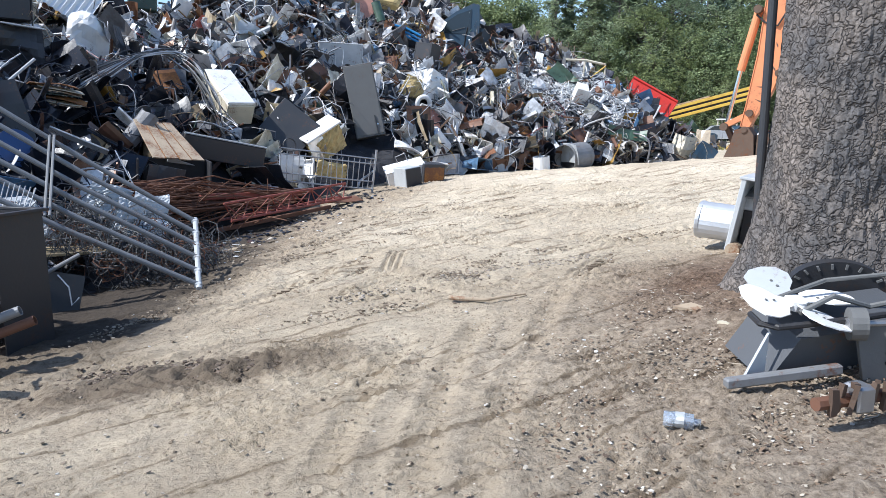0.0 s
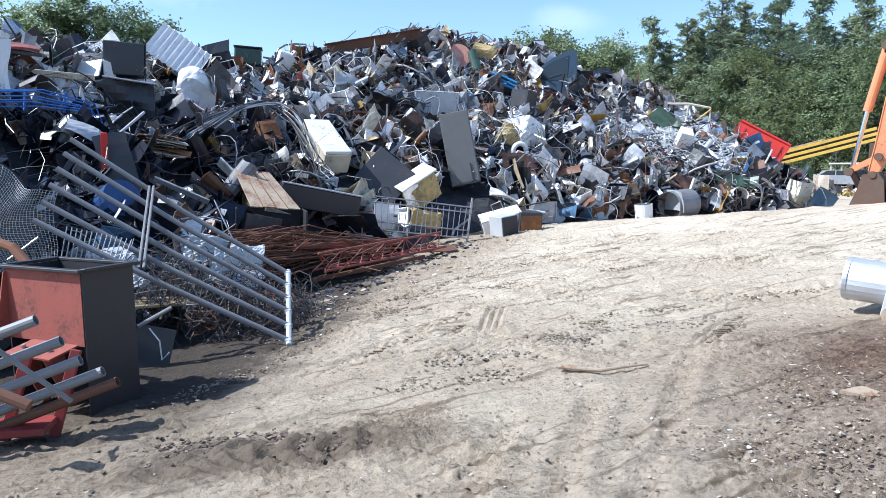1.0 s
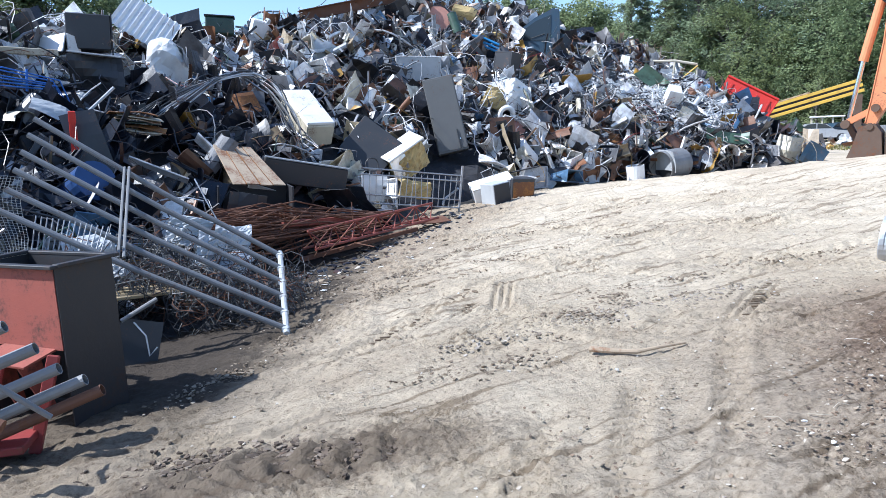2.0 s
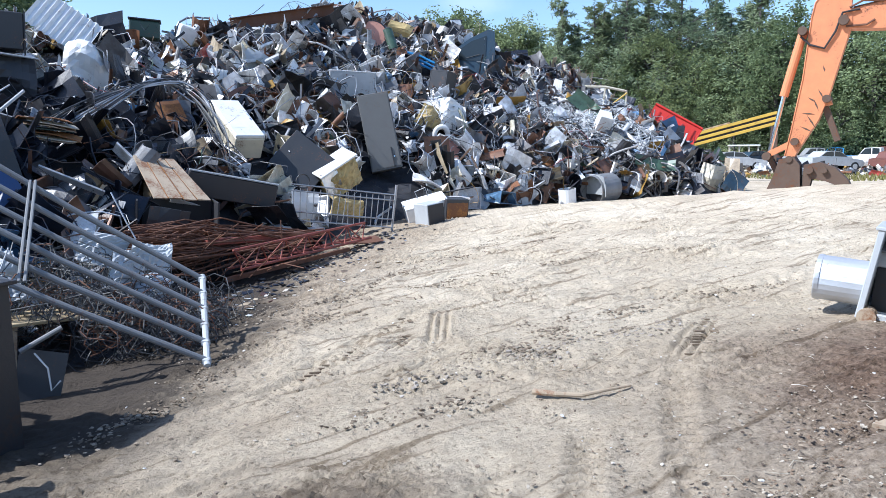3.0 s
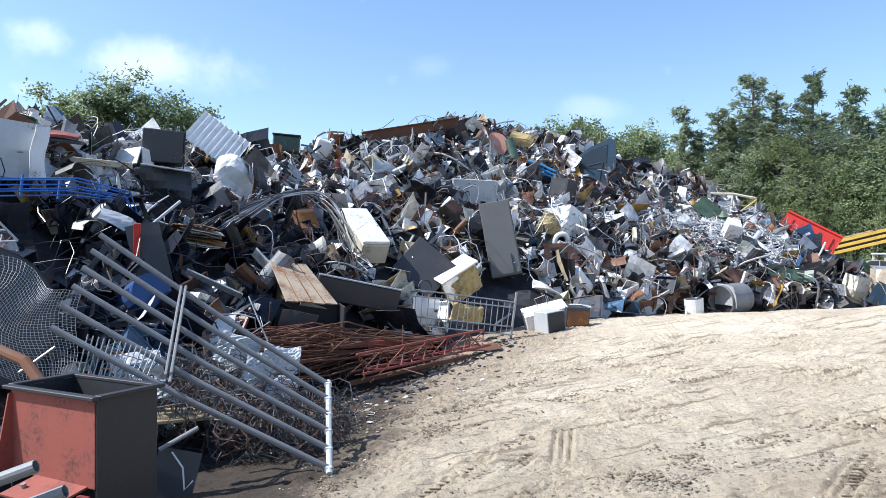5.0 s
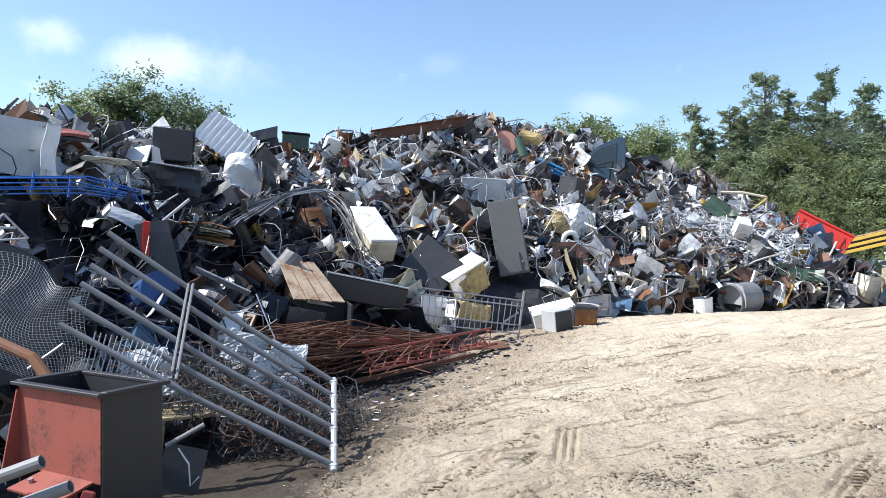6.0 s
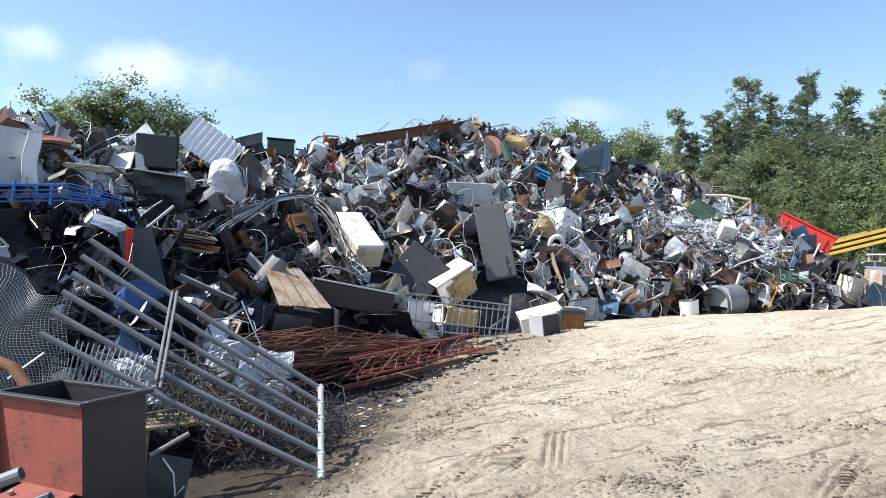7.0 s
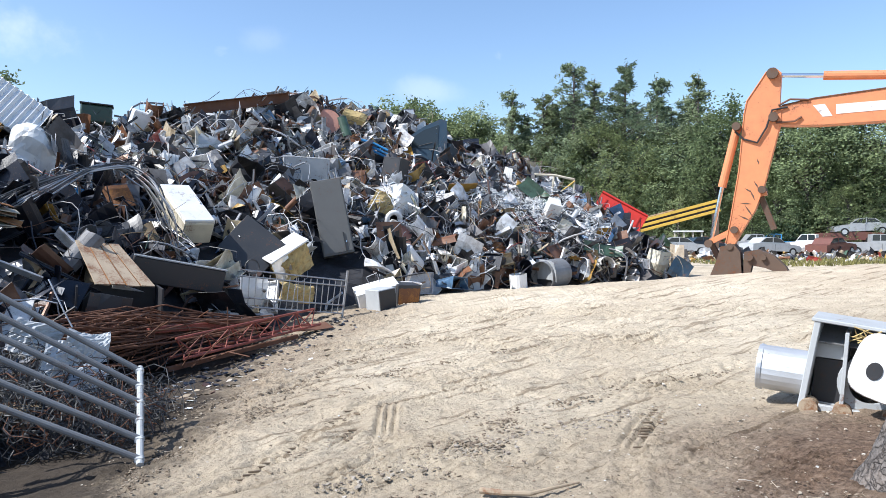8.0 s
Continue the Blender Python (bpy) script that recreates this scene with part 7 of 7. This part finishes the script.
part("window", Shape().box(pose(0.135, 0.02, 0.10), 0.2, 0.02, 0.36), BLACK, ac)
part("upper_panel", Shape().box(pose(0.135, 0.01, 0.47), 0.22, 0.03, 0.12, 0.004), LIGHT_GREY, ac)
part("lower_panel", Shape().box(pose(0.135, 0.01, 0.06), 0.22, 0.03, 0.04, 0.004), LIGHT_GREY, ac)
bh = part("blower_housing", Shape().pipe(pose(0.44, 0.16, 0.32, 90, 0, 12), 0.24, 0.23, 0.02, 28), GALV, ac)
part("blower_face", Shape().pipe(pose(0.44, -0.06, 0.32, 90, 0, 12), 0.03, 0.235, 0.08, 28), LIGHT_GREY, bh)
for x in (0.03, 0.27, 0.6):
    part("caster", Shape().tube([(x, -0.22, 0.085), (x, -0.2, 0.085), (x, -0.1, 0.085), (x, -0.08, 0.085)], 0.07, 16), WOOD, ac)
part("duct_stub", Shape().pipe(pose(-0.02, 0.08, 0.30, 0, -90, 0), 0.38, 0.19, 0.008, 26, 0.03), DUCT, ac, "shiny round duct stub")
part("duct_rim", Shape().pipe(pose(-0.36, 0.08, 0.30, 0, -90, 0), 0.03, 0.197, 0.012, 26, 0.03), DUCT, ac)
w = Shape()
for k in range(12):
    r = random.Random(60 + k)
    w.tube([(r.uniform(0.25, 0.5), -0.15, r.uniform(0.6, 0.72)), (r.uniform(0.3, 0.55), -0.2, r.uniform(0.64, 0.78)), (r.uniform(0.3, 0.6), -0.18, r.uniform(0.58, 0.7))], 0.006, 5)
part("wiring", w, FOAM, ac, "yellow and red loose wiring")
w = Shape()
for k in range(5):
    r = random.Random(80 + k)
    w.tube([(0.36, -0.2, 0.62), (0.45 + r.uniform(-0.1, 0.1), -0.24, 0.4), (0.42 + r.uniform(-0.1, 0.12), -0.24, 0.25), (0.52, -0.2, 0.3 + r.uniform(0, 0.2))], 0.005, 5)
part("black_wiring", w, BLACK, ac)
wc2 = thing("white_appliance_cover", pose(3.10, 6.58, 0.42, -18, 20, -34), "white moulded cover with holes leaning on the furnace", "cover")
n = 26
out = [(0.22 * math.copysign(abs(math.cos(a)) ** 0.6, math.cos(a)), 0.25 + 0.25 * math.copysign(abs(math.sin(a)) ** 0.6, math.sin(a))) for a in [6.2832 * i / n for i in range(n)]]
part("shell", Shape().plate(I4, out, 0.05), WHITE, wc2)
part("hole", Shape().plate(pose(-0.06, -0.028, 0), [(0.055 * math.cos(a), 0.2 + 0.07 * math.sin(a)) for a in np.linspace(0, 5.9, 14)], 0.01), BLACK, wc2)
for x, z in ((0.02, 0.33), (0.06, 0.25), (0.1, 0.3), (0.1, 0.38), (0.0, 0.38)):
    part("knock_out", Shape().plate(pose(x, -0.028, z), [(-0.018, -0.02), (0.018, -0.015), (0.02, 0.02), (-0.012, 0.025)], 0.008), BLACK, wc2)

# machine leftovers by the roots
ga = float(ground_z(1.8, 3.5))
hp = thing("mower_deck", pose(1.40, 3.42, ga + 0.02, 0, -2, 4), "grey metal machine deck lying on its side", "machine deck")
DECK = worn("dark_blue_grey_paint", (0.075, 0.08, 0.088), 0.5, 0, 0.04, 0.35)
part("deck", Shape().plate(pose(0.44, 0.24, 0, 14, 0, 8), [(-0.24, 0.0), (0.66, 0.05), (0.64, 0.27), (0.3, 0.26), (-0.1, 0.24)], 0.36), DECK, hp)
part("front_lip", Shape().box(pose(0.27, -0.05, 0.0, 0, -4, 0), 0.58, 0.05, 0.05, 0.008), GALV, hp)
part("end_fin", Shape().plate(pose(0.12, 0.02, 0.0, 0, 0, 12), [(-0.02, 0.0), (0.10, 0.02), (0.12, 0.22)], 0.015), LIGHT_GREY, hp)
part("rim_tube", Shape().tube([(0.22, 0.2, 0.27), (0.2, 0.06, 0.26), (0.26, 0.0, 0.255), (0.45, -0.03, 0.275), (0.62, -0.03, 0.285), (0.8, 0.0, 0.29)], 0.016, 8), BLACK, hp)
for x in (0.58, 0.8):
    wh = part("roller", Shape().tube([(x, -0.05, 0.27), (x + 0.015, -0.055, 0.27), (x + 0.055, -0.065, 0.27), (x + 0.07, -0.07, 0.27)], 0.08, 18), GREY, hp)
    part("hub", Shape().tube([(x - 0.01, -0.05, 0.27), (x + 0.0, -0.05, 0.27)], 0.03, 10), STEEL, wh)
part("axle", Shape().tube([(0.62, -0.06, 0.27), (0.86, -0.08, 0.27)], 0.014, 8), STEEL, hp)
part("side_plate", Shape().plate(pose(0.76, -0.06, -0.02, 0, 0, -10), [(-0.09, 0.0), (0.12, 0.0), (0.16, 0.27), (-0.14, 0.3)], 0.03), GREY, hp)
for z in (0.07, 0.12, 0.17, 0.22):
    part("bolt_head", Shape().tube([(0.77, -0.08, z), (0.77, -0.1, z)], 0.012, 6), BLACK, hp)
fan = thing("fan_blade", pose(1.80, 3.62, ga + 0.32, 16, 4, 12), "white metal fan blade resting on the machine deck", "fan")
paddle = [(-0.02, -0.03), (-0.07, -0.045), (-0.11, -0.10), (-0.19, -0.125), (-0.27, -0.11), (-0.315, -0.05), (-0.32, 0.03), (-0.29, 0.10), (-0.22, 0.125), (-0.15, 0.10), (-0.1, 0.045), (-0.05, 0.03)]
part("hub", Shape().tube([(0, 0, 0.02), (0, 0, 0.035), (0, 0, 0.07)], 0.055, 16), WHITE, fan)
for k in range(4):
    m = pose(0, 0, 0.05, 0, 0, 6 + 90 * k) @ pose(0, 0, 0, 12, 5, 0) @ pose(0, 0, 0, -90, 0, 0)
    bl_ = part("blade", Shape().plate(m, paddle, 0.006), WHITE if k != 3 else LIGHT_GREY, fan)
    for dx in (-0.14, -0.19):
        part("rivet", Shape().tube([m @ Vector((dx, -0.004, 0.0)), m @ Vector((dx, -0.008, 0.0))], 0.008, 6), GREY, bl_)
blk = thing("flywheel_guard", pose(2.22, 4.0, ga + 0.36, 8, 0, -12), "black half round guard with slots round its edge", "guard")
half = [(0.25 * math.cos(a), 0.15 * math.sin(a)) for a in np.linspace(0, math.pi, 16)]
gpart = part("shell", Shape().plate(I4, half + [(-0.25, -0.1), (0.25, -0.1)], 0.06), BLACK, blk)
for k in range(8):
    a = math.pi * (0.15 + 0.7 * k / 7)
    part("slot", Shape().box(pose(0.22 * math.cos(a), -0.035, 0.12 * math.sin(a) - 0.012, 0, 90 - math.degrees(a), 0), 0.012, 0.008, 0.03), GREY, gpart)
part("mount", Shape().box(pose(0, 0.05, -0.42), 0.4, 0.2, 0.33, 0.03), CHARCOAL, blk)
single("hydraulic_hose", Shape().tube([(1.78, 3.5, ga + 0.34), (1.95, 3.52, ga + 0.42), (2.15, 3.55, ga + 0.36), (2.35, 3.5, ga + 0.42), (2.6, 3.45, ga + 0.38)], 0.014, 7), GREY, "grey rubber hose over the machine parts", "hose")
single("hydraulic_hose", Shape().tube([(1.7, 3.62, ga + 0.38), (2.0, 3.7, ga + 0.46), (2.3, 3.66, ga + 0.5), (2.6, 3.6, ga + 0.5)], 0.012, 7), GREY, "thin grey hose over the machine parts", "hose")
trk = thing("chain_sprocket", pose(1.78, 2.98, ga + 0.0, 0, 0, 15), "rusty toothed drive chain with a steel block", "machine part")
part("block", Shape().box(pose(0.02, 0, 0.05), 0.09, 0.1, 0.12, 0.012), STEEL, trk)
tooth = Shape().plate(I4, [(-0.016, 0), (0.016, 0), (0.03, 0.05), (0.012, 0.13), (-0.022, 0.14), (-0.014, 0.07)], 0.022).mesh("tooth", MUD)
for k in range(9):
    o = new("tooth", tooth)
    o.parent, o.matrix_basis = trk, pose(-0.13 + 0.045 * k, -0.02 + 0.03 * (k % 2), 0.05, 10, (k * 29 % 17) - 8, 20 * (k % 3))
part("axle", Shape().tube([(-0.2, 0, 0.1), (0.35, 0.02, 0.1)], 0.03, 8), RUSTY, trk)
bt = thing("plastic_bottle", pose(1.08, 3.1, float(ground_z(1.08, 3.1)) + 0.045, 90, 0, 70), "crushed clear plastic bottle on the dirt", "bottle")
part("shell", Shape().pipe(pose(0, 0, -0.07), 0.13, 0.045, 0.004, 14, 0.16, 0.7).tube([(0, 0, 0.06), (0, 0, 0.09)], 0.016, 8), CLEAR, bt)
part("label_band", Shape().pipe(pose(0, 0, -0.02), 0.04, 0.047, 0.002, 14, 0.14, 0.7), LIGHT_GREY, bt, "faded pale wrapper")
single("pale_shard", Shape().plate(pose(0, 0, 0, 90, 0, 0), [(-0.1, -0.03), (0.06, -0.08), (0.13, 0.05), (0.02, 0.06)], 0.02), WOOD, "pale broken shard of board on the dirt", "shard", pose(1.66, 4.72, float(ground_z(1.66, 4.72)) + 0.012, 6, 0, 10))
single("pale_shard", Shape().plate(pose(0, 0, 0, 90, 0, 0), [(-0.05, -0.02), (0.03, -0.04), (0.06, 0.03), (0.0, 0.04)], 0.02), CREAM, "small pale shard in the leaf litter", "shard", pose(1.75, 4.3, float(ground_z(1.75, 4.3)) + 0.012))
gz = float(ground_z(0.38, 5.85))
single("fallen_stick", Shape().tube([(0.06, 5.86, gz + 0.02), (0.2, 5.80, gz + 0.022), (0.36, 5.78, gz + 0.02), (0.5, 5.82, gz + 0.035), (0.7, 5.9, gz + 0.04)], 0.022, 8, True, 0.008), WOOD, "crooked fallen stick on the packed dirt", "stick")


# loose stones, chips and litter on the dirt
def litter(name, label, mat, count, place, lo, hi, flat):
    s = Shape()
    for _ in range(count):
        x, y = place()
        k = CR.uniform(lo, hi)
        m = pose(x, y, float(ground_z(x, y)) + 0.006 - 0.1 * k * flat, CR.uniform(-20, 20), CR.uniform(-20, 20), CR.uniform(0, 360))
        pts = [m @ Vector((k * 0.5 * (1 + 0.4 * CR.uniform(-1, 1)) * math.cos(a), k * 0.4 * (1 + 0.4 * CR.uniform(-1, 1)) * math.sin(a), z * k * flat)) for z, q in ((0, 1), (0.5, 0.8)) for a in (0.2, 1.4, 2.5, 3.7, 5.1)]
        s.add(pts, [(0, 1, 6, 5), (1, 2, 7, 6), (2, 3, 8, 7), (3, 4, 9, 8), (4, 0, 5, 9), (5, 6, 7, 8, 9)])
    return tagged(part(name, s, mat), label, "litter", kind="stuff")


STONES = palette("stones_and_chips", [(0, (0.33, 0.27, 0.2)), (0.45, (0.48, 0.42, 0.34)), (0.7, (0.28, 0.22, 0.165)), (0.85, (0.58, 0.53, 0.45)), (0.95, (0.7, 0.7, 0.68))], 0.9)
SOIL = palette("crumbled_soil", [(0, (0.31, 0.27, 0.21)), (0.4, (0.25, 0.21, 0.165)), (0.7, (0.40, 0.355, 0.3))], 0.95)
LEAVES = palette("dead_leaves_and_chips", [(0, (0.24, 0.17, 0.115)), (0.35, (0.37, 0.3, 0.22)), (0.6, (0.13, 0.095, 0.07)), (0.78, (0.5, 0.44, 0.35)), (0.93, (0.68, 0.64, 0.57))], 0.9)
LOAM = palette("dark_loam", [(0, (0.1, 0.075, 0.055)), (0.5, (0.17, 0.13, 0.095)), (0.8, (0.26, 0.21, 0.16))], 0.95)
litter("dirt_clods", "small clods and stones on the packed dirt", STONES, 3600, lambda: (CR.uniform(-3, 5), 1.5 + 12 * CR.random() ** 1.3), 0.006, 0.03, 0.5)
litter("leaf_litter", "dead leaves, bark chips and bits round the tree", LEAVES, 10000, lambda: (1.75 + CR.gauss(0, 0.85), 3.3 + CR.gauss(0, 1.1)), 0.006, 0.024, 0.3)
litter("clod_ridge", "dark crumbled soil in a patch", LOAM, 900, lambda: (-1.8 + CR.gauss(0, 0.33), 4.55 + CR.gauss(0, 0.11)), 0.012, 0.045, 0.6)
litter("crumbled_ridge", "crumbled ridge of pale soil across the lane", SOIL, 420, lambda: ((lambda f: (-1.0 + 2.6 * f + CR.gauss(0, 0.1), 6.3 + 1.2 * f + CR.gauss(0, 0.12)))(CR.random())), 0.01, 0.045, 0.6)
CRUMB = palette("dark_soil_crumbs", [(0, (0.2, 0.155, 0.11)), (0.4, (0.29, 0.235, 0.17)), (0.75, (0.38, 0.32, 0.24))], 0.95)


def strewn(line, spread_):
    """A chance place along a crooked line."""
    def place():
        k = CR.randrange(len(line) - 1)
        f = CR.random()
        (ax, ay), (bx, by) = line[k], line[k + 1]
        return ax + (bx - ax) * f + CR.gauss(0, spread_), ay + (by - ay) * f + CR.gauss(0, spread_)
    return place


for line, count, spread_ in (([(-2.81, 12.3), (-1.57, 11.1), (-0.52, 12.6), (0.68, 14.0), (1.9, 14.2)], 420, 0.16), ([(-2.9, 9.2), (-2.35, 9.9), (-1.68, 9.85), (-1.29, 11.3)], 420, 0.2), ([(-2.4, 8.2), (-2.0, 8.9), (-1.5, 9.3)], 260, 0.18),
                             ([(-1.05, 10.1), (0.08, 10.55), (1.92, 11.55)], 260, 0.08), ([(-0.3, 6.9), (-0.07, 7.2), (0.18, 6.95)], 170, 0.09), ([(0.28, 7.8), (0.45, 7.55), (0.65, 7.9)], 170, 0.09), ([(1.07, 8.1), (1.7, 8.55), (2.38, 8.8), (3.2, 8.7)], 220, 0.1),
                             ([(-1.21, 5.7), (-0.39, 5.86), (0.26, 6.87), (0.65, 7.67)], 320, 0.1), ([(-2.5, 6.9), (-2.5, 7.4), (-2.4, 7.7)], 260, 0.1), ([(-2.9, 5.8), (-2.5, 6.6)], 200, 0.12)):
    litter("soil_crumbs", "line of dark crumbled soil on the packed dirt", CRUMB, int(count * 1.3), strewn(line, spread_), 0.008, 0.04, 0.4)


def tyre_print(ax, ay, bx, by, width):
    """Two rows of slanting lug marks pressed up between the treads of a tyre."""
    s = Shape()
    ln = math.hypot(bx - ax, by - ay)
    turn = math.atan2(by - ay, bx - ax)
    for i in range(int(ln / 0.09)):
        for side in (-1, 1):
            if CR.random() < 0.25:
                continue
            t, o = 0.09 * i + CR.uniform(-0.01, 0.01), side * width * 0.28
            x, y = ax + math.cos(turn) * t - math.sin(turn) * o, ay + math.sin(turn) * t + math.cos(turn) * o
            s.box(pose(x, y, float(ground_z(x, y)) - 0.004, 0, 0, math.degrees(turn) + 90 + side * 28), width * 0.42, 0.016, CR.uniform(0.009, 0.016), 0.003)
    return tagged(part("tyre_print", s, CRUMB), "dark tyre tread print in the packed dirt", "tyre print", kind="stuff")


for print_ in ((-1.55, 6.73, -0.83, 8.65, 0.22), (-1.0, 7.45, -0.7, 7.95, 0.2), (-1.05, 10.0, 0.3, 10.7, 0.22), (0.3, 10.7, 2.1, 11.7, 0.22), (-1.9, 10.6, -0.3, 12.3, 0.24), (-0.3, 12.3, 1.5, 13.5, 0.24), (-1.3, 9.2, -0.2, 10.2, 0.2), (1.3, 6.4, 1.9, 7.7, 0.2)):
    tyre_print(*print_)
BITS = palette("pale_rubbish_bits", [(0, (0.56, 0.52, 0.45)), (0.35, (0.4, 0.33, 0.24)), (0.6, (0.2, 0.15, 0.11)), (0.8, (0.82, 0.82, 0.8))], 0.8)
litter("rubbish_bits", "torn paper, board and plastic bits beside the girder", BITS, 50, strewn([(-3.1, 9.8), (-2.9, 10.5), (-2.4, 11.2), (-1.9, 12.6)], 0.25), 0.03, 0.16, 0.12)
litter("edge_debris", "broken bits along the foot of the heap", DARKMIX, 420, lambda: ((lambda f: (-3.7 + 2.3 * f + CR.gauss(0, 0.35), 9.3 + 7.5 * f + CR.gauss(0, 0.3)))(CR.random())), 0.02, 0.12, 0.3)
s = Shape()
for _ in range(200):
    x, y = 1.75 + CR.gauss(0, 0.6), 3.5 + CR.gauss(0, 1.2)
    a, l, z = CR.uniform(0, 6.28), CR.uniform(0.04, 0.14), float(ground_z(x, y)) + 0.012
    s.tube([(x, y, z), (x + l * 0.5 * math.cos(a), y + l * 0.5 * math.sin(a), z + 0.01), (x + l * math.cos(a + 0.4), y + l * math.sin(a + 0.4), z)], 0.002, 4)
tagged(part("twigs", s, LEAVES), "thin twigs scattered round the tree", "litter", kind="stuff")
GRASS = make_leaf("dry_grass", (0.10, 0.10, 0.03), (0.26, 0.24, 0.09))
s = Shape()
for _ in range(5000):
    x, y = CR.uniform(17, 44), CR.uniform(34, 50)
    z, h = float(ground_z(x, y)), CR.uniform(0.1, 0.3)
    a = CR.uniform(0, 6.28)
    s.add([(x - 0.05 * math.cos(a), y - 0.05 * math.sin(a), z), (x + 0.05 * math.cos(a), y + 0.05 * math.sin(a), z), (x + 0.1 * math.sin(a), y, z + h)], [(0, 1, 2)])
tagged(part("grass", s, GRASS), "dry yellow green grass beyond the crest", "grass", kind="stuff")
